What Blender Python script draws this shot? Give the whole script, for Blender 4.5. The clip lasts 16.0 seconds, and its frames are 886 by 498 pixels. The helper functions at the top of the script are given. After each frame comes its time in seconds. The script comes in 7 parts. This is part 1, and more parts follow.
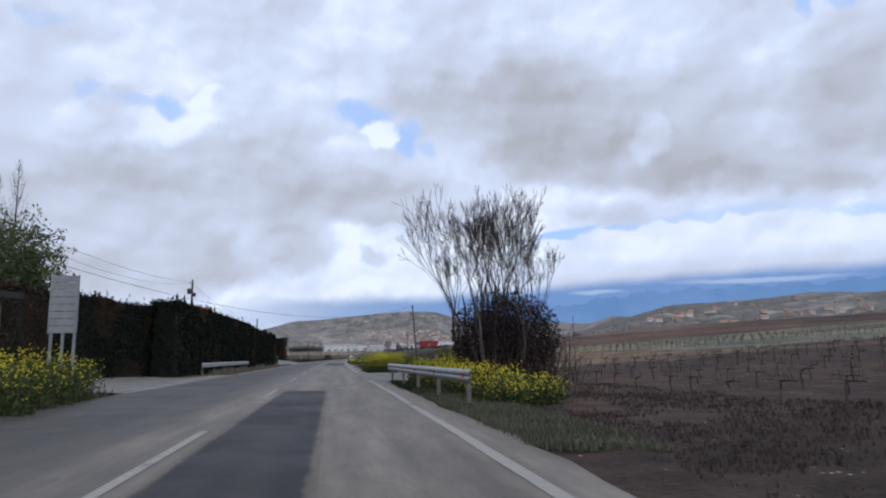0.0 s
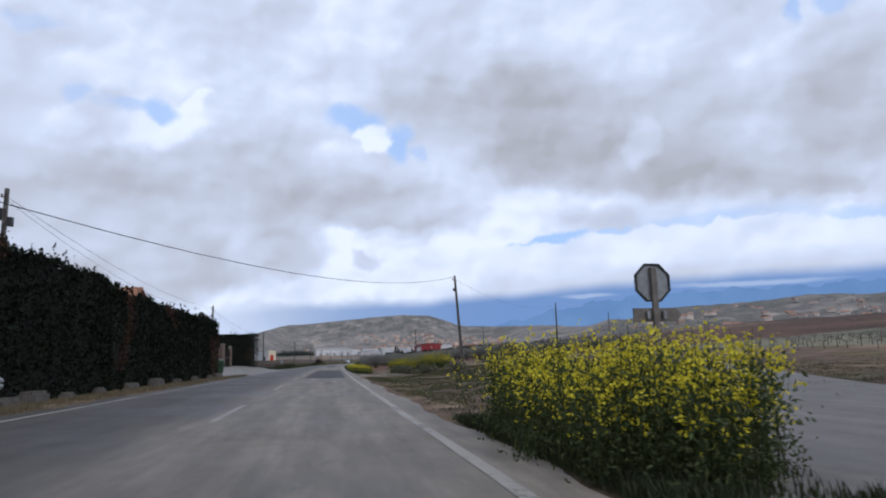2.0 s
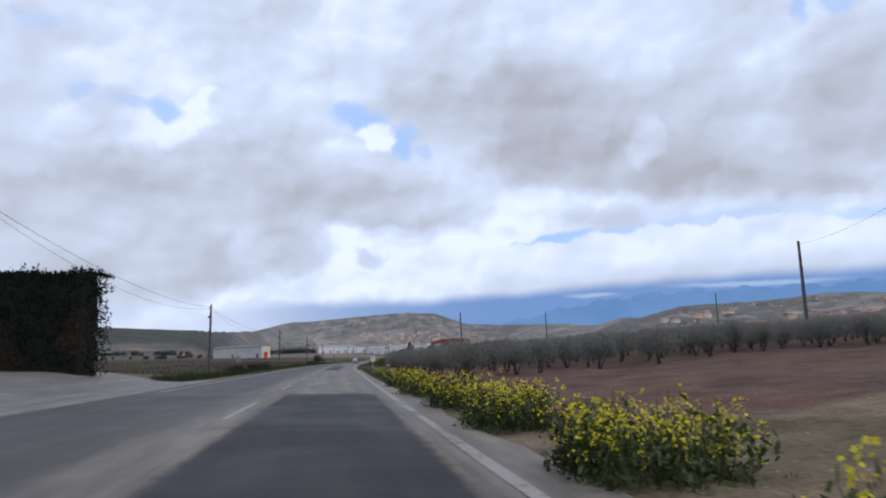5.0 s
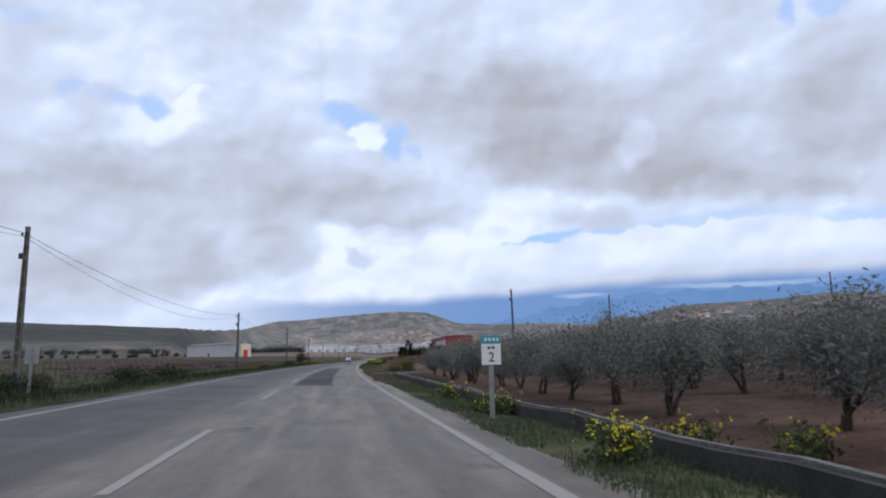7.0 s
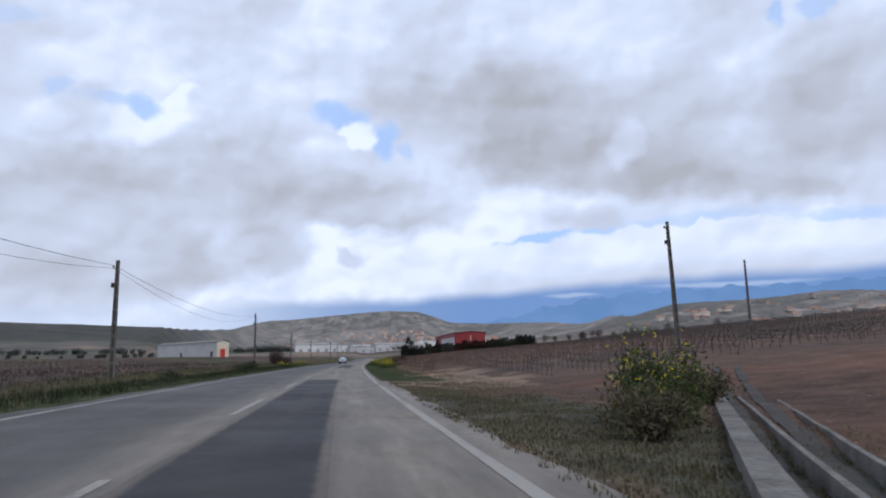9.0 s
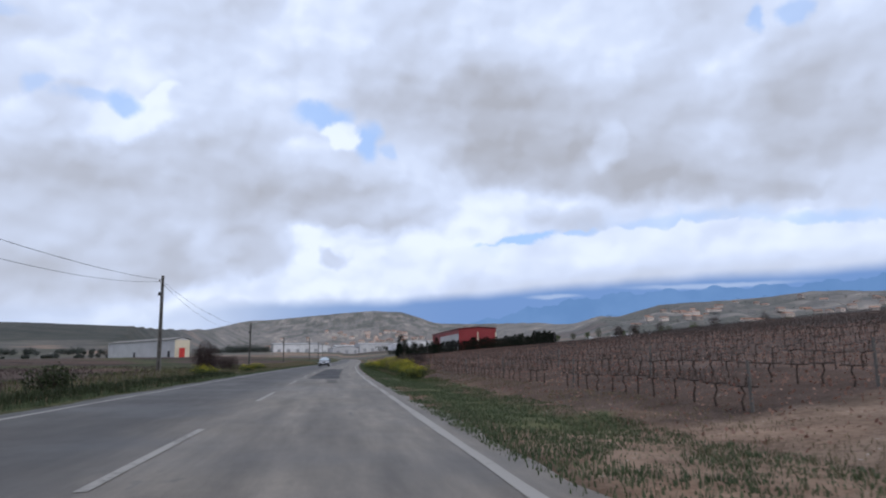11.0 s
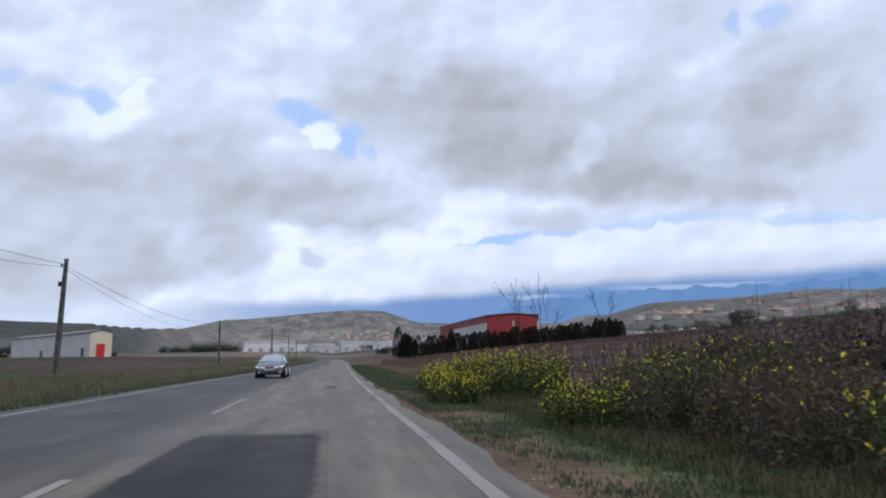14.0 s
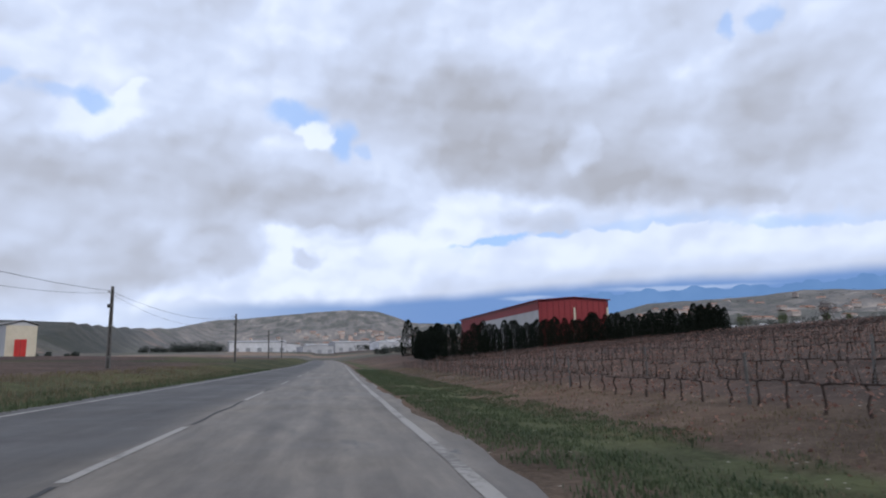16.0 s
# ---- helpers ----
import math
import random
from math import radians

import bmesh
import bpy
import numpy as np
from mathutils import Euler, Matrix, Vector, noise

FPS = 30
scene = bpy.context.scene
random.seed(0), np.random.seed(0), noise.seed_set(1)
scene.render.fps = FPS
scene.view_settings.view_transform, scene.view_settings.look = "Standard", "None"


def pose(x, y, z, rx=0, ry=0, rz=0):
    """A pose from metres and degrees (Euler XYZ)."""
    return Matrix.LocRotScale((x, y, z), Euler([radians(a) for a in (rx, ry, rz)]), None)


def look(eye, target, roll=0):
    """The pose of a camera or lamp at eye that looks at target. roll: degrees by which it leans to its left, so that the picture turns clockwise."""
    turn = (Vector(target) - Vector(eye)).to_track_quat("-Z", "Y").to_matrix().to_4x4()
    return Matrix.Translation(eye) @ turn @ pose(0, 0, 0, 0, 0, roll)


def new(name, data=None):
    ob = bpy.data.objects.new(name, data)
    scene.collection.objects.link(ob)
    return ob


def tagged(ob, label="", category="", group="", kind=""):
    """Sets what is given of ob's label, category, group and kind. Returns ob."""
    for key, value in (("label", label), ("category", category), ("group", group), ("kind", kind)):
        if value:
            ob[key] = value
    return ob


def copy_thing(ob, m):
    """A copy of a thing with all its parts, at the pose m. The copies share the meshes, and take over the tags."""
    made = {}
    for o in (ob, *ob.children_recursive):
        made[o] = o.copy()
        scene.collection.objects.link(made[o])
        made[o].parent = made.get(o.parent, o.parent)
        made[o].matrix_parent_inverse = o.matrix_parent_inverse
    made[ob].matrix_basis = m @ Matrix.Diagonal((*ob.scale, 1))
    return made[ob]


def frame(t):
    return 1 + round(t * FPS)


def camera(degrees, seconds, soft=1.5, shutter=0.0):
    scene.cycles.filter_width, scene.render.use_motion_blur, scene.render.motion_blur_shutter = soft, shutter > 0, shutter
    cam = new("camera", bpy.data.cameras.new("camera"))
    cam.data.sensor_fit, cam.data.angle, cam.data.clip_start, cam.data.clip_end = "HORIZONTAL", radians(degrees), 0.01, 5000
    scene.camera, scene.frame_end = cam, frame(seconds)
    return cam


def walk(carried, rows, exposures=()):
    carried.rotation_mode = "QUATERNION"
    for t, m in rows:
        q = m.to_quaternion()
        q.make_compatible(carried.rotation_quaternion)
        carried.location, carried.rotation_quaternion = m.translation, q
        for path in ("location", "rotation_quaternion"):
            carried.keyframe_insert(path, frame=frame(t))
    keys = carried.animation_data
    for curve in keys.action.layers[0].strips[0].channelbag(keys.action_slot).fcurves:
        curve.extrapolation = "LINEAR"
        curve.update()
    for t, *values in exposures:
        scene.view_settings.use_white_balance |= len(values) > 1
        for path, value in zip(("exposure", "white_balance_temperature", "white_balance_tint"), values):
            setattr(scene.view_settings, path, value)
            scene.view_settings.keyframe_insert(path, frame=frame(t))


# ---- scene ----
import itertools

# Camera height 1.12 m over the right lane, about 82 km/h.
# Rows: seconds, x, y, z, yaw, pitch, roll (degrees).
ROWS = [
    (0.00, 0.12, -0.00, 1.12, -9.76, 9.18, -1.31),
    (0.50, 0.11, 11.29, 1.12, -10.11, 9.55, -1.40),
    (1.00, 0.18, 22.81, 1.12, -10.25, 9.43, -1.60),
    (1.50, 0.27, 34.21, 1.12, -10.33, 9.61, -1.49),
    (2.00, 0.36, 45.63, 1.12, -10.45, 9.52, -1.52),
    (2.50, 0.46, 57.05, 1.12, -10.46, 9.42, -1.42),
    (3.00, 0.57, 68.56, 1.12, -10.34, 9.43, -1.29),
    (3.50, 0.67, 79.78, 1.12, -10.00, 9.71, -1.28),
    (4.00, 0.78, 91.04, 1.12, -9.73, 9.47, -1.15),
    (5.25, 1.10, 119.69, 1.12, -10.27, 9.42, -1.25),
    (6.50, 1.51, 148.16, 1.12, -10.72, 9.47, -1.07),
    (7.00, 1.70, 159.54, 1.12, -11.00, 9.37, -1.10),
    (7.50, 1.94, 171.00, 1.12, -11.32, 9.30, -1.29),
    (8.00, 2.24, 182.49, 1.12, -11.61, 9.40, -1.20),
    (8.50, 2.61, 193.92, 1.12, -11.73, 9.38, -1.28),
    (9.00, 3.04, 204.99, 1.12, -11.79, 9.35, -1.24),
    (10.25, 4.46, 233.63, 1.12, -12.96, 9.42, -1.25),
    (11.50, 6.28, 261.98, 1.12, -13.60, 9.39, -1.27),
    (12.00, 7.12, 273.38, 1.12, -14.13, 9.52, -1.47),
    (12.50, 8.02, 284.79, 1.12, -14.42, 9.29, -1.34),
    (13.00, 8.97, 296.22, 1.12, -14.42, 9.24, -1.09),
    (13.50, 9.96, 307.64, 1.12, -14.76, 9.58, -1.16),
    (14.00, 10.97, 318.94, 1.12, -15.05, 9.37, -1.26),
    (14.50, 12.03, 330.29, 1.12, -15.18, 9.06, -1.38),
    (15.00, 13.12, 341.61, 1.12, -15.25, 9.59, -1.30),
    (15.50, 14.23, 352.93, 1.12, -15.34, 9.25, -1.27),
    (16.00, 15.36, 364.11, 1.12, -15.58, 9.45, -1.19),
]
cam = camera(68.1, 16.0, soft=2.0, shutter=0.04)
walk(cam, [(t, pose(x, y, z, 90 + p, 0, w) @ pose(0, 0, 0, 0, 0, r)) for t, x, y, z, w, p, r in ROWS],
     exposures=[(0.0, -0.04, 5870, 10), (2.6, -0.06, 5870, 10), (4.0, -0.02, 5870, 10), (16.0, -0.04, 5870, 10)])

# ------------------------------------------------------------------ nodes


class Nodes:
    """Short hand for a node tree."""

    def __init__(self, tree):
        self.tree = tree

    def add(self, kind, sets=None, **inputs):
        n = self.tree.nodes.new(kind)
        sets = sets or {}
        if "operation" in sets:
            n.operation = sets["operation"]
        if "use_clamp" in sets:
            n.use_clamp = sets["use_clamp"]
        if "data_type" in sets:
            n.data_type = sets["data_type"]
            n.blend_type = sets["blend_type"]
        if "interpolation_type" in sets:
            n.interpolation_type = sets["interpolation_type"]
        if "feature" in sets:
            n.feature = sets["feature"]
        if "layer_name" in sets:
            n.layer_name = sets["layer_name"]
        if "sky_type" in sets:
            n.sky_type, n.sun_disc = sets["sky_type"], False
            n.sun_elevation, n.sun_rotation = sets["sun_elevation"], sets["sun_rotation"]
            n.air_density, n.dust_density = sets["air_density"], sets["dust_density"]
        for k, v in inputs.items():
            key = int(k[1:]) if k[0] == "i" and k[1:].isdigit() else k.replace("_", " ")
            if isinstance(v, bpy.types.NodeSocket):
                self.tree.links.new(v, n.inputs[key])
            else:
                n.inputs[key].default_value = v
        return n

    def math(self, op, a, b=0.0, c=0.0, clamp=False):
        return self.add("ShaderNodeMath", {"operation": op, "use_clamp": clamp}, i0=a, i1=b, i2=c).outputs[0]

    def vmath(self, op, a, b=(0, 0, 0), out=0):
        return self.add("ShaderNodeVectorMath", {"operation": op}, i0=a, i1=b).outputs[out]

    def ramp(self, fac, a, b, lo=0.0, hi=1.0):
        return self.add("ShaderNodeMapRange", {"interpolation_type": "SMOOTHSTEP"},
                        i0=fac, i1=a, i2=b, i3=lo, i4=hi).outputs[0]

    def mix(self, fac, a, b, kind="MIX"):
        n = self.add("ShaderNodeMix", {"data_type": "RGBA", "blend_type": kind}, i0=fac)
        for k, v in ((6, a), (7, b)):
            if isinstance(v, bpy.types.NodeSocket):
                self.tree.links.new(v, n.inputs[k])
            else:
                n.inputs[k].default_value = (*v, 1.0)[:4]
        return n.outputs[2]

    def noise(self, vec, scale, detail=4.0, rough=0.55, out=0):
        return self.add("ShaderNodeTexNoise", None, Vector=vec, Scale=scale, Detail=detail, Roughness=rough).outputs[out]


# ------------------------------------------------------------------ sky and sun
SUN_AZ, SUN_EL = 150.0, 48.0   # degrees clockwise from +y, and above the horizon


def build_sky():
    world = bpy.data.worlds.new("sky")
    scene.world = world
    world.use_nodes = True
    nd = Nodes(world.node_tree)
    nd.tree.nodes.clear()
    sky = nd.add("ShaderNodeTexSky", {"sky_type": "NISHITA", "sun_disc": False, "sun_elevation": radians(SUN_EL),
                                      "sun_rotation": radians(SUN_AZ), "air_density": 1.1, "dust_density": 0.6})
    way = nd.add("ShaderNodeTexCoord").outputs["Generated"]
    xyz = nd.add("ShaderNodeSeparateXYZ", None, i0=way).outputs
    # azimuth and elevation in degrees, ragged by noise
    az = nd.math("MULTIPLY", nd.math("ARCTAN2", xyz[0], xyz[1]), 57.2958)
    el = nd.math("MULTIPLY", nd.math("ARCSINE", xyz[2]), 57.2958)
    flat = nd.add("ShaderNodeCombineXYZ", None, i0=az, i1=el).outputs[0]
    coarse = nd.vmath("SUBTRACT", nd.noise(flat, 0.11, 3.0, 0.5, 1), (0.5, 0.5, 0.5))
    curl = nd.vmath("SUBTRACT", nd.noise(flat, 0.34, 3.0, 0.5, 1), (0.5, 0.5, 0.5))
    rag = nd.vmath("ADD", nd.vmath("ADD", flat, nd.vmath("MULTIPLY", coarse, (5.0, 3.0, 0))), nd.vmath("MULTIPLY", curl, (3.4, 2.6, 0)))

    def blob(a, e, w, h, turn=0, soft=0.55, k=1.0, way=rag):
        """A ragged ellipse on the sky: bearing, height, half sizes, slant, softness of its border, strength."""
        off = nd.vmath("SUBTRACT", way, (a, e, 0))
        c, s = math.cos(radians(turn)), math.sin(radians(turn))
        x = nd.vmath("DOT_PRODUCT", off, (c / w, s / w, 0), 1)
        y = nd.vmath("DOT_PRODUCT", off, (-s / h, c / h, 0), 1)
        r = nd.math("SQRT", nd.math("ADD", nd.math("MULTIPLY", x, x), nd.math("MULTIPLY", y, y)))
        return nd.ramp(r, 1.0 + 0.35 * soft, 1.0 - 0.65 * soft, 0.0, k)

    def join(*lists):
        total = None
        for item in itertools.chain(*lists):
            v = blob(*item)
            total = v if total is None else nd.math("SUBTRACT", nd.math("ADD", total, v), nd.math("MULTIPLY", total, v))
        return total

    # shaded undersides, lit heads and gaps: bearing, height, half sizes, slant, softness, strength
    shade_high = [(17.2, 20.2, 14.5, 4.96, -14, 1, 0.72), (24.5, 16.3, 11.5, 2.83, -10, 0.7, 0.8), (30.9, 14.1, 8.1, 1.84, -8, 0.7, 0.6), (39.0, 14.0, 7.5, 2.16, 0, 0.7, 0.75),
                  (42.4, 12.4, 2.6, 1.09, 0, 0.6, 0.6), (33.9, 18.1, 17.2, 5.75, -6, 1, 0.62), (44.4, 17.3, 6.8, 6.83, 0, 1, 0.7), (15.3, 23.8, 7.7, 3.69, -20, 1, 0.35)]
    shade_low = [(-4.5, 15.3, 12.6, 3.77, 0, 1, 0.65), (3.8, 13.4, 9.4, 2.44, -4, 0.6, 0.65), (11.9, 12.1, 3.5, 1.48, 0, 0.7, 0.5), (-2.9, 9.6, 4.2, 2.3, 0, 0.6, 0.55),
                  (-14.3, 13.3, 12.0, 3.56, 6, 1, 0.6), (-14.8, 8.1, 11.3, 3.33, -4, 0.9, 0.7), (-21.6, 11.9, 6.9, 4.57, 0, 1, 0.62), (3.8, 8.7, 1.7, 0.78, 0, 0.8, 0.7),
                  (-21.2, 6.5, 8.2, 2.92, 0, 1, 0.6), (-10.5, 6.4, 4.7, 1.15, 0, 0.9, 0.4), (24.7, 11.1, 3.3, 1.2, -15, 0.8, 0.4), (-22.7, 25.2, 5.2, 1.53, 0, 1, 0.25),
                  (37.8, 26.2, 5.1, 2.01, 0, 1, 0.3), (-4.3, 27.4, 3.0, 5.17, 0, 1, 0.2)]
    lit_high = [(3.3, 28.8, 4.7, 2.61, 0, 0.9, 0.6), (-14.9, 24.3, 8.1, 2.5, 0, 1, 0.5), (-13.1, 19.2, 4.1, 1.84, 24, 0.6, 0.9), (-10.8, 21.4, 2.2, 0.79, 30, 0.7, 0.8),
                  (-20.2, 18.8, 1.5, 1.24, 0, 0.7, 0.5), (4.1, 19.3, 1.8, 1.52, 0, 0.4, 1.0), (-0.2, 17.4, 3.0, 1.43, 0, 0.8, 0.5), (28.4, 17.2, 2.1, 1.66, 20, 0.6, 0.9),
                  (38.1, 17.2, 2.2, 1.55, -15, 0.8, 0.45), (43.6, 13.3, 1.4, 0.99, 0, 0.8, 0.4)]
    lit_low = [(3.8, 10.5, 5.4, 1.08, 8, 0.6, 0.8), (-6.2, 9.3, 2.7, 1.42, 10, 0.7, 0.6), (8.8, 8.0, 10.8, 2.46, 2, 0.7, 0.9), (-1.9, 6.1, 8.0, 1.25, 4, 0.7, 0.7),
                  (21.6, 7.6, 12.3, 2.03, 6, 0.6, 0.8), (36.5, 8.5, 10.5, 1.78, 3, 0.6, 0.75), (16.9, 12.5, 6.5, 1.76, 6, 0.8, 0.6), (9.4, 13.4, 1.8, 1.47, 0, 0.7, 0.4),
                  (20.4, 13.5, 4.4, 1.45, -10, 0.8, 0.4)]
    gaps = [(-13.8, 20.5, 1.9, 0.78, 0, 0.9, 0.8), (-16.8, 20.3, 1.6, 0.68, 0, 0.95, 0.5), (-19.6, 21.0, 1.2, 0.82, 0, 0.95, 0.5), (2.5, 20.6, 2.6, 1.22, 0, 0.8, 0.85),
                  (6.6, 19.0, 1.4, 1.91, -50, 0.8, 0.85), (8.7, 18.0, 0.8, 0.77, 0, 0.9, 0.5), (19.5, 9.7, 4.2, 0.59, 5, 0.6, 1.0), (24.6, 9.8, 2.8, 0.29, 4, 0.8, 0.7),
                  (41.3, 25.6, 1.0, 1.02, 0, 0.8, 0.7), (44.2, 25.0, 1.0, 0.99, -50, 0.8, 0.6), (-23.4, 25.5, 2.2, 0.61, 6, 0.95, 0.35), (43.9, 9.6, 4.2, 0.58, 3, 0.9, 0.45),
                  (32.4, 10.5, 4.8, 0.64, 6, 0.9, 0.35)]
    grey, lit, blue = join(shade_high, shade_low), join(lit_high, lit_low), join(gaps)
    # heaped relief: light from above on fine billows
    tall = nd.vmath("ADD", nd.vmath("MULTIPLY", flat, (0.9, 1.2, 1.0)), nd.vmath("MULTIPLY", coarse, (3.0, 3.0, 0)))
    fine = nd.noise(tall, 0.14, 4.0, 0.45)
    soft = nd.noise(tall, 0.06, 3.0, 0.4)

    def heap(p):
        bulge = nd.add("ShaderNodeTexVoronoi", {"feature": "SMOOTH_F1"}, Vector=p, Scale=0.20, Detail=2.0, Roughness=0.45, Smoothness=0.7).outputs["Distance"]
        return nd.math("SUBTRACT", 1.0, bulge)
    swell = nd.vmath("ADD", nd.vmath("MULTIPLY", flat, (0.85, 1.25, 1.0)), nd.vmath("MULTIPLY", curl, (2.4, 2.0, 0)))
    relief = nd.math("SUBTRACT", heap(swell), heap(nd.vmath("ADD", swell, (-0.6, 0.9, 0.0))))
    tone = nd.math("ADD", nd.ramp(soft, 0.36, 0.64, 0.56, 0.70), nd.math("MULTIPLY", relief, 0.55))
    tone = nd.math("ADD", tone, nd.ramp(fine, 0.30, 0.70, -0.13, 0.13))
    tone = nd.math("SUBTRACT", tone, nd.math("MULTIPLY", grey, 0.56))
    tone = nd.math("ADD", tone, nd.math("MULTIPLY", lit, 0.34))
    # the far bank: crisp heaped top, greyer towards its flat base
    puff = nd.math("ADD", nd.math("MULTIPLY", nd.math("ABSOLUTE", nd.math("SUBTRACT", nd.noise(flat, 0.22, 3.0, 0.5), 0.5)), -5.0),
                   nd.math("MULTIPLY", nd.math("SUBTRACT", nd.noise(flat, 0.9, 4.0, 0.6), 0.5), 0.7))
    crown = nd.math("SUBTRACT", nd.math("SUBTRACT", nd.ramp(az, 16.0, 30.0, 9.8, 10.9), nd.ramp(az, 36.0, 46.0, 0.0, 1.5)), nd.math("MULTIPLY", puff, -1.0))
    base = nd.math("ADD", nd.math("ADD", nd.ramp(az, -23.0, 10.0, 4.25, 4.95), nd.ramp(az, 8.0, 30.0, 0.0, 1.05)), 0.0)
    inside = nd.math("MULTIPLY", nd.ramp(nd.math("SUBTRACT", el, crown), 0.22, -0.22), nd.ramp(az, 8.0, 17.0))
    height = nd.math("DIVIDE", nd.math("SUBTRACT", el, base), 4.0)
    bank = nd.math("ADD", nd.ramp(height, 0.0, 0.55, 0.42, 0.80), nd.math("ADD", nd.math("MULTIPLY", relief, 0.40), nd.ramp(fine, 0.3, 0.7, -0.07, 0.07)))
    tone = nd.add("ShaderNodeMix", {"data_type": "FLOAT", "blend_type": "MIX"}, i0=inside, i2=tone, i3=bank).outputs[0]
    cloud = nd.mix(nd.math("DIVIDE", nd.math("ADD", tone, 0.12), 0.76, clamp=True), (0.475, 0.470, 0.495), (0.725, 0.770, 0.895))
    cloud = nd.mix(nd.ramp(tone, 0.58, 1.0), cloud, (0.930, 0.960, 1.010))
    # pale clear strip over the bank, clear blue air under it
    strip_of_air = nd.math("MULTIPLY", nd.math("MULTIPLY", nd.ramp(nd.math("SUBTRACT", el, crown), 1.7, 0.1), nd.math("SUBTRACT", 1.0, inside)), nd.ramp(az, 20.0, 34.0, 0.0, 0.40))
    cloud = nd.mix(strip_of_air, cloud, (0.56, 0.70, 0.96))
    edge = nd.math("SUBTRACT", nd.math("ADD", el, nd.math("MULTIPLY", nd.math("SUBTRACT", fine, 0.5), 1.2)), base)
    under = nd.math("MULTIPLY", nd.ramp(edge, 0.55, -0.60), nd.ramp(az, -12.0, 4.0, 0.15, 1.0))
    air = nd.mix(nd.ramp(az, -6.0, 16.0), (0.36, 0.46, 0.66), (0.20, 0.32, 0.58))
    drift = nd.vmath("ADD", flat, nd.vmath("MULTIPLY", curl, (1.2, 0.5, 0)))
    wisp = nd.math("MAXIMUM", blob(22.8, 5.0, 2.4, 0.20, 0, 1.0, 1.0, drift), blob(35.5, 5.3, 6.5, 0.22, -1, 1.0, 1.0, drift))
    air = nd.mix(nd.math("MULTIPLY", wisp, 0.5), air, (0.62, 0.69, 0.82))
    cloud = nd.mix(under, cloud, air)
    clear = nd.mix(0.75, nd.mix(1.0, sky.outputs[0], (0.11, 0.11, 0.11), "MULTIPLY"), (0.50, 0.69, 1.06))
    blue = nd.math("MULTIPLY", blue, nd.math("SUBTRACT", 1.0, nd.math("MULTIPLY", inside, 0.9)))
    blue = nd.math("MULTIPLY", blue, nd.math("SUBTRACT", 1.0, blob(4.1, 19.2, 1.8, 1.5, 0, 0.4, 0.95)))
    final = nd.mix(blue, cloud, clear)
    back = nd.add("ShaderNodeBackground", None, Color=final, Strength=1.0)
    nd.tree.links.new(back.outputs[0], nd.add("ShaderNodeOutputWorld").inputs[0])


build_sky()
sun = new("sun", bpy.data.lights.new("sun", "SUN"))
sun.data.energy, sun.data.angle, sun.data.color = 1.45, radians(14.0), (1.0, 0.92, 0.80)
sun.matrix_world = look((0, 0, 0), tuple(-c for c in (math.cos(radians(SUN_EL)) * math.sin(radians(SUN_AZ)),
                        math.cos(radians(SUN_EL)) * math.cos(radians(SUN_AZ)), math.sin(radians(SUN_EL)))))

# ------------------------------------------------------------------ materials


def surface(name, a, b, scale=3.0, fine=30.0, rough=0.8, bump=0.3, metal=0.0, spread=0.5, vary=0.0, dirt=None, spec=0.3):
    """Two colours blended by coarse and fine noise, with relief. vary: per object brightness change."""
    m = bpy.data.materials.new(name)
    m.use_nodes = True
    nd = Nodes(m.node_tree)
    nd.tree.nodes.clear()
    vec = nd.add("ShaderNodeTexCoord").outputs["Object"]
    n1, n2 = nd.noise(vec, scale, 5.0), nd.noise(vec, fine, 4.0)
    fac = nd.ramp(nd.math("ADD", nd.math("MULTIPLY", n1, spread), nd.math("MULTIPLY", n2, 1 - spread)), 0.36, 0.64)
    col = nd.mix(fac, a, b)
    if dirt:
        col = nd.mix(nd.math("MULTIPLY", nd.ramp(nd.noise(vec, scale * 0.35, 6.0, 0.65), 0.5, 0.72), 0.7), col, dirt)
    if vary:
        rnd = nd.add("ShaderNodeObjectInfo").outputs["Random"]
        col = nd.mix(1.0, col, nd.mix(rnd, (1 - vary,) * 3, (1 + vary,) * 3), "MULTIPLY")
    bs = nd.add("ShaderNodeBsdfPrincipled", None, Base_Color=col, Metallic=metal,
                Roughness=nd.ramp(n2, 0.2, 0.8, max(rough - 0.12, 0.02), min(rough + 0.1, 1.0)))
    bs.inputs["Specular IOR Level"].default_value = spec
    if bump:
        b2 = nd.add("ShaderNodeBump", None, Strength=bump, Distance=0.02, Height=n2)
        nd.tree.links.new(b2.outputs[0], bs.inputs["Normal"])
    nd.tree.links.new(bs.outputs[0], nd.add("ShaderNodeOutputMaterial").inputs[0])
    return m


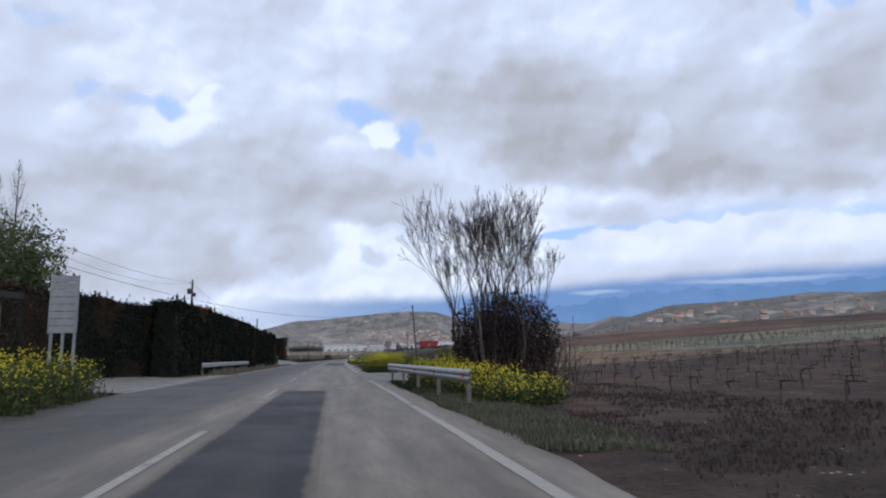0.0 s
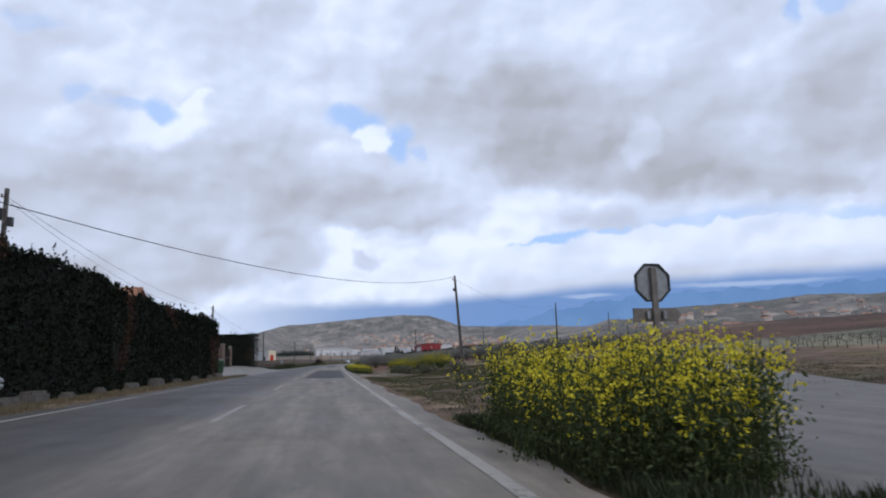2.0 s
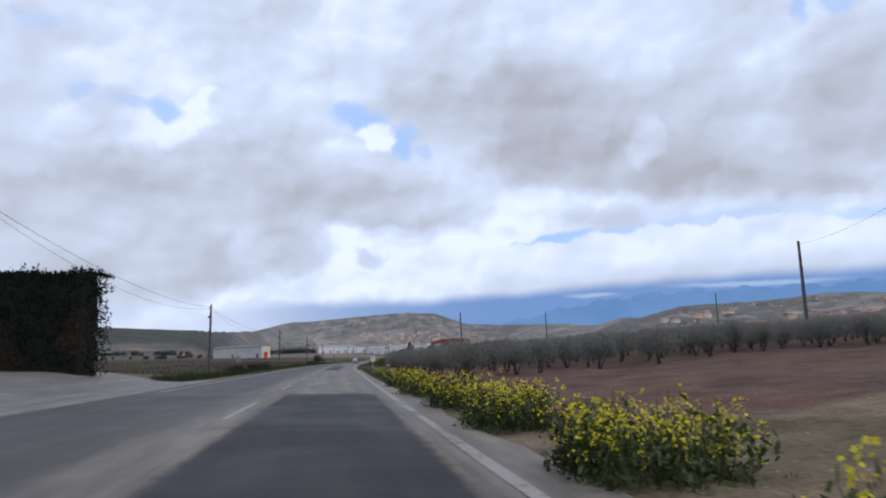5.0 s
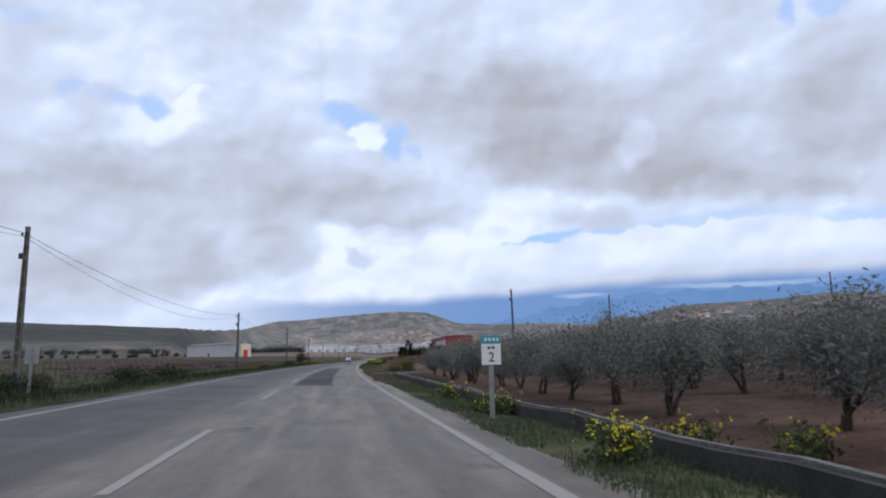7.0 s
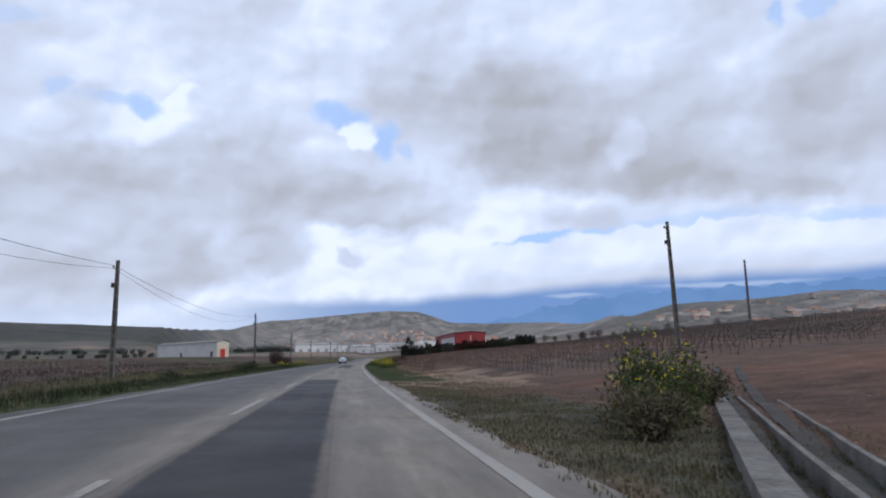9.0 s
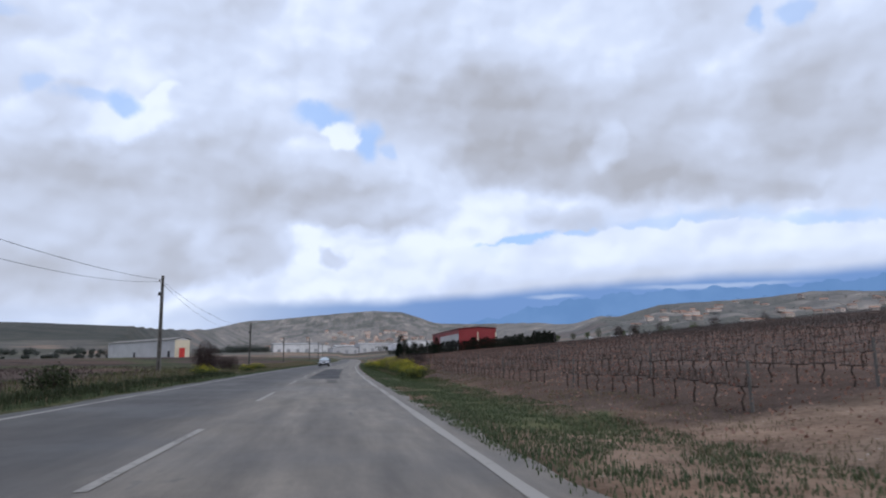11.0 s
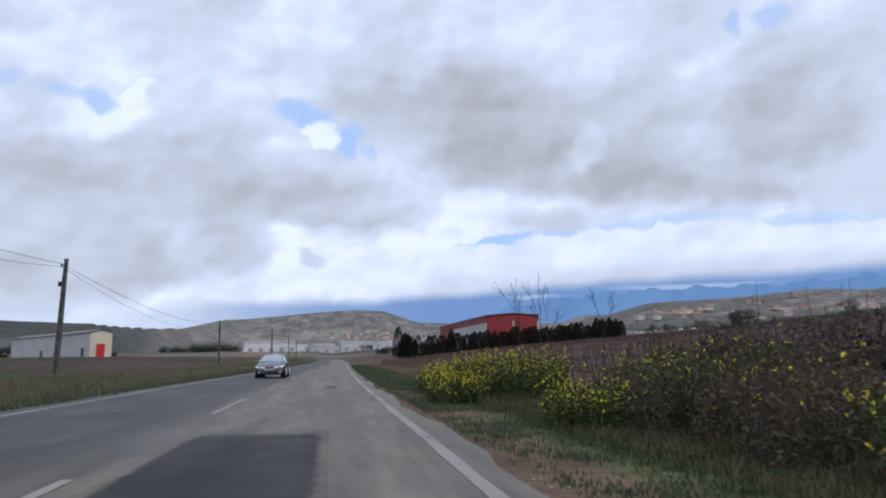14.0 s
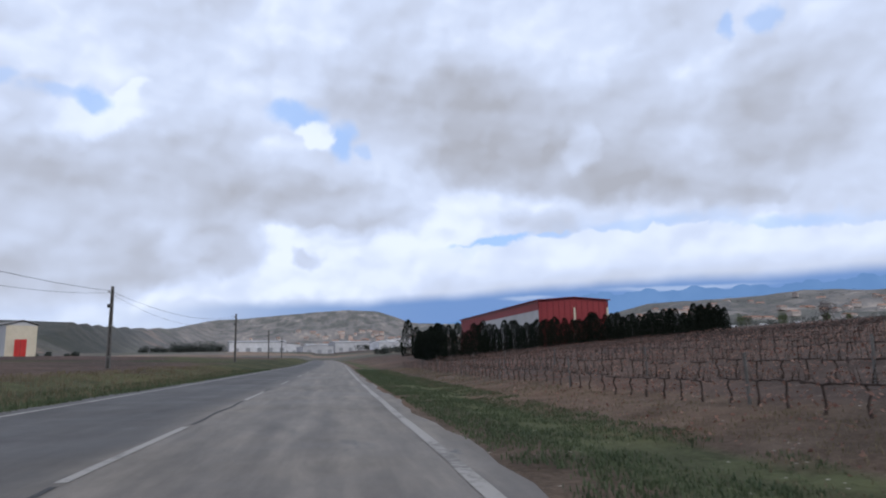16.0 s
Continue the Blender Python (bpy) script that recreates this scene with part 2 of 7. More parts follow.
def leafy(name, a, b, rough=0.6, shine_through=0.25):
    """Leaves: colour changes from leaf to leaf, some light comes through."""
    m = bpy.data.materials.new(name)
    m.use_nodes = True
    nd = Nodes(m.node_tree)
    nd.tree.nodes.clear()
    rnd = nd.add("ShaderNodeNewGeometry").outputs["Random Per Island"]
    vec = nd.add("ShaderNodeTexCoord").outputs["Object"]
    fac = nd.math("ADD", nd.math("MULTIPLY", rnd, 0.6), nd.math("MULTIPLY", nd.ramp(nd.noise(vec, 0.9, 3.0), 0.3, 0.7), 0.4))
    col = nd.mix(fac, a, b)
    bs = nd.add("ShaderNodeBsdfPrincipled", None, Base_Color=col, Roughness=rough)
    bs.inputs["Specular IOR Level"].default_value = 0.12
    tr = nd.add("ShaderNodeBsdfTranslucent", None, Color=col)
    mx = nd.add("ShaderNodeMixShader", None, i0=shine_through, i1=bs.outputs[0], i2=tr.outputs[0])
    nd.tree.links.new(mx.outputs[0], nd.add("ShaderNodeOutputMaterial").inputs[0])
    return m


def soil_material(name):
    """Ground whose tint comes from the land's zones, broken up by clods, stones and dry stalks."""
    m = bpy.data.materials.new(name)
    m.use_nodes = True
    nd = Nodes(m.node_tree)
    nd.tree.nodes.clear()
    vec = nd.add("ShaderNodeTexCoord").outputs["Object"]
    zone = nd.add("ShaderNodeVertexColor", {"layer_name": "zone"})
    tint, calm = zone.outputs[0], zone.outputs[1]       # the second: distance, by which painted haze flattens the tint
    big, mid, small = nd.noise(vec, 0.05, 6.0, 0.6), nd.noise(vec, 0.9, 6.0, 0.6), nd.noise(vec, 9.0, 5.0, 0.65)
    f = nd.math("ADD", nd.math("MULTIPLY", mid, 0.5), nd.math("MULTIPLY", small, 0.5))
    col = nd.mix(nd.ramp(f, 0.36, 0.64), nd.mix(1.0, tint, (0.52, 0.50, 0.48), "MULTIPLY"), nd.mix(1.0, tint, (1.35, 1.32, 1.28), "MULTIPLY"))
    col = nd.mix(nd.math("MULTIPLY", nd.ramp(big, 0.40, 0.64), 0.4), col, nd.mix(1.0, tint, (1.15, 0.92, 0.72), "MULTIPLY"))
    wide = nd.ramp(nd.math("ADD", nd.math("MULTIPLY", nd.noise(vec, 0.012, 7.0, 0.72), 0.6), nd.math("MULTIPLY", nd.noise(vec, 0.05, 5.0, 0.7), 0.4)), 0.38, 0.62)
    col = nd.mix(1.0, col, nd.mix(wide, (0.62, 0.64, 0.64), (1.38, 1.32, 1.28)), "MULTIPLY")
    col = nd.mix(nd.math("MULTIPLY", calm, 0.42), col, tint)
    stone = nd.add("ShaderNodeTexVoronoi", None, Vector=vec, Scale=6.0).outputs["Distance"]
    col = nd.mix(nd.math("MULTIPLY", nd.ramp(stone, 0.17, 0.10), nd.ramp(mid, 0.52, 0.6)), col, (0.34, 0.31, 0.27))
    bs = nd.add("ShaderNodeBsdfPrincipled", None, Base_Color=col, Roughness=0.95)
    bs.inputs["Specular IOR Level"].default_value = 0.1
    bp = nd.add("ShaderNodeBump", None, Strength=0.9, Distance=0.08, Height=f)
    nd.tree.links.new(bp.outputs[0], bs.inputs["Normal"])
    nd.tree.links.new(bs.outputs[0], nd.add("ShaderNodeOutputMaterial").inputs[0])
    return m


def asphalt_material(name, dark, light, wear=0.5, newer=None, lanes=False):
    m = bpy.data.materials.new(name)
    m.use_nodes = True
    nd = Nodes(m.node_tree)
    nd.tree.nodes.clear()
    vec = nd.add("ShaderNodeTexCoord").outputs["UV"]       # metres across and along the road
    stretched = nd.vmath("MULTIPLY", vec, (1.6, 0.10, 1.0))
    streak, blot = nd.noise(stretched, 0.9, 5.0, 0.6), nd.noise(vec, 0.28, 6.0, 0.65)
    grain = nd.noise(vec, 55.0, 3.0, 0.7)
    f = nd.math("ADD", nd.math("MULTIPLY", streak, 0.55), nd.math("MULTIPLY", blot, 0.45))
    col = nd.mix(nd.ramp(f, 0.34, 0.66), dark, light)
    col = nd.mix(1.0, col, nd.mix(nd.ramp(nd.noise(nd.vmath("MULTIPLY", vec, (2.6, 0.45, 1.0)), 1.0, 6.0, 0.65), 0.32, 0.68), (0.78, 0.78, 0.78), (1.20, 1.20, 1.20)), "MULTIPLY")
    col = nd.mix(nd.math("MULTIPLY", nd.ramp(blot, 0.58, 0.70), wear), col, tuple(0.55 * c for c in dark))
    col = nd.mix(1.0, col, nd.mix(grain, (0.72, 0.72, 0.72), (1.28, 1.28, 1.28)), "MULTIPLY")
    # blotches, rolled chippings and tyre dirt
    rub = nd.math("ADD", nd.math("MULTIPLY", nd.noise(vec, 1.7, 6.0, 0.7), 0.55), nd.math("MULTIPLY", nd.noise(vec, 13.0, 4.0, 0.7), 0.45))
    col = nd.mix(1.0, col, nd.mix(nd.ramp(rub, 0.34, 0.66), (0.88, 0.88, 0.88), (1.10, 1.10, 1.10)), "MULTIPLY")
    # smoother, paler wheel tracks
    across = nd.add("ShaderNodeSeparateXYZ", None, i0=vec).outputs[0]
    rut = nd.math("MULTIPLY", nd.math("COSINE", nd.math("MULTIPLY", across, 4.19)), nd.ramp(streak, 0.3, 0.6))
    col = nd.mix(1.0, col, nd.mix(nd.math("ADD", nd.math("MULTIPLY", rut, 0.5), 0.5, clamp=True), (1.08, 1.08, 1.08), (0.90, 0.90, 0.90)), "MULTIPLY")
    if lanes:
        # vignette and windscreen dimming put into the colour: far lane darker, near lane paler
        far_lane = nd.ramp(nd.math("ADD", across, nd.math("MULTIPLY", nd.math("SUBTRACT", blot, 0.5), 1.2)), -1.7, -3.6)
        col = nd.mix(1.0, col, nd.mix(far_lane, (1.40, 1.37, 1.32), (0.43, 0.43, 0.45)), "MULTIPLY")
    # sealed cracks
    crack = nd.add("ShaderNodeTexVoronoi", {"feature": "DISTANCE_TO_EDGE"}, Scale=0.21,
                   Vector=nd.vmath("ADD", vec, nd.vmath("MULTIPLY", nd.noise(vec, 0.8, 4.0, 0.6, 1), (1.6, 1.6, 0)))).outputs["Distance"]
    col = nd.mix(nd.math("MULTIPLY", nd.ramp(crack, 0.012, 0.005), nd.ramp(streak, 0.52, 0.66)), col, (0.060, 0.058, 0.056))
    if newer:
        # fresh tar with frayed borders
        inner = nd.add("ShaderNodeVertexColor", {"layer_name": "inner"}).outputs[0]
        fray = nd.math("ADD", inner, nd.math("MULTIPLY", nd.math("SUBTRACT", nd.math("ADD", nd.noise(vec, 3.0, 5.0, 0.7), nd.math("MULTIPLY", grain, 0.4)), 0.7), 0.8))
        fresh = nd.mix(1.0, newer, nd.mix(grain, (0.7, 0.7, 0.7), (1.3, 1.3, 1.3)), "MULTIPLY")
        fresh = nd.mix(nd.ramp(streak, 0.35, 0.7, 0.0, 0.12), fresh, col)
        col = nd.mix(nd.ramp(fray, 0.25, 0.75), col, fresh)
    bs = nd.add("ShaderNodeBsdfPrincipled", None, Base_Color=col, Roughness=nd.ramp(blot, 0.3, 0.7, 0.56, 0.74))
    bs.inputs["Specular IOR Level"].default_value = 0.2 if newer else 0.4
    bp = nd.add("ShaderNodeBump", None, Strength=0.35, Distance=0.006, Height=grain)
    nd.tree.links.new(bp.outputs[0], bs.inputs["Normal"])
    nd.tree.links.new(bs.outputs[0], nd.add("ShaderNodeOutputMaterial").inputs[0])
    return m


def paint_material(name, left):
    """Worn white road paint: the asphalt shows through where it has gone."""
    m = bpy.data.materials.new(name)
    m.use_nodes = True
    nd = Nodes(m.node_tree)
    nd.tree.nodes.clear()
    vec = nd.add("ShaderNodeTexCoord").outputs["UV"]
    worn = nd.math("ADD", nd.math("MULTIPLY", nd.noise(vec, 7.0, 6.0, 0.7), 0.5), nd.math("MULTIPLY", nd.noise(vec, 0.35, 4.0), 0.5))
    col = nd.mix(nd.ramp(worn, 0.50, 0.64), (0.225 * left, 0.21 * left, 0.19 * left), (0.095, 0.085, 0.074))
    bs = nd.add("ShaderNodeBsdfPrincipled", None, Base_Color=col, Roughness=0.7)
    nd.tree.links.new(bs.outputs[0], nd.add("ShaderNodeOutputMaterial").inputs[0])
    return m


M_SOIL = soil_material("soil")
M_ROAD = asphalt_material("worn asphalt", (0.054, 0.047, 0.040), (0.116, 0.102, 0.086), 0.30, lanes=True)
M_PATCH = asphalt_material("new asphalt", (0.054, 0.047, 0.040), (0.116, 0.102, 0.086), 0.30, (0.013, 0.012, 0.014), lanes=True)
M_STAIN = asphalt_material("oil-stained asphalt", (0.054, 0.047, 0.040), (0.116, 0.102, 0.086), 0.30, (0.060, 0.053, 0.046), lanes=True)
M_TRACK = asphalt_material("dusty track", (0.075, 0.067, 0.058), (0.115, 0.104, 0.091), 0.25)
M_YARD = asphalt_material("concrete yard", (0.110, 0.101, 0.090), (0.150, 0.138, 0.124), 0.2)
M_TAR = surface("old joint tar", (0.012, 0.011, 0.011), (0.030, 0.028, 0.027), 2, 25, 0.7, 0.2)
M_PAINT = paint_material("road paint", 1.05)
M_FADED = paint_material("faded road paint", 0.5)
M_DARKGRASS = leafy("shaded rank grass", (0.014, 0.020, 0.009), (0.042, 0.052, 0.024))
M_STEEL = surface("galvanised steel", (0.20, 0.205, 0.21), (0.31, 0.315, 0.32), 2.0, 40.0, 0.45, 0.05, 0.6, dirt=(0.30, 0.28, 0.25))
M_RED = surface("red reflector", (0.55, 0.03, 0.02), (0.65, 0.05, 0.03), 5, 50, 0.3, 0)
M_POLE = surface("weathered grey pole", (0.080, 0.074, 0.068), (0.135, 0.126, 0.115), 2.5, 35, 0.85, 0.4, vary=0.15)
M_POLEWEB = surface("shade-darkened recessed concrete", (0.040, 0.037, 0.034), (0.075, 0.070, 0.064), 2.5, 35, 0.9, 0.4)
M_CABLE = surface("black cable", (0.02, 0.02, 0.02), (0.03, 0.03, 0.03), 3, 30, 0.6, 0)
M_CERAMIC = surface("insulator ceramic", (0.12, 0.08, 0.06), (0.2, 0.15, 0.12), 8, 40, 0.3, 0)
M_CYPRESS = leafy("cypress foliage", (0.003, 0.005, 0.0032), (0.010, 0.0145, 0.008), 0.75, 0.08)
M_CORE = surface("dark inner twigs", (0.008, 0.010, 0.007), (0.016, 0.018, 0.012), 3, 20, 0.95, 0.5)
M_BROWNLEAF = leafy("browned cypress", (0.022, 0.013, 0.009), (0.052, 0.031, 0.020), 0.8, 0.1)
M_OLIVE = leafy("olive leaves", (0.105, 0.108, 0.096), (0.225, 0.222, 0.198), 0.8)
M_LEAF = leafy("weed leaves", (0.028, 0.040, 0.015), (0.080, 0.098, 0.036))
M_GRASS = leafy("verge grass", (0.044, 0.062, 0.034), (0.100, 0.118, 0.062))
M_DRY = leafy("dry grass", (0.105, 0.085, 0.052), (0.19, 0.155, 0.10))
M_FLOWER = leafy("yellow flowers", (0.50, 0.42, 0.02), (0.76, 0.66, 0.05), 0.7, 0.35)
M_BRUSH = leafy("dark brushwood", (0.012, 0.008, 0.010), (0.036, 0.025, 0.026), 0.8, 0.05)
M_BARK = surface("grey bark", (0.034, 0.027, 0.024), (0.078, 0.064, 0.056), 4, 30, 0.9, 0.6)
M_LITTER = leafy("dead vine leaves", (0.13, 0.056, 0.043), (0.30, 0.20, 0.155), 0.8)
M_VINE = surface("vine wood", (0.030, 0.021, 0.017), (0.075, 0.052, 0.042), 4, 30, 0.9, 0.6)
# paler copy for far vines: brightening with distance put into the colour
M_VINEFAR = surface("far vine wood, paled", (0.046, 0.035, 0.030), (0.100, 0.076, 0.066), 4, 30, 0.9, 0.4)
M_REDWALL = surface("red metal cladding", (0.21, 0.027, 0.030), (0.27, 0.040, 0.041), 0.15, 6, 0.55, 0.05, dirt=(0.17, 0.024, 0.026))
M_REDROOF = surface("red roof sheet", (0.15, 0.017, 0.020), (0.20, 0.026, 0.028), 0.2, 5, 0.5, 0.05)
M_FARWALL = surface("dull pale sheeting", (0.48, 0.47, 0.47), (0.62, 0.61, 0.61), 0.05, 0.6, 0.8, 0.05, dirt=(0.25, 0.24, 0.24), vary=0.25)
M_TOWN = surface("weathered town render", (0.34, 0.285, 0.25), (0.50, 0.43, 0.38), 0.05, 0.6, 0.85, 0.05, vary=0.35)
# white lowered to grey: the shed wall's shade put into the base colour
M_WHITE = surface("greyed white render", (0.44, 0.43, 0.42), (0.52, 0.51, 0.50), 0.3, 6, 0.85, 0.1, dirt=(0.37, 0.355, 0.335))
M_CREAM = surface("cream render", (0.52, 0.45, 0.33), (0.62, 0.55, 0.42), 0.4, 6, 0.85, 0.1, dirt=(0.42, 0.36, 0.27))
M_REDDOOR = surface("red painted steel door", (0.42, 0.03, 0.025), (0.50, 0.045, 0.035), 1, 10, 0.5, 0.05)
M_DARK = surface("dark opening", (0.015, 0.015, 0.017), (0.03, 0.03, 0.032), 2, 10, 0.4, 0)
M_TILE = surface("clay roof tiles", (0.24, 0.11, 0.065), (0.36, 0.19, 0.12), 1.2, 14, 0.9, 0.5, dirt=(0.17, 0.10, 0.07), vary=0.15)
M_BRICK = surface("old brick", (0.120, 0.086, 0.068), (0.215, 0.165, 0.132), 6, 40, 0.9, 0.4, dirt=(0.075, 0.052, 0.040))
M_STONE = surface("rough stone", (0.13, 0.12, 0.108), (0.23, 0.215, 0.195), 3, 25, 0.9, 0.6)
M_CONCRETE = surface("weathered concrete", (0.12, 0.114, 0.106), (0.24, 0.228, 0.212), 1.2, 18, 0.9, 0.5, dirt=(0.07, 0.064, 0.054))
M_GATE = surface("dark gate boards", (0.012, 0.010, 0.009), (0.024, 0.019, 0.016), 3, 20, 0.9, 0.1, spec=0.05)
M_GREENBIN = surface("dark green plastic", (0.015, 0.035, 0.020), (0.03, 0.055, 0.032), 2, 20, 0.5, 0.05)
M_RUBBER = surface("rubber", (0.012, 0.012, 0.012), (0.025, 0.025, 0.025), 8, 50, 0.8, 0.2)
M_SIGNGREY = surface("grey sign back", (0.20, 0.205, 0.21), (0.28, 0.285, 0.29), 2, 20, 0.5, 0.03, 0.3, dirt=(0.2, 0.19, 0.18))
M_SIGNWHITE = surface("white sign face", (0.50, 0.50, 0.50), (0.58, 0.58, 0.58), 2, 20, 0.5, 0, dirt=(0.40, 0.39, 0.37))
M_BROWN2 = surface("dull sign back", (0.10, 0.088, 0.078), (0.16, 0.14, 0.125), 3, 20, 0.6, 0.05, dirt=(0.12, 0.09, 0.07))
M_BROWN = surface("brown painted boards", (0.055, 0.032, 0.024), (0.10, 0.062, 0.046), 3, 20, 0.7, 0.2)
M_PINK = surface("warm pale render", (0.36, 0.31, 0.28), (0.44, 0.385, 0.35), 0.4, 6, 0.85, 0.1, dirt=(0.30, 0.255, 0.22))
M_SIGNTEAL = surface("teal sign band", (0.03, 0.20, 0.24), (0.04, 0.25, 0.29), 2, 20, 0.4, 0)
M_SIGNBLACK = surface("black sign print", (0.02, 0.02, 0.02), (0.03, 0.03, 0.03), 2, 20, 0.4, 0)
M_SIGNRED = surface("red sign ring", (0.5, 0.02, 0.02), (0.6, 0.03, 0.03), 2, 20, 0.4, 0)

# ------------------------------------------------------------------ land: s metres along the road, u metres to the right
BANK = 0.025                       # the road leans to the right
TURN_S = (-200, 0, 46, 91, 137, 182, 228, 274, 319, 365, 430, 470, 520, 5000)
TURN_A = (-0.07, -0.07, -0.65, -0.50, -0.79, -1.75, -3.11, -4.39, -5.26, -5.91, -6.6, -6.4, -5.2, -4.6)
STEP_S = np.arange(-300.0, 5200.0, 1.0)
STEP_A = np.radians(np.interp(STEP_S, TURN_S, TURN_A))
LINE_X = np.concatenate(([0.0], np.cumsum(-np.sin(STEP_A))[:-1]))
LINE_Y = np.concatenate(([0.0], np.cumsum(np.cos(STEP_A))[:-1]))
LINE_X -= np.interp(0.0, STEP_S, LINE_X)
LINE_Y -= np.interp(0.0, STEP_S, LINE_Y)


def mid(s):
    """The road's centre line."""
    return np.interp(s, (0, 20, 60, 90, 130, 165, 209, 272, 298, 350, 375), (-1.8, -1.82, -2.15, -2.2, -2.0, -1.82, -2.15, -2.15, -2.35, -2.5, -2.47))


def level(s):
    """How far the road has climbed: level past the vineyard, then a slight rise."""
    return np.interp(s, (-300, 400, 470, 560, 900, 5200), (0, 0, 0.15, 0.7, 2.0, 2.0))


def plan(s, u):
    s, u = np.asarray(s, float), np.asarray(u, float)
    a = np.interp(s, STEP_S, STEP_A)
    return np.interp(s, STEP_S, LINE_X) + u * np.cos(a), np.interp(s, STEP_S, LINE_Y) + u * np.sin(a)


def smooth(x, a, b):
    k = np.clip((x - a) / (b - a), 0, 1)
    return k * k * (3 - 2 * k)


WAVES = [(random.uniform(-1, 1), random.uniform(-1, 1), random.uniform(0, 6.3)) for _ in range(28)]


def ripple(s, u, size):
    """Cheap uneven ground: waves about size metres long."""
    total = 0
    for k, (a, b, c) in enumerate(WAVES):
        f = 6.28 / size * (0.6 + 1.5 * (k % 7) / 7)
        total = total + np.sin(s * a * f + u * b * f + c)
    return total / 7.5


def bump(s, u, s0, u0, ls, lu, h, p=2.0):
    return h * np.exp(-(np.abs((s - s0) / ls) ** p + np.abs((u - u0) / lu) ** p))


RIDGE_AZ = (-60, -28, -23, -19.5, -15.3, -10.5, -7.5, -6.3, -5.4, -4.2, -3.4, -1.5, 1.7, 3.3, 4.7, 6.8, 9.0, 10.4, 11.4, 12.2, 15, 19.5, 22, 24, 25.5, 26.8, 28.7, 30.4, 33, 36.2, 38.7, 40.4, 43.2, 46, 60)
RIDGE_EL = (3.2, 3.05, 2.92, 2.80, 2.68, 2.50, 2.42, 2.46, 2.55, 2.85, 3.1, 3.2, 3.5, 3.62, 3.75, 3.86, 3.74, 3.3, 2.86, 2.74, 2.66, 2.62, 2.38, 2.95, 2.8, 3.2, 3.65, 3.72, 3.75, 3.85, 4.13, 4.1, 3.85, 4.2, 4.5)


def land(s, u):
    """Height of the ground."""
    s, u = np.asarray(s, float), np.asarray(u, float)
    z = -BANK * np.clip(u, -7.2, 3.0) + level(s)
    right = np.interp(s, (-50, 60, 85, 114, 140, 165, 225, 250, 300, 400, 450, 500), (0.4, 0.25, 0.3, 0.6, 0.5, 0.35, 0.15, 0.6, 0.9, 0.95, 0.7, 0.9))
    rise = np.interp(u, (3, 4.5, 14, 23, 45, 67, 95, 150, 400, 1200, 3000), (0, -0.12, 0, 0.9, 2.4, 4.3, 7.0, 11, 22, 40, 60))
    z = z + right * smooth(u, 4.0, 14.0) + rise * (u > 3) * np.interp(s, (60, 140, 200, 280, 412, 446, 540), (0.6, 0.65, 0.75, 1.0, 1.0, 0.76, 0.8))
    left = np.interp(s, (-50, 100, 122, 150, 172, 200, 250, 350, 420, 530), (0.15, 0.12, 0.6, 0.7, -0.1, -0.25, 0.1, 0.4, 0.5, 1.2))
    sink = np.interp(-u, (7, 9, 14, 70, 300, 1200, 3000), (0, -0.12, 0, 1.6, 3.5, 9, 20))
    z = z + left * smooth(-u, 7.5, 13.0) + sink * (u < -7)
    off = smooth(np.abs(u + 2.1), 5.0, 12.0)
    # trodden level ground under the farm track and the paved entrances
    calm = np.exp(-(((u - 2.0 - 0.46 * (s - 40)) / 6.0) ** 4)) * smooth(s, 24, 30) * smooth(-s, -112, -104)
    calm = np.maximum(calm, smooth(-u, 5.5, 7.0) * smooth(-u, -30, -27) * smooth(s, 12, 18) * smooth(-s, -160, -153))
    off = off * (1 - calm)
    z = z + off * 0.10 * ripple(s, u, 9.0) + (1 - calm) * smooth(np.abs(u + 2.1), 4.8, 6.5) * 0.035 * ripple(s, u, 1.9)
    far = smooth(s, 700, 2600)
    z = z + 5 * smooth(s, 650, 1000) + far * 10 + far * 5 * ripple(s, u, 700.0)
    # ridges round the valley: flat-topped hill behind the town, low mesa, pale slopes
    x, y = plan(s, u)
    dist, az = np.hypot(x, y), np.degrees(np.arctan2(x, y))
    crest = np.interp(az, RIDGE_AZ, RIDGE_EL)
    near, top = np.interp(az, (-9.5, -3.0, 14, 24), (750, 2200, 2300, 900)), np.interp(az, (-9.5, -3.0, 14, 24), (1350, 3500, 3500, 2500))
    k = np.clip((dist - near) / (top - near), 0, 1)
    rough = 2.2 * k * (1 - k) * (1 - np.exp(-((az + 5.0) / 2.2) ** 2)) * (1 + 1.6 * smooth(az, 22, 26)) * (0.13 * ripple(s, u, 260.0) + 0.08 * ripple(s + 900, u, 95.0))
    lift = np.minimum(dist, top) * np.tan(np.radians(np.maximum(crest + 0.012 * ripple(s, u, 140.0), 0.3)))
    z = np.where(y > 0, z * (1 - k) + k ** 1.25 * lift * (1 + rough), z)
    return z


def at(s, u, up=0.0):
    """The place up metres over the ground at s, u."""
    x, y = plan(s, u)
    return Vector((float(x), float(y), float(land(s, u)) + up))


def heading(s):
    return float(np.degrees(np.interp(s, STEP_S, STEP_A)))


def stand(s, u, turn=0.0, up=0.0, lean=0.0, size=1.0):
    """A pose on the ground, x to the right of the road and y along it, turned."""
    return Matrix.Translation(at(s, u, up)) @ pose(0, 0, 0, 0, lean, heading(s) + turn) @ Matrix.Diagonal((size, size, size, 1))


# ------------------------------------------------------------------ mesh helpers


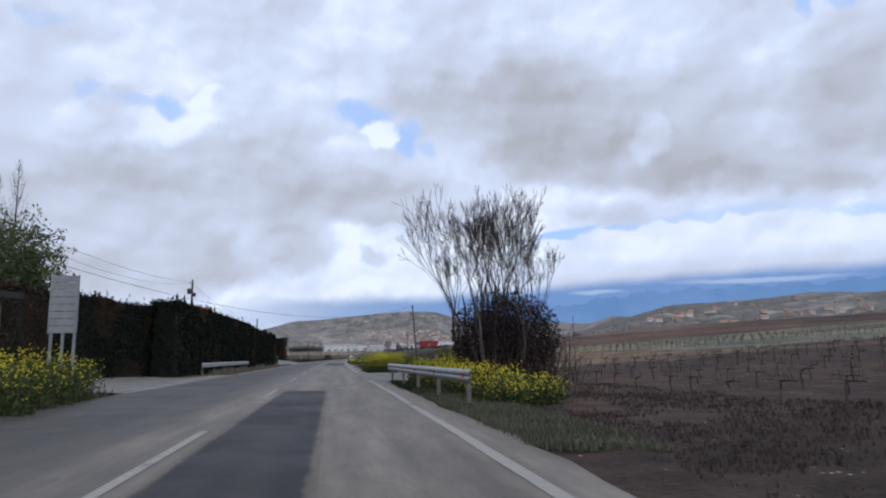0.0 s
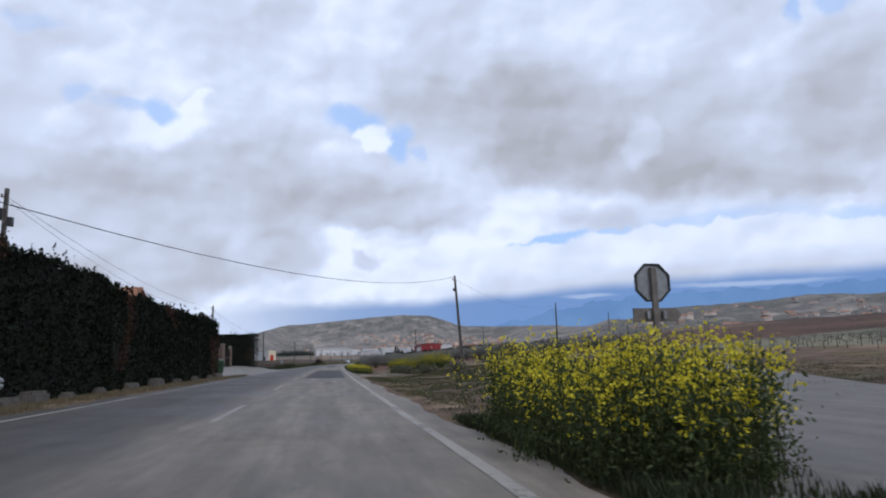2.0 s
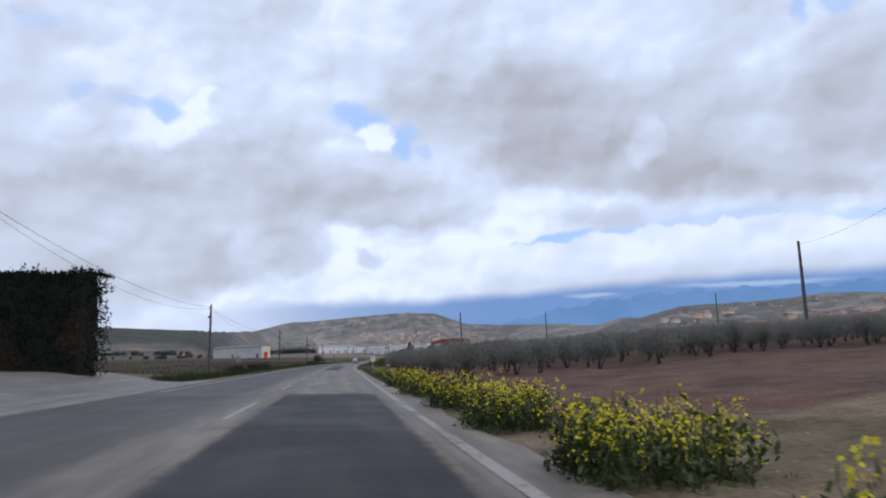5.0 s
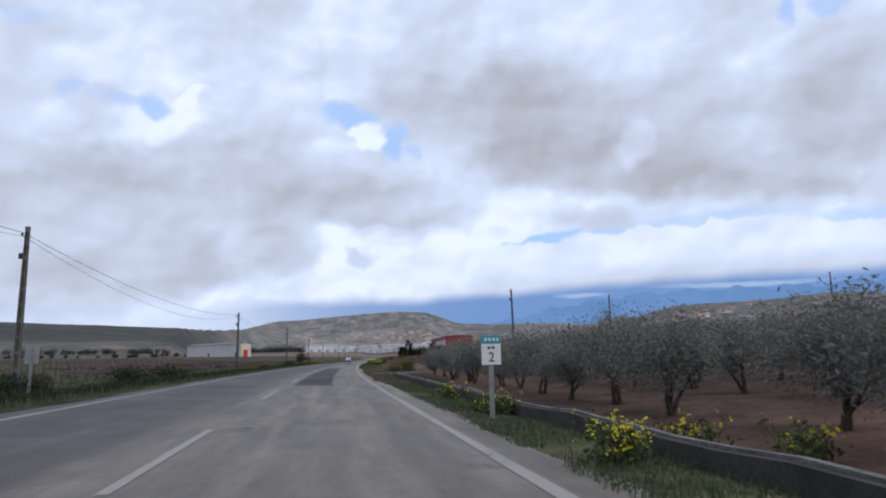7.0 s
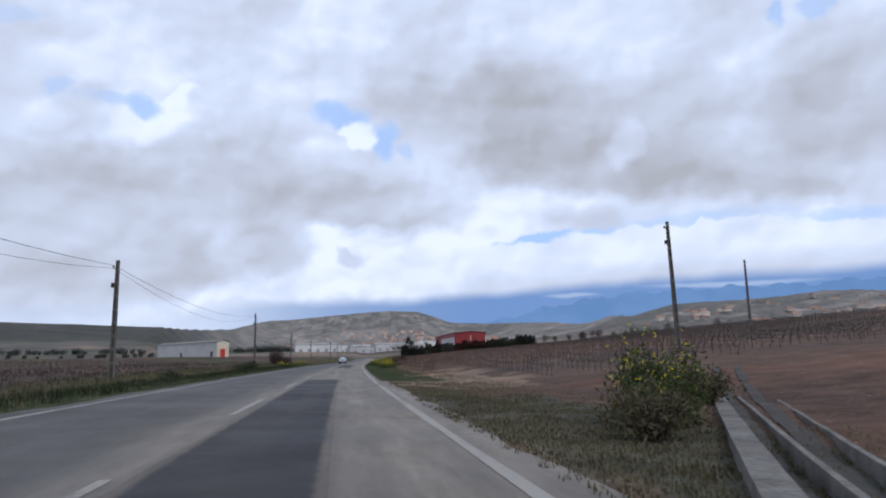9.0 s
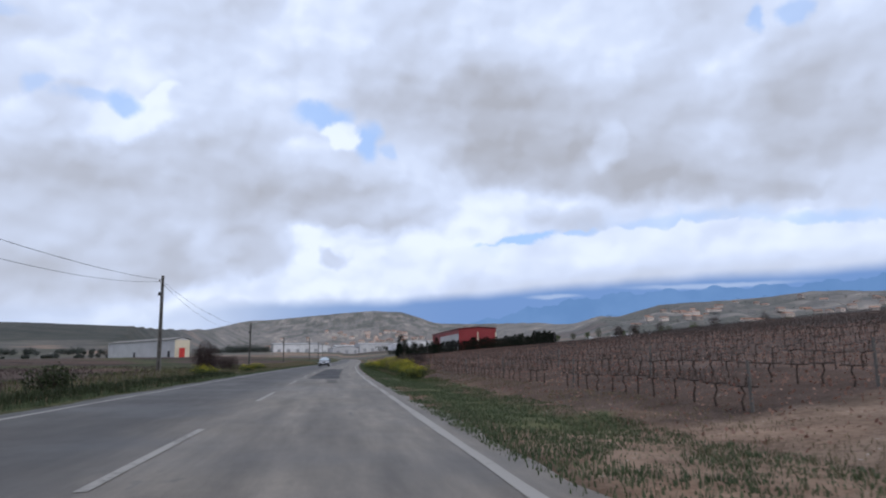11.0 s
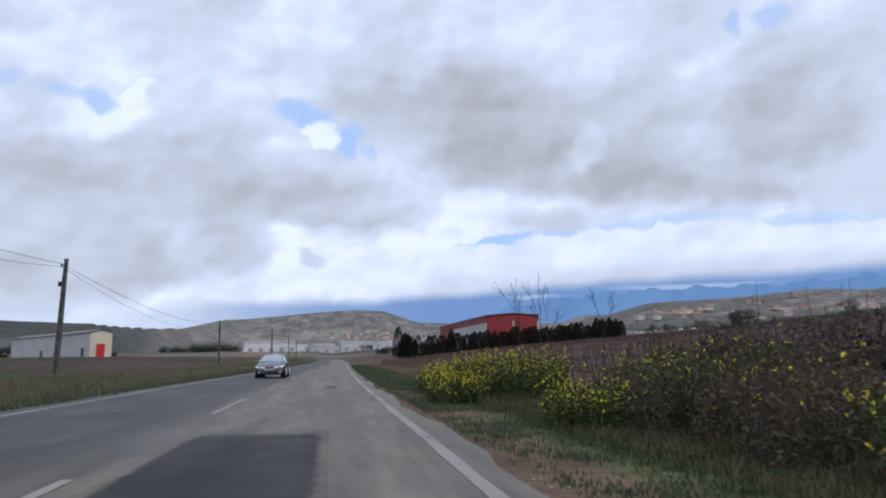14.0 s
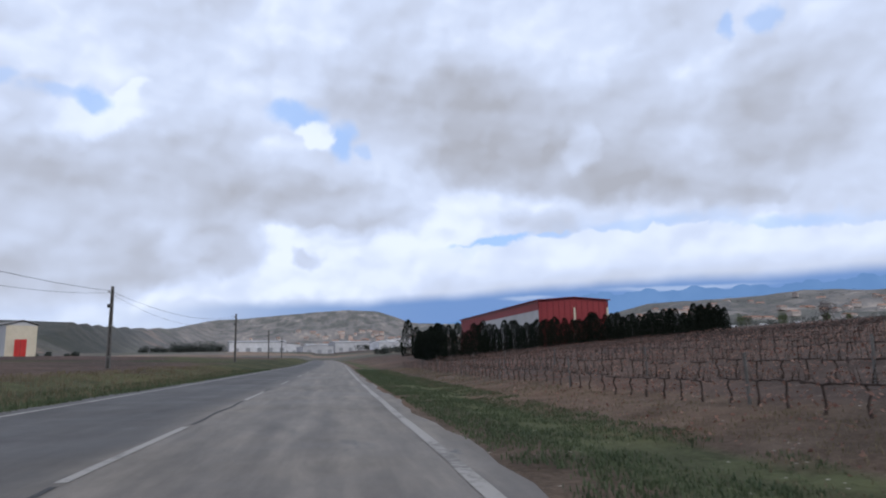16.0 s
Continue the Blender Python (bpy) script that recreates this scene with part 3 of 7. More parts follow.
def mesh_of(name, verts, faces, material, smooth_shade=False):
    me = bpy.data.meshes.new(name)
    me.from_pydata([tuple(v) for v in verts] if not isinstance(verts, np.ndarray) else verts.tolist(), [], faces if isinstance(faces, list) else faces.tolist())
    me.materials.append(material)
    if smooth_shade:
        me.polygons.foreach_set("use_smooth", [True] * len(me.polygons))
    me.update()
    return me


def part(name, bm, material, parent=None, label="", smooth_shade=False):
    """Links a bmesh (or a mesh) as one object under a thing or a part."""
    if isinstance(bm, bpy.types.Mesh):
        me = bm
    else:
        me = bpy.data.meshes.new(name)
        bm.to_mesh(me)
        bm.free()
        me.materials.append(material)
        if smooth_shade:
            me.polygons.foreach_set("use_smooth", [True] * len(me.polygons))
    ob = new(name, me)
    if parent is not None:
        ob.parent = parent
    mass = name in ("foliage", "browned_foliage", "stem_mass", "blossom", "branchwork", "sapling_brush", "twig_core", "thicket", "ivy", "crown")
    return tagged(ob, label, kind="stuff" if mass else "")


def thing(name, label, category, group="", kind="", m=None):
    ob = tagged(new(name), label, category, group, kind)
    ob.empty_display_size = 0.3
    if m is not None:
        ob.matrix_world = m
    return ob


def box(bm, x0, y0, z0, x1, y1, z1, bevel=0.0):
    r = bmesh.ops.create_cube(bm, size=1.0)
    bmesh.ops.scale(bm, vec=(x1 - x0, y1 - y0, z1 - z0), verts=r["verts"])
    bmesh.ops.translate(bm, vec=((x0 + x1) / 2, (y0 + y1) / 2, (z0 + z1) / 2), verts=r["verts"])
    if bevel:
        edges = list({e for v in r["verts"] for e in v.link_edges})
        bmesh.ops.bevel(bm, geom=edges, offset=bevel, segments=2, affect="EDGES", profile=0.5)
    return bm


def boxes(*items):
    bm = bmesh.new()
    for it in items:
        box(bm, *it)
    return bm


def tube(points, radii, sides=6, caps=True):
    """Verts and faces of a tapered tube along points."""
    verts, faces = [], []
    pts = [Vector(p) for p in points]
    for i, p in enumerate(pts):
        d = (pts[min(i + 1, len(pts) - 1)] - pts[max(i - 1, 0)]).normalized()
        side = d.cross(Vector((0.31, 0.77, 0.55))).normalized()
        other = d.cross(side)
        for k in range(sides):
            a = 6.28319 * k / sides
            verts.append(tuple(p + (side * math.cos(a) + other * math.sin(a)) * radii[i]))
    for i in range(len(pts) - 1):
        for k in range(sides):
            a, b = i * sides + k, i * sides + (k + 1) % sides
            faces.append((a, b, b + sides, a + sides))
    if caps:
        faces.append(tuple(range(sides - 1, -1, -1)))
        faces.append(tuple(range((len(pts) - 1) * sides, len(pts) * sides)))
    return verts, faces


def gather(pieces):
    verts, faces = [], []
    for v, f in pieces:
        n = len(verts)
        verts += v
        faces += [tuple(i + n for i in q) for q in f]
    return verts, faces


RNG = np.random.default_rng(7)


def blades(centres, size, ratio=0.45, upright=0.0, jitter=0.4, rng=None):
    """Small pointed leaves, one diamond of two triangles each, at the centres."""
    rng = rng or RNG
    n = len(centres)
    axis = rng.normal(size=(n, 3))
    axis[:, 2] += upright
    axis /= np.linalg.norm(axis, axis=1)[:, None]
    side = np.cross(axis, rng.normal(size=(n, 3)))
    side /= np.linalg.norm(side, axis=1)[:, None] + 1e-9
    k = (size * (1 + jitter * rng.uniform(-1, 1, n)))[:, None]
    c = np.asarray(centres)
    verts = np.stack([c - axis * k * 0.5, c + side * k * ratio * 0.5, c + axis * k * 0.5, c - side * k * ratio * 0.5], 1).reshape(-1, 3)
    return verts, np.arange(n * 4).reshape(-1, 4)


def in_ball(n, rx, ry, rz, shell=0.5, rng=None):
    rng = rng or RNG
    v = rng.normal(size=(n, 3))
    v /= np.linalg.norm(v, axis=1)[:, None]
    r = 1 - shell * rng.uniform(0, 1, n) ** 1.5
    return v * r[:, None] * (rx, ry, rz)


# ------------------------------------------------------------------ ground, road, markings
ZONE = {"red": (0.086, 0.057, 0.047), "brown": (0.073, 0.055, 0.048), "dry": (0.165, 0.135, 0.097), "green": (0.064, 0.074, 0.038),
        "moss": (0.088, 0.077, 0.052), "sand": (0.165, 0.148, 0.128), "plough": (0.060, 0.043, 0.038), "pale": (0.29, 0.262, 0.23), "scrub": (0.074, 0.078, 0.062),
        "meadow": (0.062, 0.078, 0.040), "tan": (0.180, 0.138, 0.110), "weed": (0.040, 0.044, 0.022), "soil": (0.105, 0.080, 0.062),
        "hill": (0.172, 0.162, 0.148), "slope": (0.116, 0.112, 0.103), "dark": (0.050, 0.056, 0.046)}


def zone_tints(s, u):
    """Tint of the land at each place: the first rule that holds."""
    rules = []

    def rule(where, name, k=1.0):
        rules.append((where, np.array(ZONE[name]) * k))
    w = 1.2 * ripple(s, u, 5.0)
    x, y = plan(s, u)
    dist, az = np.hypot(x, y), np.degrees(np.arctan2(x, y))
    far = (s > 620) | (np.abs(u) > 150)
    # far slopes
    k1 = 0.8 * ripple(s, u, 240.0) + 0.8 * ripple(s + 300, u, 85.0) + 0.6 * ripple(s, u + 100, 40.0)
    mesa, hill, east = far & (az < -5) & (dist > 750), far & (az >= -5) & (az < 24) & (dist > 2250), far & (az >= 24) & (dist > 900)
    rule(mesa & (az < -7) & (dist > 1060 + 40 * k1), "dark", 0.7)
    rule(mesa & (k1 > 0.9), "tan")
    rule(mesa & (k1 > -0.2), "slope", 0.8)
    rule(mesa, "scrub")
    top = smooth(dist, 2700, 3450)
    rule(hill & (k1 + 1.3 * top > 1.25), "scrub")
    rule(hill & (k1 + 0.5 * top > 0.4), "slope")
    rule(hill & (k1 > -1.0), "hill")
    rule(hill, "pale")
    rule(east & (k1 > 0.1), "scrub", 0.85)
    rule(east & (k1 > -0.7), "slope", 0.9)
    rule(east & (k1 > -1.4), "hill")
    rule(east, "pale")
    # patchwork of distant fields
    k2 = np.sin(s / 90 + 2 * np.sin(u / 140)) + np.sin(u / 75 + 1.7 * np.sin(s / 210))
    for lim, name in ((-1.2, "plough"), (-0.6, "scrub"), (0.0, "tan"), (0.6, "slope"), (1.2, "scrub")):
        rule(far & (k2 < lim), name)
    rule(far, "brown")
    right = u > -2.1
    rule(right & (u + 0.25 * w < 2.6), "soil", 1.0)
    rule(right & (s > 47) & (s < 61) & (u + 0.3 * w < 6.4), "weed")
    rule(right & (s < 12), "brown", 0.7)
    # under the guard rail: dark tint stands in for the shade there
    rule(right & (s < 30) & (u + 0.4 * w < 4.6), "weed", 0.9)
    rule(right & (s < 38) & (u + 0.4 * w < 4.6), "green")
    rule(right & (s < 38), "brown", 0.85)
    rule(right & (s > 96.0 + 1.1 * np.maximum(0, u - 4) + 0.6 * w) & (s < 112) & (u > 2.6) & (u + 0.5 * w < 9.0) & (w > -0.75), "sand")
    rule(right & (s > 100) & (s < 120) & (u >= 7.5) & (u < 26) & (w > 0.35), "sand", 0.9)
    rule(right & (s > 86) & (s < 125) & (u < 30) & (w > 0.2), "dry", 0.75)
    rule(right & (s < 97) & (u < 34) & (w > 0.55), "dry", 0.85)
    rule(right & (s < 97) & (u < 34) & (w > -0.1), "brown", 1.35)
    rule(right & (s < 125) & (u < 34), "moss")
    rule(right & (s > 52) & (s < 125), "scrub", 1.7)
    rule(right & (s < 125), "brown")
    rule(right & (s > 190) & (s < 226) & (u < 6), "scrub", 0.9)
    rule(right & (s < 232) & (u + 0.5 * w < 4.2), "green")
    rule(right & (s < 232), "red")
    rule(right & (s < 262) & (u + w < 9), "tan", 0.95)
    rule(right & (u + 0.15 * w < 2.9), "soil")
    rule(right & (s >= 250) & (u + 0.6 * w < 4.9), "green")
    rule(right & (s >= 250) & (u + 0.5 * w < np.interp(s, (250, 320, 345), (5.8, 5.8, 8.0))), "tan", 0.52)
    rule(right & (s > 338 + 4 * w), "brown", 1.05)
    # soil deeper in the vineyard tinted lighter, the same brightening painted in
    rule(right & (s > 250) & (u > 13 + 2 * w), "brown", 1.3)
    rule(right & (s > 250), "brown", 0.85)
    rule(right, "brown")
    rule((s < 23) & (u > -14), "weed")
    rule((s > 172) & (u > -13 + w), "weed", 1.3)
    rule((s >= 20) & (s < 172) & (u > -11), "dry", 0.75)
    rule((s >= 20) & (s < 172) & (u > -30), "sand", 0.8)
    rule(u > -9.5 + w, "green", 0.8)
    k3 = np.sin(s / 23.0 + u / 31.0) + np.sin(u / 13.0)
    rule(k3 > 0.25, "plough")
    rule(k3 > -0.5, "weed", 1.4)
    rule(s > -1e9, "brown", 0.9)
    pick = np.argmax(np.stack([r for r, _ in rules]), 0)
    tint = np.stack([c for _, c in rules])[pick]
    # haze put into the colour: far slopes mixed paler and greyer than the fields
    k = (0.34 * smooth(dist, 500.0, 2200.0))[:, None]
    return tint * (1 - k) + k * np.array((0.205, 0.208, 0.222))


def build_ground():
    us = np.concatenate((-np.geomspace(3000, 34, 80), np.arange(-32, -8, 1.2), np.arange(-8, -5.9, 0.35), np.arange(-5.5, 1.5, 2.2),
                         np.arange(1.7, 9, 0.35), np.arange(9.2, 34, 1.1), np.geomspace(35, 3000, 95)))
    ss = np.concatenate((np.arange(-150, -12, 9.0), np.arange(-12, 420, 1.0), np.arange(420, 700, 4.0), np.geomspace(704, 4700, 120)))
    S, U = np.meshgrid(ss, us, indexing="ij")
    X, Y = plan(S, U)
    Z = land(S, U)
    onroad = smooth(np.abs(U - mid(S)), 5.6, 4.4)
    Z = Z - 0.07 * onroad
    n, m = S.shape
    idx = np.arange(n * m).reshape(n, m)
    faces = np.stack((idx[:-1, :-1], idx[:-1, 1:], idx[1:, 1:], idx[1:, :-1]), -1).reshape(-1, 4)
    me = mesh_of("ground", np.stack((X, Y, Z), -1).reshape(-1, 3), faces, M_SOIL, True)
    col = me.color_attributes.new("zone", "FLOAT_COLOR", "POINT")
    tint = np.ones((n * m, 4), np.float32)
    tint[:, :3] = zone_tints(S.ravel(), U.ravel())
    # grows with distance: haze softening the ground's contrast
    tint[:, 3] = smooth(np.hypot(X, Y).ravel(), 450.0, 1100.0)
    col.data.foreach_set("color", tint.ravel())
    tagged(new("ground", me), "farmland of red soil, dry grass and distant pale hills", "ground", kind="structure")


build_ground()


def strip(name, s0, s1, ua, ub, lift, material, step=1.5, edge=0.0, across=2, square=False):
    """A sheet lying along the road between two offsets from its centre line."""
    n = max(2, int((s1 - s0) / step) + 1)
    ss = np.linspace(s0, s1, n)
    verts, uv = [], []
    for i, s in enumerate(ss):
        a = ua(s) if callable(ua) else ua
        b = ub(s) if callable(ub) else ub
        a, b = a + edge * math.sin(s * 2.3) * 0.6 + edge * math.sin(s * 0.71), b + edge * math.sin(s * 1.9 + 1) * 0.6 + edge * math.sin(s * 0.57 + 2)
        for k in range(across):
            u = mid(s) + a + (b - a) * k / (across - 1)
            x, y = plan(s, u)
            verts.append((float(x), float(y), float(-BANK * u + level(s)) + lift))
            uv.append((u, s))
    faces = [(i * across + k, i * across + k + 1, (i + 1) * across + k + 1, (i + 1) * across + k) for i in range(n - 1) for k in range(across - 1)]
    me = mesh_of(name, verts, faces, material)
    lay = me.uv_layers.new(name="UVMap")
    lay.data.foreach_set("uv", [c for lp in me.loops for c in uv[lp.vertex_index]])
    if name == "asphalt_patch":
        tone = me.color_attributes.new("inner", "FLOAT_COLOR", "POINT")
        for i in range(n):
            for k in range(across):
                v = min(k, across - 1 - k, 2) / 2 * min(1.0, i / 2, (n - 1 - i) / 2)
                tone.data[i * across + k].color = (v, v, v, 1.0)
    return new(name, me)


tagged(strip("road", -120, 900, -4.55, lambda s: 4.5 - 0.22 * smooth(s, 230, 300), 0.0, M_ROAD, 1.2, 0.10, 5), "worn grey asphalt country road", "road", kind="structure")
EDGE = 0.006
for k, (a, w) in enumerate(((3.80, 0.17), (-3.97, 0.15))):
    for s0, s1 in (((-60, 33.5), (49.5, 620)) if k == 0 else ((-60, 12), (44, 92), (138, 620))):
        tagged(strip("edge_line", s0, s1, a - w / 2, a + w / 2, EDGE, M_PAINT, 1.5, 0.012), "worn white painted edge line on the road", "road marking", "edge lines", "structure")
for s in (34.4, 37.5, 41.8, 45.5):
    tagged(strip("edge_line", s, s + 2.0, 3.66, 3.79, EDGE, M_FADED, 1.0), "worn white painted edge line on the road", "road marking", "edge lines", "structure")
STARTS, GAPS = (19.0, 59.0, 88.4, 165.6, 206.6, 269.4, 295.1, 346.8, 371.4, 600.0), (3, 2, 6, 3, 5, 2, 4, 2, 18)
DASHES = [5.6 - 13.4, 5.6] + [a + (b - a) * k / n for a, b, n in zip(STARTS, STARTS[1:], GAPS) for k in range(n)]
for s in DASHES:
    tagged(strip("centre_dash", s, s + 5.2, -0.06, 0.06, EDGE, M_PAINT, 1.0), "white painted centre dash, slightly worn", "road marking", "centre dashes", "structure")
# darker repair patches in the asphalt: from, to, inner and outer offset from the centre line
for s0, s1, a, b, up in ((-20, 23.7, 0.22, 1.8, 0.003), (92.5, 137, 0.25, 3.55, 0.003), (188, 243, 0.2, 2.05, 0.003), (290, 330.4, 0.32, 2.4, 0.003)):
    tagged(strip("asphalt_patch", s0, s1, a, b, up, M_PATCH, 0.6, 0.0, 17), "dark smooth asphalt repair patch in the lane", "road patch", "repair patches", "structure")

for s0, s1, a, b in ((283.0, 289.4, 1.55, 2.15), (200.0, 203.4, 2.0, 2.9), (156.5, 160.5, 1.5, 1.8), (345.0, 349.0, 2.1, 2.7), (81.0, 85.0, 1.9, 2.4)):
    tagged(strip("asphalt_patch", s0, s1, a, b, 0.003, M_STAIN, 0.4, 0.05, 9), "small dark oily stain on worn asphalt", "road stain", "road stains", "structure")
# tarred joint between the lanes, where the dashes have gone
for s0, s1 in ((352.3, 358.6), (364.6, 371.2), (377.0, 392.0)):
    tagged(strip("tar_seam", s0, s1, lambda s: -0.03 + 0.03 * math.sin(s * 1.7), lambda s: 0.05 + 0.03 * math.sin(s * 1.7 + 0.4), 0.005, M_TAR, 0.4), "thin dark tarred joint between the lanes", "road seam", "tar seams", "structure")


def sheet(name, pts, lift, material, label, category, side=""):
    """A paved area that follows the ground; pts are s, u corners of a quad split finely."""
    a, b, c, d = [np.array(p, float) for p in pts]
    n = 40
    verts, uv = [], []
    for i in range(n):
        for j in range(n):
            p = (a * (1 - j / (n - 1)) + b * j / (n - 1)) * (1 - i / (n - 1)) + (d * (1 - j / (n - 1)) + c * j / (n - 1)) * i / (n - 1)
            k = {"i": i, "j": j, "ij": min(i, j), "": n}[side]
            q = at(p[0], p[1], 0.004 + (lift - 0.004) * min(1.0, k / 4))
            verts.append(tuple(q))
            uv.append((p[1], p[0]))
    faces = [(i * n + j, i * n + j + 1, (i + 1) * n + j + 1, (i + 1) * n + j) for i in range(n - 1) for j in range(n - 1)]
    me = mesh_of(name, verts, faces, material)
    lay = me.uv_layers.new(name="UVMap")
    lay.data.foreach_set("uv", [k for lp in me.loops for k in uv[lp.vertex_index]])
    return tagged(new(name, me), label, category, kind="structure")


sheet("side_track", ((30.6, 1.9), (36, 4.6), (104, 30), (47.8, 1.9)), 0.035, M_TRACK, "dusty paved farm track leaving the road", "track", "ij")
sheet("left_entrance", ((22.0, -6.2), (44, -6.2), (38, -17), (29, -17)), 0.03, M_YARD, "grey paved farm entrance beside the road", "driveway", "i")
sheet("forecourt", ((104, -6.4), (152, -6.4), (146, -25), (104, -25)), 0.05, M_YARD, "pale concrete forecourt in front of the gate", "forecourt", "i")

# ------------------------------------------------------------------ poles and cables


def pole(s, u, top, lean=0.0, fittings=0):
    """Cast concrete pole of H section: two tapered flanges, a set-back web and cross ribs between the recesses.
    fittings 1: a pin insulator and a small box, 2: a small transformer as well."""
    z0 = float(land(s, u))
    h = top - z0
    ob = thing("utility_pole", "weathered grey concrete utility pole with recessed panels", "utility pole", "utility poles", m=stand(s, u, lean=-lean, up=-0.05))

    def prism(x0, x1, k, y):
        """Upright bar from x0 to x1 that narrows to k of that at the top."""
        bm = bmesh.new()
        lo = [bm.verts.new(p) for p in ((x0, -y, 0), (x1, -y, 0), (x1, y, 0), (x0, y, 0))]
        hi = [bm.verts.new(p) for p in ((x0 * k, -y * k, h), (x1 * k, -y * k, h), (x1 * k, y * k, h), (x0 * k, y * k, h))]
        bm.faces.new(lo[::-1])
        bm.faces.new(hi)
        for i in range(4):
            bm.faces.new((lo[i], lo[(i + 1) % 4], hi[(i + 1) % 4], hi[i]))
        return bm
    part("flange", prism(-0.155, -0.085, 0.62, 0.11), M_POLE, ob)
    part("flange", prism(0.085, 0.155, 0.62, 0.11), M_POLE, ob)
    # recess shade put into the colour: web darker than the flanges
    part("web", prism(-0.085, 0.085, 0.62, 0.035), M_POLEWEB, ob, "recessed web, darkened for shade")
    z = 0.9
    while z < h - 0.3:
        k = 1 - 0.38 * z / h
        part("rib", boxes((-0.085 * k, -0.095 * k, z, 0.085 * k, 0.095 * k, z + 0.16)), M_POLE, ob)
        z += 0.78
    part("pole_head", boxes((-0.10, -0.075, h - 0.28, 0.10, 0.075, h + 0.01, 0.01)), M_POLE, ob)
    if fittings:
        part("bracket", boxes((-0.26, -0.03, h - 0.50, -0.09, 0.03, h - 0.45, 0.008)), M_STEEL, ob, "short steel bracket")
        v, f = tube([(-0.24, 0, h - 0.46), (-0.24, 0, h - 0.40), (-0.24, 0, h - 0.34), (-0.24, 0, h - 0.28)], [0.03, 0.055, 0.05, 0.03], 8)
        part("insulator", mesh_of("insulator", v, f, M_CERAMIC, True), M_CERAMIC, ob, "brown ceramic insulator")
        part("junction_box", boxes((-0.30, -0.08, h - 1.62, -0.11, 0.08, h - 1.34, 0.02)), M_SIGNBLACK, ob, "small dark junction box")
    if fittings > 1:
        part("transformer", boxes((-0.55, -0.22, h - 1.75, -0.13, 0.22, h - 1.10, 0.04)), M_SIGNBLACK, ob, "dark transformer box")
        part("fuse_box", boxes((0.12, -0.15, h - 2.1, 0.42, 0.15, h - 1.6, 0.03)), M_SIGNBLACK, ob, "dark fuse box")
    return ob.matrix_world @ Vector((-0.2 if fittings else 0, 0, h - 0.30))


def cable(a, b, sag, r=0.013):
    pts = [a.lerp(b, k / 20) - Vector((0, 0, sag * 4 * (k / 20) * (1 - k / 20))) for k in range(21)]
    v, f = tube(pts, [r] * 21, 5)
    return tagged(new("overhead_cable", mesh_of("overhead_cable", v, f, M_CABLE, True)), "thin black overhead cable sagging between poles", "cable", "overhead cables")


L = [pole(*p) for p in ((30, -19.5, 10.6, 0, 1), (84, -17.4, 11.0, 0, 2), (146.4, -17.05, 9.8, 0, 1), (194.5, -15.2, 8.0, 0, 1), (246, -13.3, 7.26, 0, 1),
                        (306.2, -14.4, 8.2, 0, 1), (360, -15.6, 7.3, -1.5, 1), (418, -16.9, 7.1, 0, 1), (462, -14.3, 8.0, 0, 1), (520, -15, 8.4, 0, 1), (585, -16, 9.0, 0, 1))]
R = [pole(*p) for p in ((113.3, 13.6, 9.85, 3.6, 1), (169.3, 43.2, 11.4, 0, 0), (248.3, 22.98, 10.37, 1.0, 1), (281.8, 49.5, 12.5, 0, 0), (283, 96.9, 16.9, 0, 0))]
for a, b in zip(L, L[1:]):
    cable(a, b, 1.1)
    cable(a + Vector((0, 0, -0.16)), b + Vector((0, 0, -0.16)), 1.75, 0.010)
Q = pole(37, -24.5, 10.4, 0, 1)
cable(Q, R[0] + Vector((0.2, 0, 0.2)), 3.9, 0.017)
cable(R[0], R[1], 1.6, 0.009)

# ------------------------------------------------------------------ guard rails


def rail(s0, u0, s1, u1, top, label, reflect, face):
    """W-beam on steel posts from one place to another."""
    ob = thing("guard_rail", label, "guard rail", "guard rails")
    a, b = at(s0, u0), at(s1, u1)
    a.z, b.z = top - 0.02, top - 0.02
    d = (b - a).normalized()
    n = Vector((d.y, -d.x, 0)) * face
    prof = [(0.0, 0.0), (0.03, -0.012), (0.075, -0.05), (0.085, -0.09), (0.075, -0.13), (0.01, -0.155), (0.075, -0.18), (0.085, -0.22), (0.075, -0.26), (0.03, -0.298), (0.0, -0.31)]
    verts, faces = [], []
    length = (b - a).length
    steps = 24
    for i in range(steps + 1):
        p = a.lerp(b, i / steps)
        for back in (0.0, -0.004):
            for o, z in prof:
                verts.append(tuple(p + n * (o + back) + Vector((0, 0, z))))
    m = len(prof)
    for i in range(steps):
        for k in range(m - 1):
            x = i * 2 * m + k
            faces.append((x, x + 1, x + 1 + 2 * m, x + 2 * m))
            x += m
            faces.append((x, x + 2 * m, x + 1 + 2 * m, x + 1))
    part("beam", mesh_of("beam", verts, faces, M_STEEL, True), M_STEEL, ob, "galvanised W-shaped beam")
    count = max(2, int(length / 4) + 1)
    for i in range(count):
        p = a.lerp(b, 0.04 + 0.92 * i / (count - 1))
        g = p - n * 0.07
        ground = min(top - 0.75, 0.0) - 0.3
        c = boxes((g.x - 0.05, g.y - 0.06, ground, g.x + 0.05, g.y + 0.06, top - 0.04, 0.008))
        part("post", c, M_BROWN2, ob, "dull dark steel post")
        if reflect:
            q = p + n * 0.05 + Vector((0, 0, -0.155))
            part("reflector", boxes((q.x - 0.03, q.y - 0.045, q.z - 0.05, q.x + 0.03, q.y + 0.045, q.z + 0.05, 0.004)), M_RED, ob, "small red reflector")
    return ob


rail(14.75, 3.21, 31.4, 2.68, 0.80, "galvanised roadside guard rail with red reflectors", True, -1)
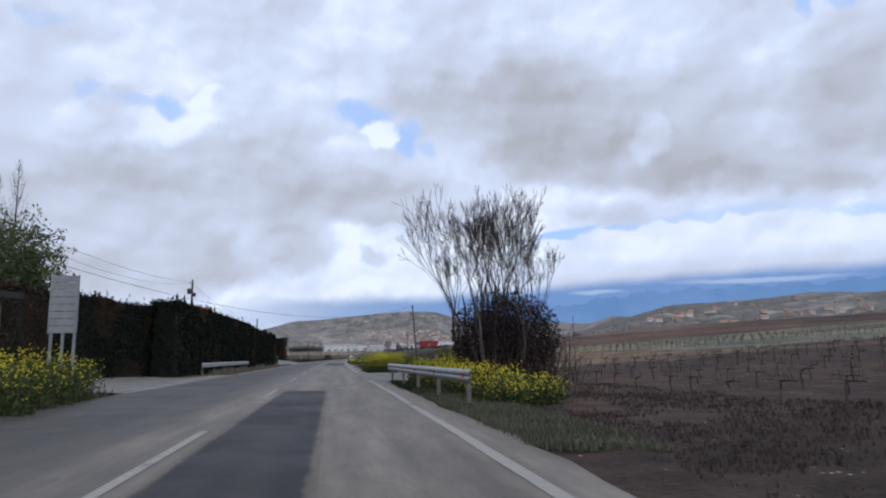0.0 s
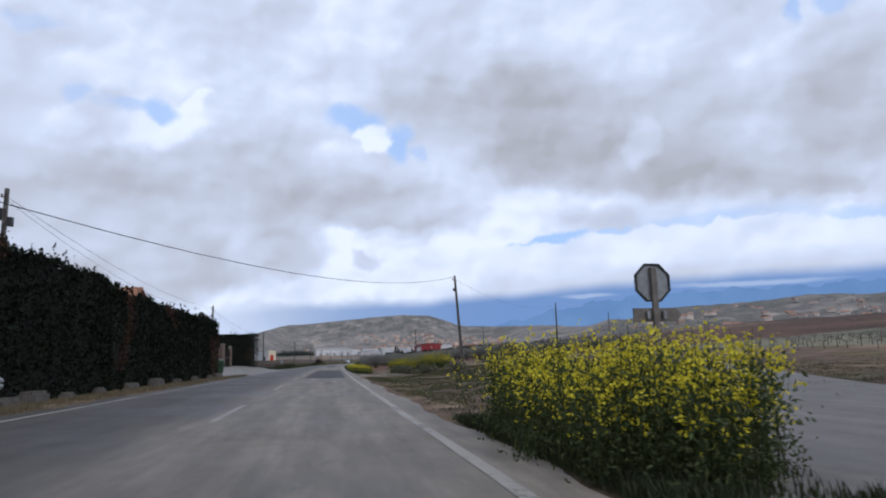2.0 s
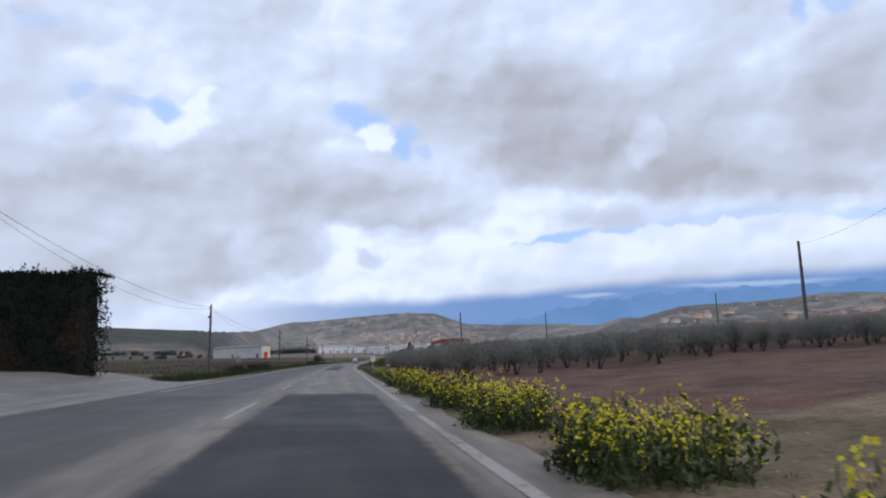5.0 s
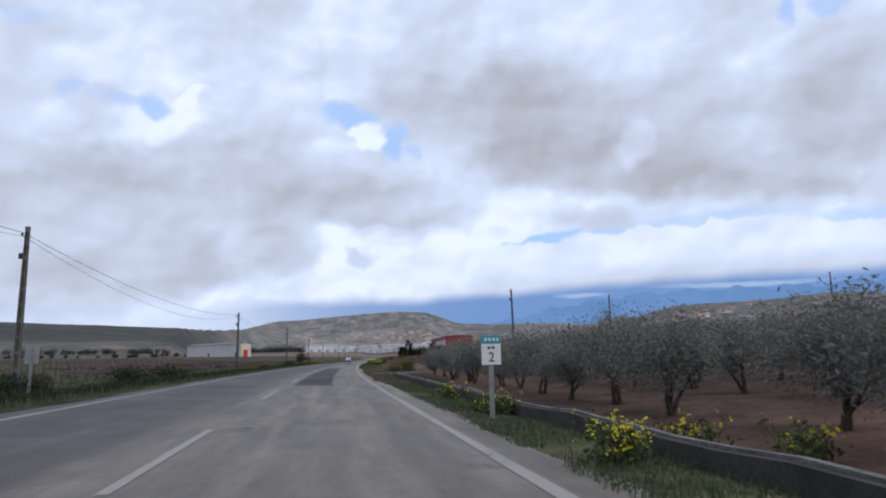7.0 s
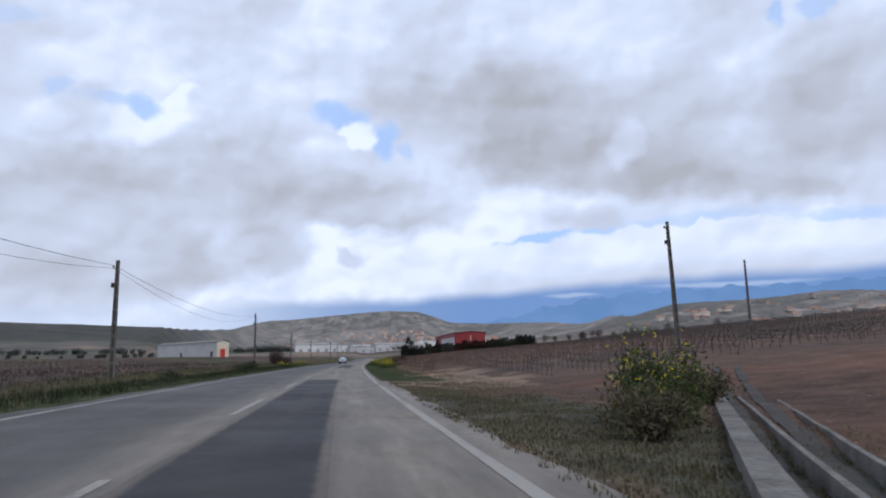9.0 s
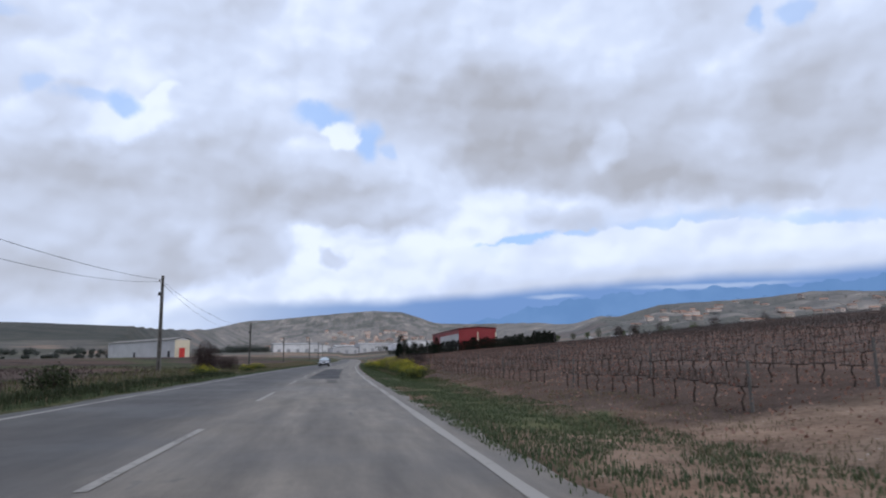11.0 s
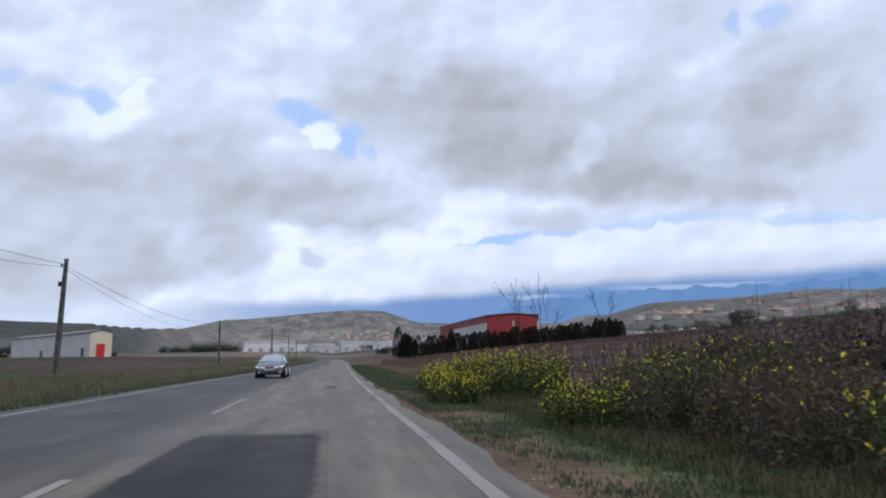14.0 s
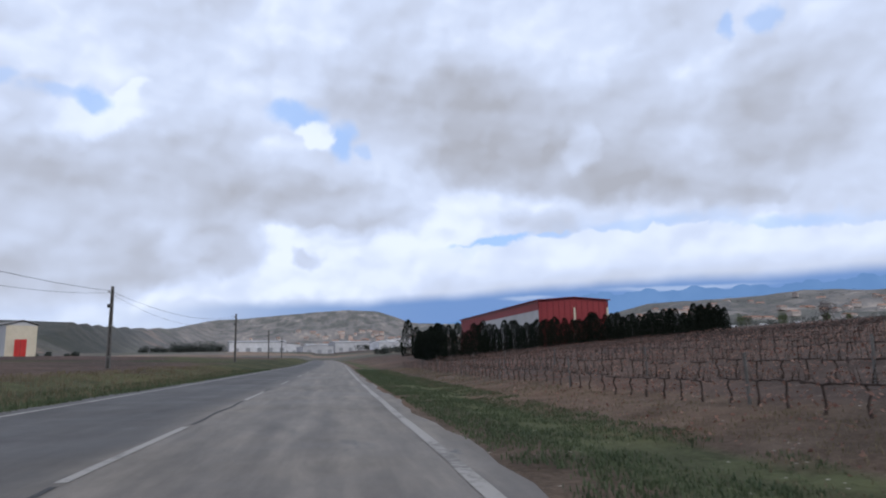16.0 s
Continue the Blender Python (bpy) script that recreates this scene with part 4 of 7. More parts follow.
rail(42.9, -8.05, 63.7, -7.95, 0.98, "galvanised guard rail in front of a tall hedge", False, 1)

# ------------------------------------------------------------------ plants


def hedge(name, label, line, height, depth, brown=0.1, density=150, group="", shoots=6.0):
    """A clipped conifer hedge along a line of (s, u) points: dark core, leafy sides and ragged top."""
    ob = thing(name, label, "hedge", group)
    verts, faces, pts, browns = [], [], [], []
    for (s0, u0), (s1, u1) in zip(line, line[1:]):
        a, b = at(s0, u0), at(s1, u1)
        length = (b - a).length
        n = max(2, int(length / 1.5))
        d = (b - a) / length
        nrm = Vector((d.y, -d.x, 0)).normalized()
        rows = []
        for i in range(n + 1):
            p = a.lerp(b, i / n)
            k = 0.18 * noise.noise(Vector((p.x * 0.4, p.y * 0.4, 3.0)))
            h = height * (1.02 + k * 0.4)
            w = depth / 2 * 0.86
            rows.append([p - nrm * w, p - nrm * w * 0.95 + Vector((0, 0, h * 0.6)), p - nrm * w * 0.6 + Vector((0, 0, h * 0.97)),
                         p + nrm * w * 0.6 + Vector((0, 0, h * 0.97)), p + nrm * w * 0.95 + Vector((0, 0, h * 0.6)), p + nrm * w])
        base = len(verts)
        for r in rows:
            verts += [tuple(v) for v in r]
        for i in range(n):
            for k in range(5):
                x = base + i * 6 + k
                faces.append((x, x + 1, x + 7, x + 6))
        faces.append(tuple(base + k for k in range(5, -1, -1)))
        faces.append(tuple(base + n * 6 + k for k in range(6)))
        # leaves over both sides, the ends and the top
        count = int(density * (2 * length * height + length * depth + 2 * depth * height))
        t = RNG.uniform(-depth / 2 / length, 1 + depth / 2 / length, count)
        side = RNG.choice([-1, 1, 0], count, p=(0.42, 0.42, 0.16))
        px, py = a.x + d.x * length * t, a.y + d.y * length * t
        lump = np.array([noise.noise(Vector((x * 0.7, y * 0.7, 0.0))) for x, y in zip(px, py)])
        z = height * RNG.uniform(0, 1.0, count) ** 0.9
        across = side * depth / 2 * (1 + 0.22 * lump) * np.where(z > height * 0.85, 0.85, 1) + RNG.normal(0, 0.07, count)
        top = side == 0
        z = np.where(top, height * (0.95 + 0.10 * lump) + np.abs(RNG.normal(0, 0.13, count)), z)
        across = np.where(top, RNG.uniform(-0.5, 0.5, count) * depth, across)
        end = (t < 0) | (t > 1)
        across = np.where(end, RNG.uniform(-0.5, 0.5, count) * depth, across)
        gz = land(0.5 * (s0 + s1), 0.5 * (u0 + u1))
        P = np.stack((px + nrm.x * across, py + nrm.y * across, a.z + (b.z - a.z) * np.clip(t, 0, 1) + z), 1)
        tan = np.array([noise.noise(Vector((x * 0.35, y * 0.35, q * 0.3 + 9))) for x, y, q in P])
        # upright shoots over the top, in loose groups
        for _ in range(int(length * shoots)):
            q = RNG.uniform(0, 1)
            c = a.lerp(b, q) + nrm * float(RNG.uniform(-0.4, 0.4)) * depth
            tall = float(RNG.uniform(0.12, 0.5)) + 0.55 * float(RNG.uniform()) ** 6
            m = 16
            rise = RNG.uniform(0, 1, m)
            pts.append(np.stack((c.x + RNG.normal(0, 0.09, m) * (1.05 - rise), c.y + RNG.normal(0, 0.09, m) * (1.05 - rise), c.z + height * 0.97 + tall * rise), 1))
        pts.append(P[tan < 0.5 - brown])
        browns.append(P[tan >= 0.5 - brown])
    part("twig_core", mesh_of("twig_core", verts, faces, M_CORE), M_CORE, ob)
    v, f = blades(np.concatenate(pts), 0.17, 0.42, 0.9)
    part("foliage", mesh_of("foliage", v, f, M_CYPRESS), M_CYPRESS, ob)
    w = np.concatenate(browns)
    if len(w):
        v, f = blades(w, 0.16, 0.42, 0.9)
        part("browned_foliage", mesh_of("browned_foliage", v, f, M_BROWNLEAF), M_BROWNLEAF, ob, "browned dry foliage")
    return ob


hedge("hedge", "tall dark cypress hedge with ragged top", ((43.5, -10.4), (60, -10.2), (76, -10.0)), 4.72, 1.7, 0.06)
hedge("hedge", "lower dark hedge beside the road, uneven top", ((76.6, -10.0), (94.5, -9.85)), 4.4, 1.7, 0.14)
hedge("hedge", "dark red-brown hedge end by the forecourt", ((95.0, -9.8), (101.5, -9.75)), 4.45, 1.7, 0.22)
hedge("hedge", "tall dark red-brown hedge beside the farm entrance", ((33, -14.8), (39, -13.2), (44.6, -11.9)), 4.3, 1.8, 0.45)
hedge("hedge", "tall clipped dark cypress hedge behind the gate", ((149.5, -26), (146.3, -11.2)), 4.75, 1.4, 0.0, shoots=1.0)


def mustard(cs, size, seed, bloom=1.0, label="tall flowering wild mustard with yellow blossom", fine=1.0, green=None):
    """Wild mustard: many thin stems with leaves below and yellow flower heads on top. cs: list of (s, u, radius)."""
    rng = np.random.default_rng(seed)
    ob = thing("wild_mustard", label, "flowering weed", "wild mustard patches")
    stems, leaf, flower = [], [], []
    green = green or M_LEAF
    for s, u, r in cs:
        count = int(42 * r * r + (18 if r > 0.55 else 4))
        for _ in range(count):
            k, a = r * math.sqrt(rng.uniform()), rng.uniform(0, 6.283)
            p = at(s + k * math.cos(a), u + k * math.sin(a))
            h = size * rng.uniform(0.62, 1.1) * (1 - 0.14 * (k / r) ** 2)
            tip = p + Vector((rng.normal(0, 0.10), rng.normal(0, 0.10), h))
            bend = p.lerp(tip, 0.5) + Vector((rng.normal(0, 0.05), rng.normal(0, 0.05), 0))
            stems.append(tube([p, bend, tip], [0.010, 0.007, 0.003], 3, False))
            n = int(rng.uniform(34, 58) * fine)
            q = rng.uniform(0.0, 0.82, n)
            base = np.array([p.lerp(tip, float(x)) for x in q])
            spot = base + rng.normal(0, 0.13, (n, 3)) * (1, 1, 0.5)
            spot[:, 2] = np.maximum(spot[:, 2], p.z + 0.02)
            leaf.append(spot)
            heads = int(rng.uniform(4, 11) * bloom)
            for _ in range(heads):
                c = np.array(p.lerp(tip, float(0.32 + 0.70 * rng.uniform() ** 0.6))) + rng.normal(0, 1, 3) * (0.13, 0.13, 0.06)
                flower.append(c + rng.normal(0, 0.020, (4, 3)))
    v, f = gather(stems)
    part("stem_mass", mesh_of("stem_mass", v, f, green), green, ob)
    v, f = blades(np.concatenate(leaf), 0.11 / fine ** 0.7, 0.36, 0.5, rng=rng)
    part("foliage", mesh_of("foliage", v, f, green), green, ob)
    if flower:
        v, f = blades(np.concatenate(flower), 0.034, 0.9, 0.0, rng=rng)
        part("blossom", mesh_of("blossom", v, f, M_FLOWER), M_FLOWER, ob, "yellow blossom")
    return ob


mustard([(16.2, 4.9, 1.0), (18.0, 4.9, 1.2)], 0.72, 26, 0.7, "low flowering wild mustard behind the guard rail")
mustard([(20, 4.7, 1.2), (22.5, 4.7, 1.2), (25, 4.5, 1.1)], 1.0, 1, 1.1)
mustard([(27.5, 4.6, 1.2), (30, 4.5, 1.1), (32.5, 4.9, 1.1), (29, 5.8, 1.3), (33, 6.3, 1.2)], 1.15, 2, 1.3)
mustard([(51.9, 3.5, 0.95), (52.4, 4.1, 0.95), (53.4, 3.4, 1.1), (55.4, 3.5, 1.1), (53.9, 4.6, 1.05), (57.4, 3.6, 1.0), (55.6, 4.6, 1.0)], 1.5, 3, 1.5, "dense flowering wild mustard on the track's corner", 1.9)
mustard([(42.5, 8.2, 1.2), (45, 9.4, 1.2), (43, 10.2, 1.3), (40.6, 7.2, 0.9)], 1.7, 4, 0.5, "tall wild mustard, few yellow blossoms, beside the track")
mustard([(47, 12.5, 1.0), (50, 13.5, 0.9)], 1.2, 5, 0.7)
mustard([(9.5, -7.6, 1.4), (12, -7.2, 1.3), (14.4, -6.9, 1.2), (16.4, -7.1, 1.2), (18.4, -7.3, 1.1), (20.0, -7.4, 0.9), (12.5, -9.4, 1.5), (15.5, -9.4, 1.5), (18.0, -9.4, 1.4)], 1.3, 6, 0.7, "overgrown roadside weeds with some yellow blossom")
mustard([(112, 3.3, 0.8), (116, 3.3, 0.9), (120, 3.2, 0.9), (125, 3.1, 0.9), (130, 3.1, 0.8), (136, 3.0, 0.8), (143, 3.0, 0.8)], 0.8, 7, 1.3, "low strip of yellow mustard along the road edge")
mustard([(107.5, 6.1, 0.8), (108.2, 7.0, 0.9)], 1.35, 8, 1.5)
mustard([(107.9, 8.6, 1.0), (107.4, 9.8, 1.0), (108.2, 10.7, 0.7)], 1.45, 9, 1.5)
mustard([(96, 16, 1.0), (101, 19, 1.0)], 0.9, 10, 0.2, "low green weeds with few yellow blossoms on dry ground")
mustard([(166.9, 3.3, 0.36)], 0.55, 11, 1.0)
mustard([(159.6, 3.3, 0.42)], 0.58, 23, 1.0)
mustard([(153.3, 4.7, 0.36)], 0.65, 24, 0.8)
mustard([(167.8, 4.7, 0.3), (174.0, 3.5, 0.4), (178.9, 3.4, 0.22)], 0.5, 12, 0.8)
mustard([(166.2, 5.2, 0.3)], 0.55, 13, 0.6)
mustard([(216, 5.4, 0.8), (217.0, 6.0, 0.7)], 1.65, 14, 0.3, "tall dry green weeds with a few yellow blossoms")
mustard([(336.7, 3.3, 0.7), (340, 3.7, 0.8), (342.8, 3.8, 0.8), (330.6, 4.4, 0.7)], 0.95, 15, 0.8)
mustard([(306.7, 5.2, 0.9), (309.0, 5.3, 1.0), (311.6, 5.1, 0.9)], 1.2, 16, 0.9)
mustard([(292.7, 4.5, 0.7), (296.5, 5.2, 0.7), (299.5, 5.0, 0.8)], 0.85, 17, 0.7, "loose patch of mustard before the vineyard")
mustard([(319.3, 5.6, 0.8), (321, 5.5, 1.0), (324.4, 6.0, 1.0), (320.0, 3.2, 0.5)], 1.15, 18, 0.6)
mustard([(338.0, 6.0, 0.9), (340.5, 5.9, 1.2), (343.5, 5.8, 1.2), (341.8, 4.9, 0.9), (345.2, 5.2, 0.9)], 1.4, 19, 0.55, "tall mustard thicket with pale yellow blossom")
mustard([(346.5, 5.4, 1.2), (349.5, 5.0, 1.0)], 1.15, 20, 0.7)
mustard([(330, 6.6, 1.2), (332.5, 7.0, 1.2)], 1.3, 21, 0.25, "tall green weeds with hardly any blossom")
mustard([(300, -9.6, 0.8), (318, -9.4, 0.7), (329, -9.8, 0.7)], 0.75, 22, 0.8, "low weeds with some yellow blossom")


def shrub(s, u, r, h, seed, material, label, twiggy=False):
    rng = np.random.default_rng(seed)
    ob = thing("shrub", label, "shrub", "roadside shrubs")
    p = np.array(at(s, u))
    limbs = []
    for _ in range(26 if twiggy else 12):
        a, k = rng.uniform(0, 6.283), rng.uniform(0.3, 1.0)
        tip = Vector(p) + Vector((r * k * math.cos(a), r * k * math.sin(a), h * rng.uniform(0.6, 1.05)))
        limbs.append(tube([Vector(p) + Vector((0.2 * r * math.cos(a), 0.2 * r * math.sin(a), -0.02)), Vector(p).lerp(tip, 0.55) + Vector(rng.normal(0, 0.08, 3)), tip], [0.025, 0.016, 0.005], 4, False))
    v, f = gather(limbs)
    part("branchwork", mesh_of("branchwork", v, f, M_VINE), M_VINE, ob)
    n = int((2600 if twiggy else 1300) * r * max(h, 0.6))
    q = in_ball(n, r, r, h * 0.55, 0.75, rng)
    lump = 1 + 0.25 * np.sin(q[:, 0] * 5 / r + seed) * np.cos(q[:, 1] * 4 / r)
    c = p + q * lump[:, None] + (0, 0, h * 0.5)
    c[:, 2] = np.maximum(c[:, 2], p[2] + 0.02)
    v, f = blades(c, 0.11 if twiggy else 0.13, 0.3 if twiggy else 0.45, 0.3, rng=rng)
    part("foliage", mesh_of("foliage", v, f, material), material, ob)
    return ob


M_SCRUB = leafy("grey scrub leaves", (0.060, 0.064, 0.042), (0.135, 0.132, 0.088))
M_MOSS = leafy("olive and brown ground weeds", (0.044, 0.042, 0.024), (0.125, 0.108, 0.062))
M_DRYWEED = leafy("dry brown weeds", (0.060, 0.049, 0.036), (0.135, 0.108, 0.078))
M_TWIG = leafy("dry twigs and old leaves", (0.034, 0.025, 0.025), (0.075, 0.055, 0.050))
for k, (s, u, r, h) in enumerate(((99.5, 6.4, 0.6, 0.6), (98.3, 7.6, 0.8, 0.7), (101, 8.4, 0.6, 0.5), (104, 6.2, 0.8, 0.7), (95, 9.5, 0.9, 0.8), (103, 14.5, 1.3, 1.2),
                                  (112, 18, 1.6, 1.6), (118, 20, 1.8, 1.7), (108, 22, 1.5, 1.4), (88, 12.5, 0.7, 0.6), (84, 8.0, 0.6, 0.5), (92, 22, 1.2, 1.0), (78, 17, 0.8, 0.7), (99, 26, 1.4, 1.3))):
    shrub(s, u, r, h, 40 + k, M_SCRUB, "low grey-green scrub on dry ground")
for k, (s, u, r, h) in enumerate(((199, -9.4, 0.9, 0.9), (194.5, -10.0, 1.1, 0.9), (204, -9.8, 0.7, 0.7), (181, -9.6, 0.8, 0.8), (186, -11, 0.9, 0.8), (268, -9.6, 0.8, 0.7), (276, -10, 0.9, 0.9), (246, -10, 0.6, 0.5))):
    shrub(s, u, r, h, 70 + k, M_DARKGRASS, "dark rounded shrub on the road's verge")
mustard([(64.8, 6.7, 0.7), (66.5, 7.6, 0.8)], 1.3, 25, 0.25, "tall green weeds with few yellow blossoms on dry ground")
for k, (s, u, r, h) in enumerate(((41.2, 6.7, 0.9, 0.8), (43.5, 8.0, 1.0, 1.0), (46.0, 9.6, 1.0, 1.0), (48.5, 11.2, 0.9, 0.7))):
    shrub(s, u, r, h, 120 + k, M_DARKGRASS, "dark rank shrub beside the farm track")
mustard([(326.3, 5.7, 0.9), (328.0, 6.1, 1.0), (329.8, 6.0, 1.0), (331.6, 5.8, 0.9), (328.8, 7.3, 1.1), (331.0, 7.6, 1.1)], 1.3, 27, 0.12, "tall dry brown weeds in front of the vineyard", 1.5, M_DRYWEED)
mustard([(327.0, 6.6, 0.28), (329.4, 6.9, 0.3), (332.0, 6.8, 0.3), (333.6, 7.4, 0.28)], 2.1, 28, 0.0, "few tall dry weed stalks in front of the vineyard", 0.9, M_DRYWEED)
shrub(311.9, -12.0, 1.3, 2.4, 90, M_TWIG, "bare brown shrub in the field", True)
for k, (s, u) in enumerate(((318.8, 6.4), (331.5, 8.0), (317.0, 5.9), (316, -12.5), (321, -11.8), (329, 8.6), (219.5, 8.4), (214.5, 4.6))):
    shrub(s, u, 0.75 if s < 230 else 1.2, 0.8 if s < 230 else 1.3, 95 + k, M_MOSS if s < 230 else M_TWIG, "dry brown thicket beside the field", True)


def limb(rng, out, p, d, length, r, depth, tips, sides=5, droop=0.0, spread_by=0.30, least=0.0):
    """Branches that fork and taper."""
    steps = 3
    pts, radii = [p], [r]
    q, e = p, d
    for k in range(steps):
        e = (e + Vector(rng.normal(0, 0.12, 3)) + Vector((0, 0, 0.10 - droop))).normalized()
        q = q + e * (length / steps)
        pts.append(q)
        radii.append(max(r * (1 - 0.42 * (k + 1) / steps), least))
    out.append(tube(pts, radii, sides, False))
    tips.append(q)
    if depth == 0:
        return
    for k in range(2 if rng.uniform() < 0.55 else 3):
        spread = Vector(rng.normal(0, spread_by, 3))
        limb(rng, out, pts[-1] if k < 2 else pts[2], (e + spread).normalized(), length * rng.uniform(0.6, 0.85), radii[-1] * (0.85 if k == 0 else 0.65), depth - 1, tips, max(3, sides - 1), droop, spread_by, least)


def bare_tree():
    rng = np.random.default_rng(8)
    ob = thing("bare_tree", "leafless multi-stemmed tree rising from a dark thicket", "tree")
    out, tips = [], []
    for s, u, h in ((25.2, 6.1, 2.07), (26.5, 6.6, 2.44), (27.6, 6.2, 2.54), (28.6, 6.8, 2.58), (30.0, 7.5, 2.44), (28.0, 8.1, 2.54), (24.8, 7.2, 1.97), (26.2, 7.7, 2.26), (30.8, 6.9, 2.07),
                    (29.2, 6.1, 2.26), (30.4, 8.6, 2.16), (27.0, 7.1, 2.44), (28.8, 7.5, 2.58), (26.6, 5.9, 2.26), (29.6, 6.4, 2.35)):
        p = at(s, u, -0.1)
        limb(rng, out, p, Vector((rng.normal(0.03, 0.06), rng.normal(0, 0.08), 1)).normalized(), h * 0.98, 0.115, 6, tips, 5, -0.02, 0.23, 0.008)
    v, f = gather(out)
    part("branchwork", mesh_of("branchwork", v, f, M_BARK), M_BARK, ob)
    c = at(28.0, 7.4)
    q = in_ball(34000, 2.2, 3.9, 2.0, 0.9, rng)
    q[:, 2] += 1.7 + 0.35 * np.sin(q[:, 1] * 1.9)
    q = q[q[:, 2] > 0]
    v, f = blades(q + np.array(c), 0.15, 0.26, 0.6, rng=rng)
    part("thicket", mesh_of("thicket", v, f, M_BRUSH), M_BRUSH, ob, "dark tangled brushwood")
    twigs = []
    for _ in range(380):
        a, b = rng.uniform(-1, 1), rng.uniform(-1, 1)
        p = c + Vector((1.9 * a, 4.4 * b, 0))
        t = p + Vector((rng.normal(0, 0.45), rng.normal(0, 0.45), rng.uniform(0.9, 2.7) * (1 - 0.4 * b * b)))
        twigs.append(tube([p, p.lerp(t, 0.6) + Vector(rng.normal(0, 0.08, 3)), t], [0.020, 0.013, 0.007], 3, False))
    v, f = gather(twigs)
    part("sapling_brush", mesh_of("sapling_brush", v, f, M_VINE), M_VINE, ob, "thin upright saplings")


bare_tree()


def snag(s, u, top):
    rng = np.random.default_rng(12)
    ob = thing("dead_trunk", "dead broken tree trunk overgrown with ivy", "tree trunk")
    p = at(s, u, -0.1)
    a, b = p + Vector((-0.05, 0, 1.8)), p + Vector((-0.22, 0.1, top - p.z))
    pieces = [tube([p, p.lerp(a, 0.5) + Vector((0.06, 0.02, 0)), a, a.lerp(b, 0.35) + Vector((-0.07, 0.03, 0)), a.lerp(b, 0.7) + Vector((0.05, -0.04, 0)), b], [0.09, 0.08, 0.065, 0.07, 0.045, 0.03], 7), tube([p.lerp(a, 0.95), a + Vector((0.3, 0.1, 0.7)), a + Vector((0.42, 0.1, 1.3))], [0.045, 0.03, 0.012], 6)]
    v, f = gather(pieces)
    part("trunk", mesh_of("trunk", v, f, M_BARK, True), M_BARK, ob)
    n = 420
    k = rng.uniform(0, 0.85, n)
    c = np.array([p.lerp(b, float(x)) for x in k]) + rng.normal(0, 0.09, (n, 3))
    v, f = blades(c, 0.055, 0.7, 0.0, rng=rng)
    part("ivy", mesh_of("ivy", v, f, M_CYPRESS), M_CYPRESS, ob, "dark ivy")


snag(30.8, 6.4, 3.95)


def leafy_tree(s, u, h, r, seed, material, label, trunk=0.35, depth=4, name="tree", leaves=5200, size=0.22):
    rng = np.random.default_rng(seed)
    ob = thing(name, label, "tree")
    out, tips = [], []
    limb(rng, out, at(s, u, -0.1), Vector((0, 0, 1)), h * 0.3, trunk, depth, tips)
    v, f = gather(out)
    part("trunk", mesh_of("trunk", v, f, M_BARK), M_BARK, ob)
    p = np.array(at(s, u))
    n = leaves
    q = in_ball(n, r, r, h * 0.42, 0.7, rng)
    lump = 1 + 0.22 * np.sin(q[:, 0] * 2.1 + seed) * np.cos(q[:, 1] * 1.7) + 0.12 * np.sin(q[:, 2] * 3.1)
    v, f = blades(p + (0, 0, h * 0.57) + q * lump[:, None], size, 0.5, 0.2, rng=rng)
    part("crown", mesh_of("crown", v, f, material), material, ob)
    return ob


M_POPLAR = leafy("young poplar leaves", (0.055, 0.070, 0.030), (0.12, 0.14, 0.065))
leafy_tree(76, -33.5, 16, 4.6, 31, M_POPLAR, "dense young green tree behind a wall", leaves=15000, size=0.34)
leafy_tree(81, -39, 17, 5.0, 32, M_POPLAR, "dense young green tree behind a wall", leaves=15000, size=0.34)
for k, (s, u, h) in enumerate(((84, -38, 25), (88, -42, 24), (80, -40, 26))):
    rng = np.random.default_rng(60 + k)
    ob = thing("poplar", "tall slender poplar, almost leafless", "tree", "poplars")
    out, tips = [], []
    p = at(s, u, -0.1)
    out.append(tube([p, p + Vector((0.1, 0, h * 0.5)), p + Vector((0, 0.1, h))], [0.22, 0.12, 0.02], 6))
    for _ in range(60):
        z = rng.uniform(0.15, 0.95) * h
        a = rng.uniform(0, 6.283)
        b = p + Vector((0, 0, z))
        l = (h - z) * 0.30 + 0.5
        out.append(tube([b, b + Vector((0.35 * math.cos(a), 0.35 * math.sin(a), 0.6)) * l * 0.6, b + Vector((0.4 * math.cos(a), 0.4 * math.sin(a), 1.3)) * l], [0.035, 0.022, 0.006], 3, False))
    v, f = gather(out)
    part("branchwork", mesh_of("branchwork", v, f, M_BARK), M_BARK, ob)
    c = np.array(p) + in_ball(900, 0.9, 0.9, h * 0.45, 0.9, rng) + (0, 0, h * 0.55)
    v, f = blades(c, 0.16, 0.6, 0.3, rng=rng)
    part("foliage", mesh_of("foliage", v, f, M_POPLAR), M_POPLAR, ob)

# ---- olive grove: three trees built once, then copied over the red field


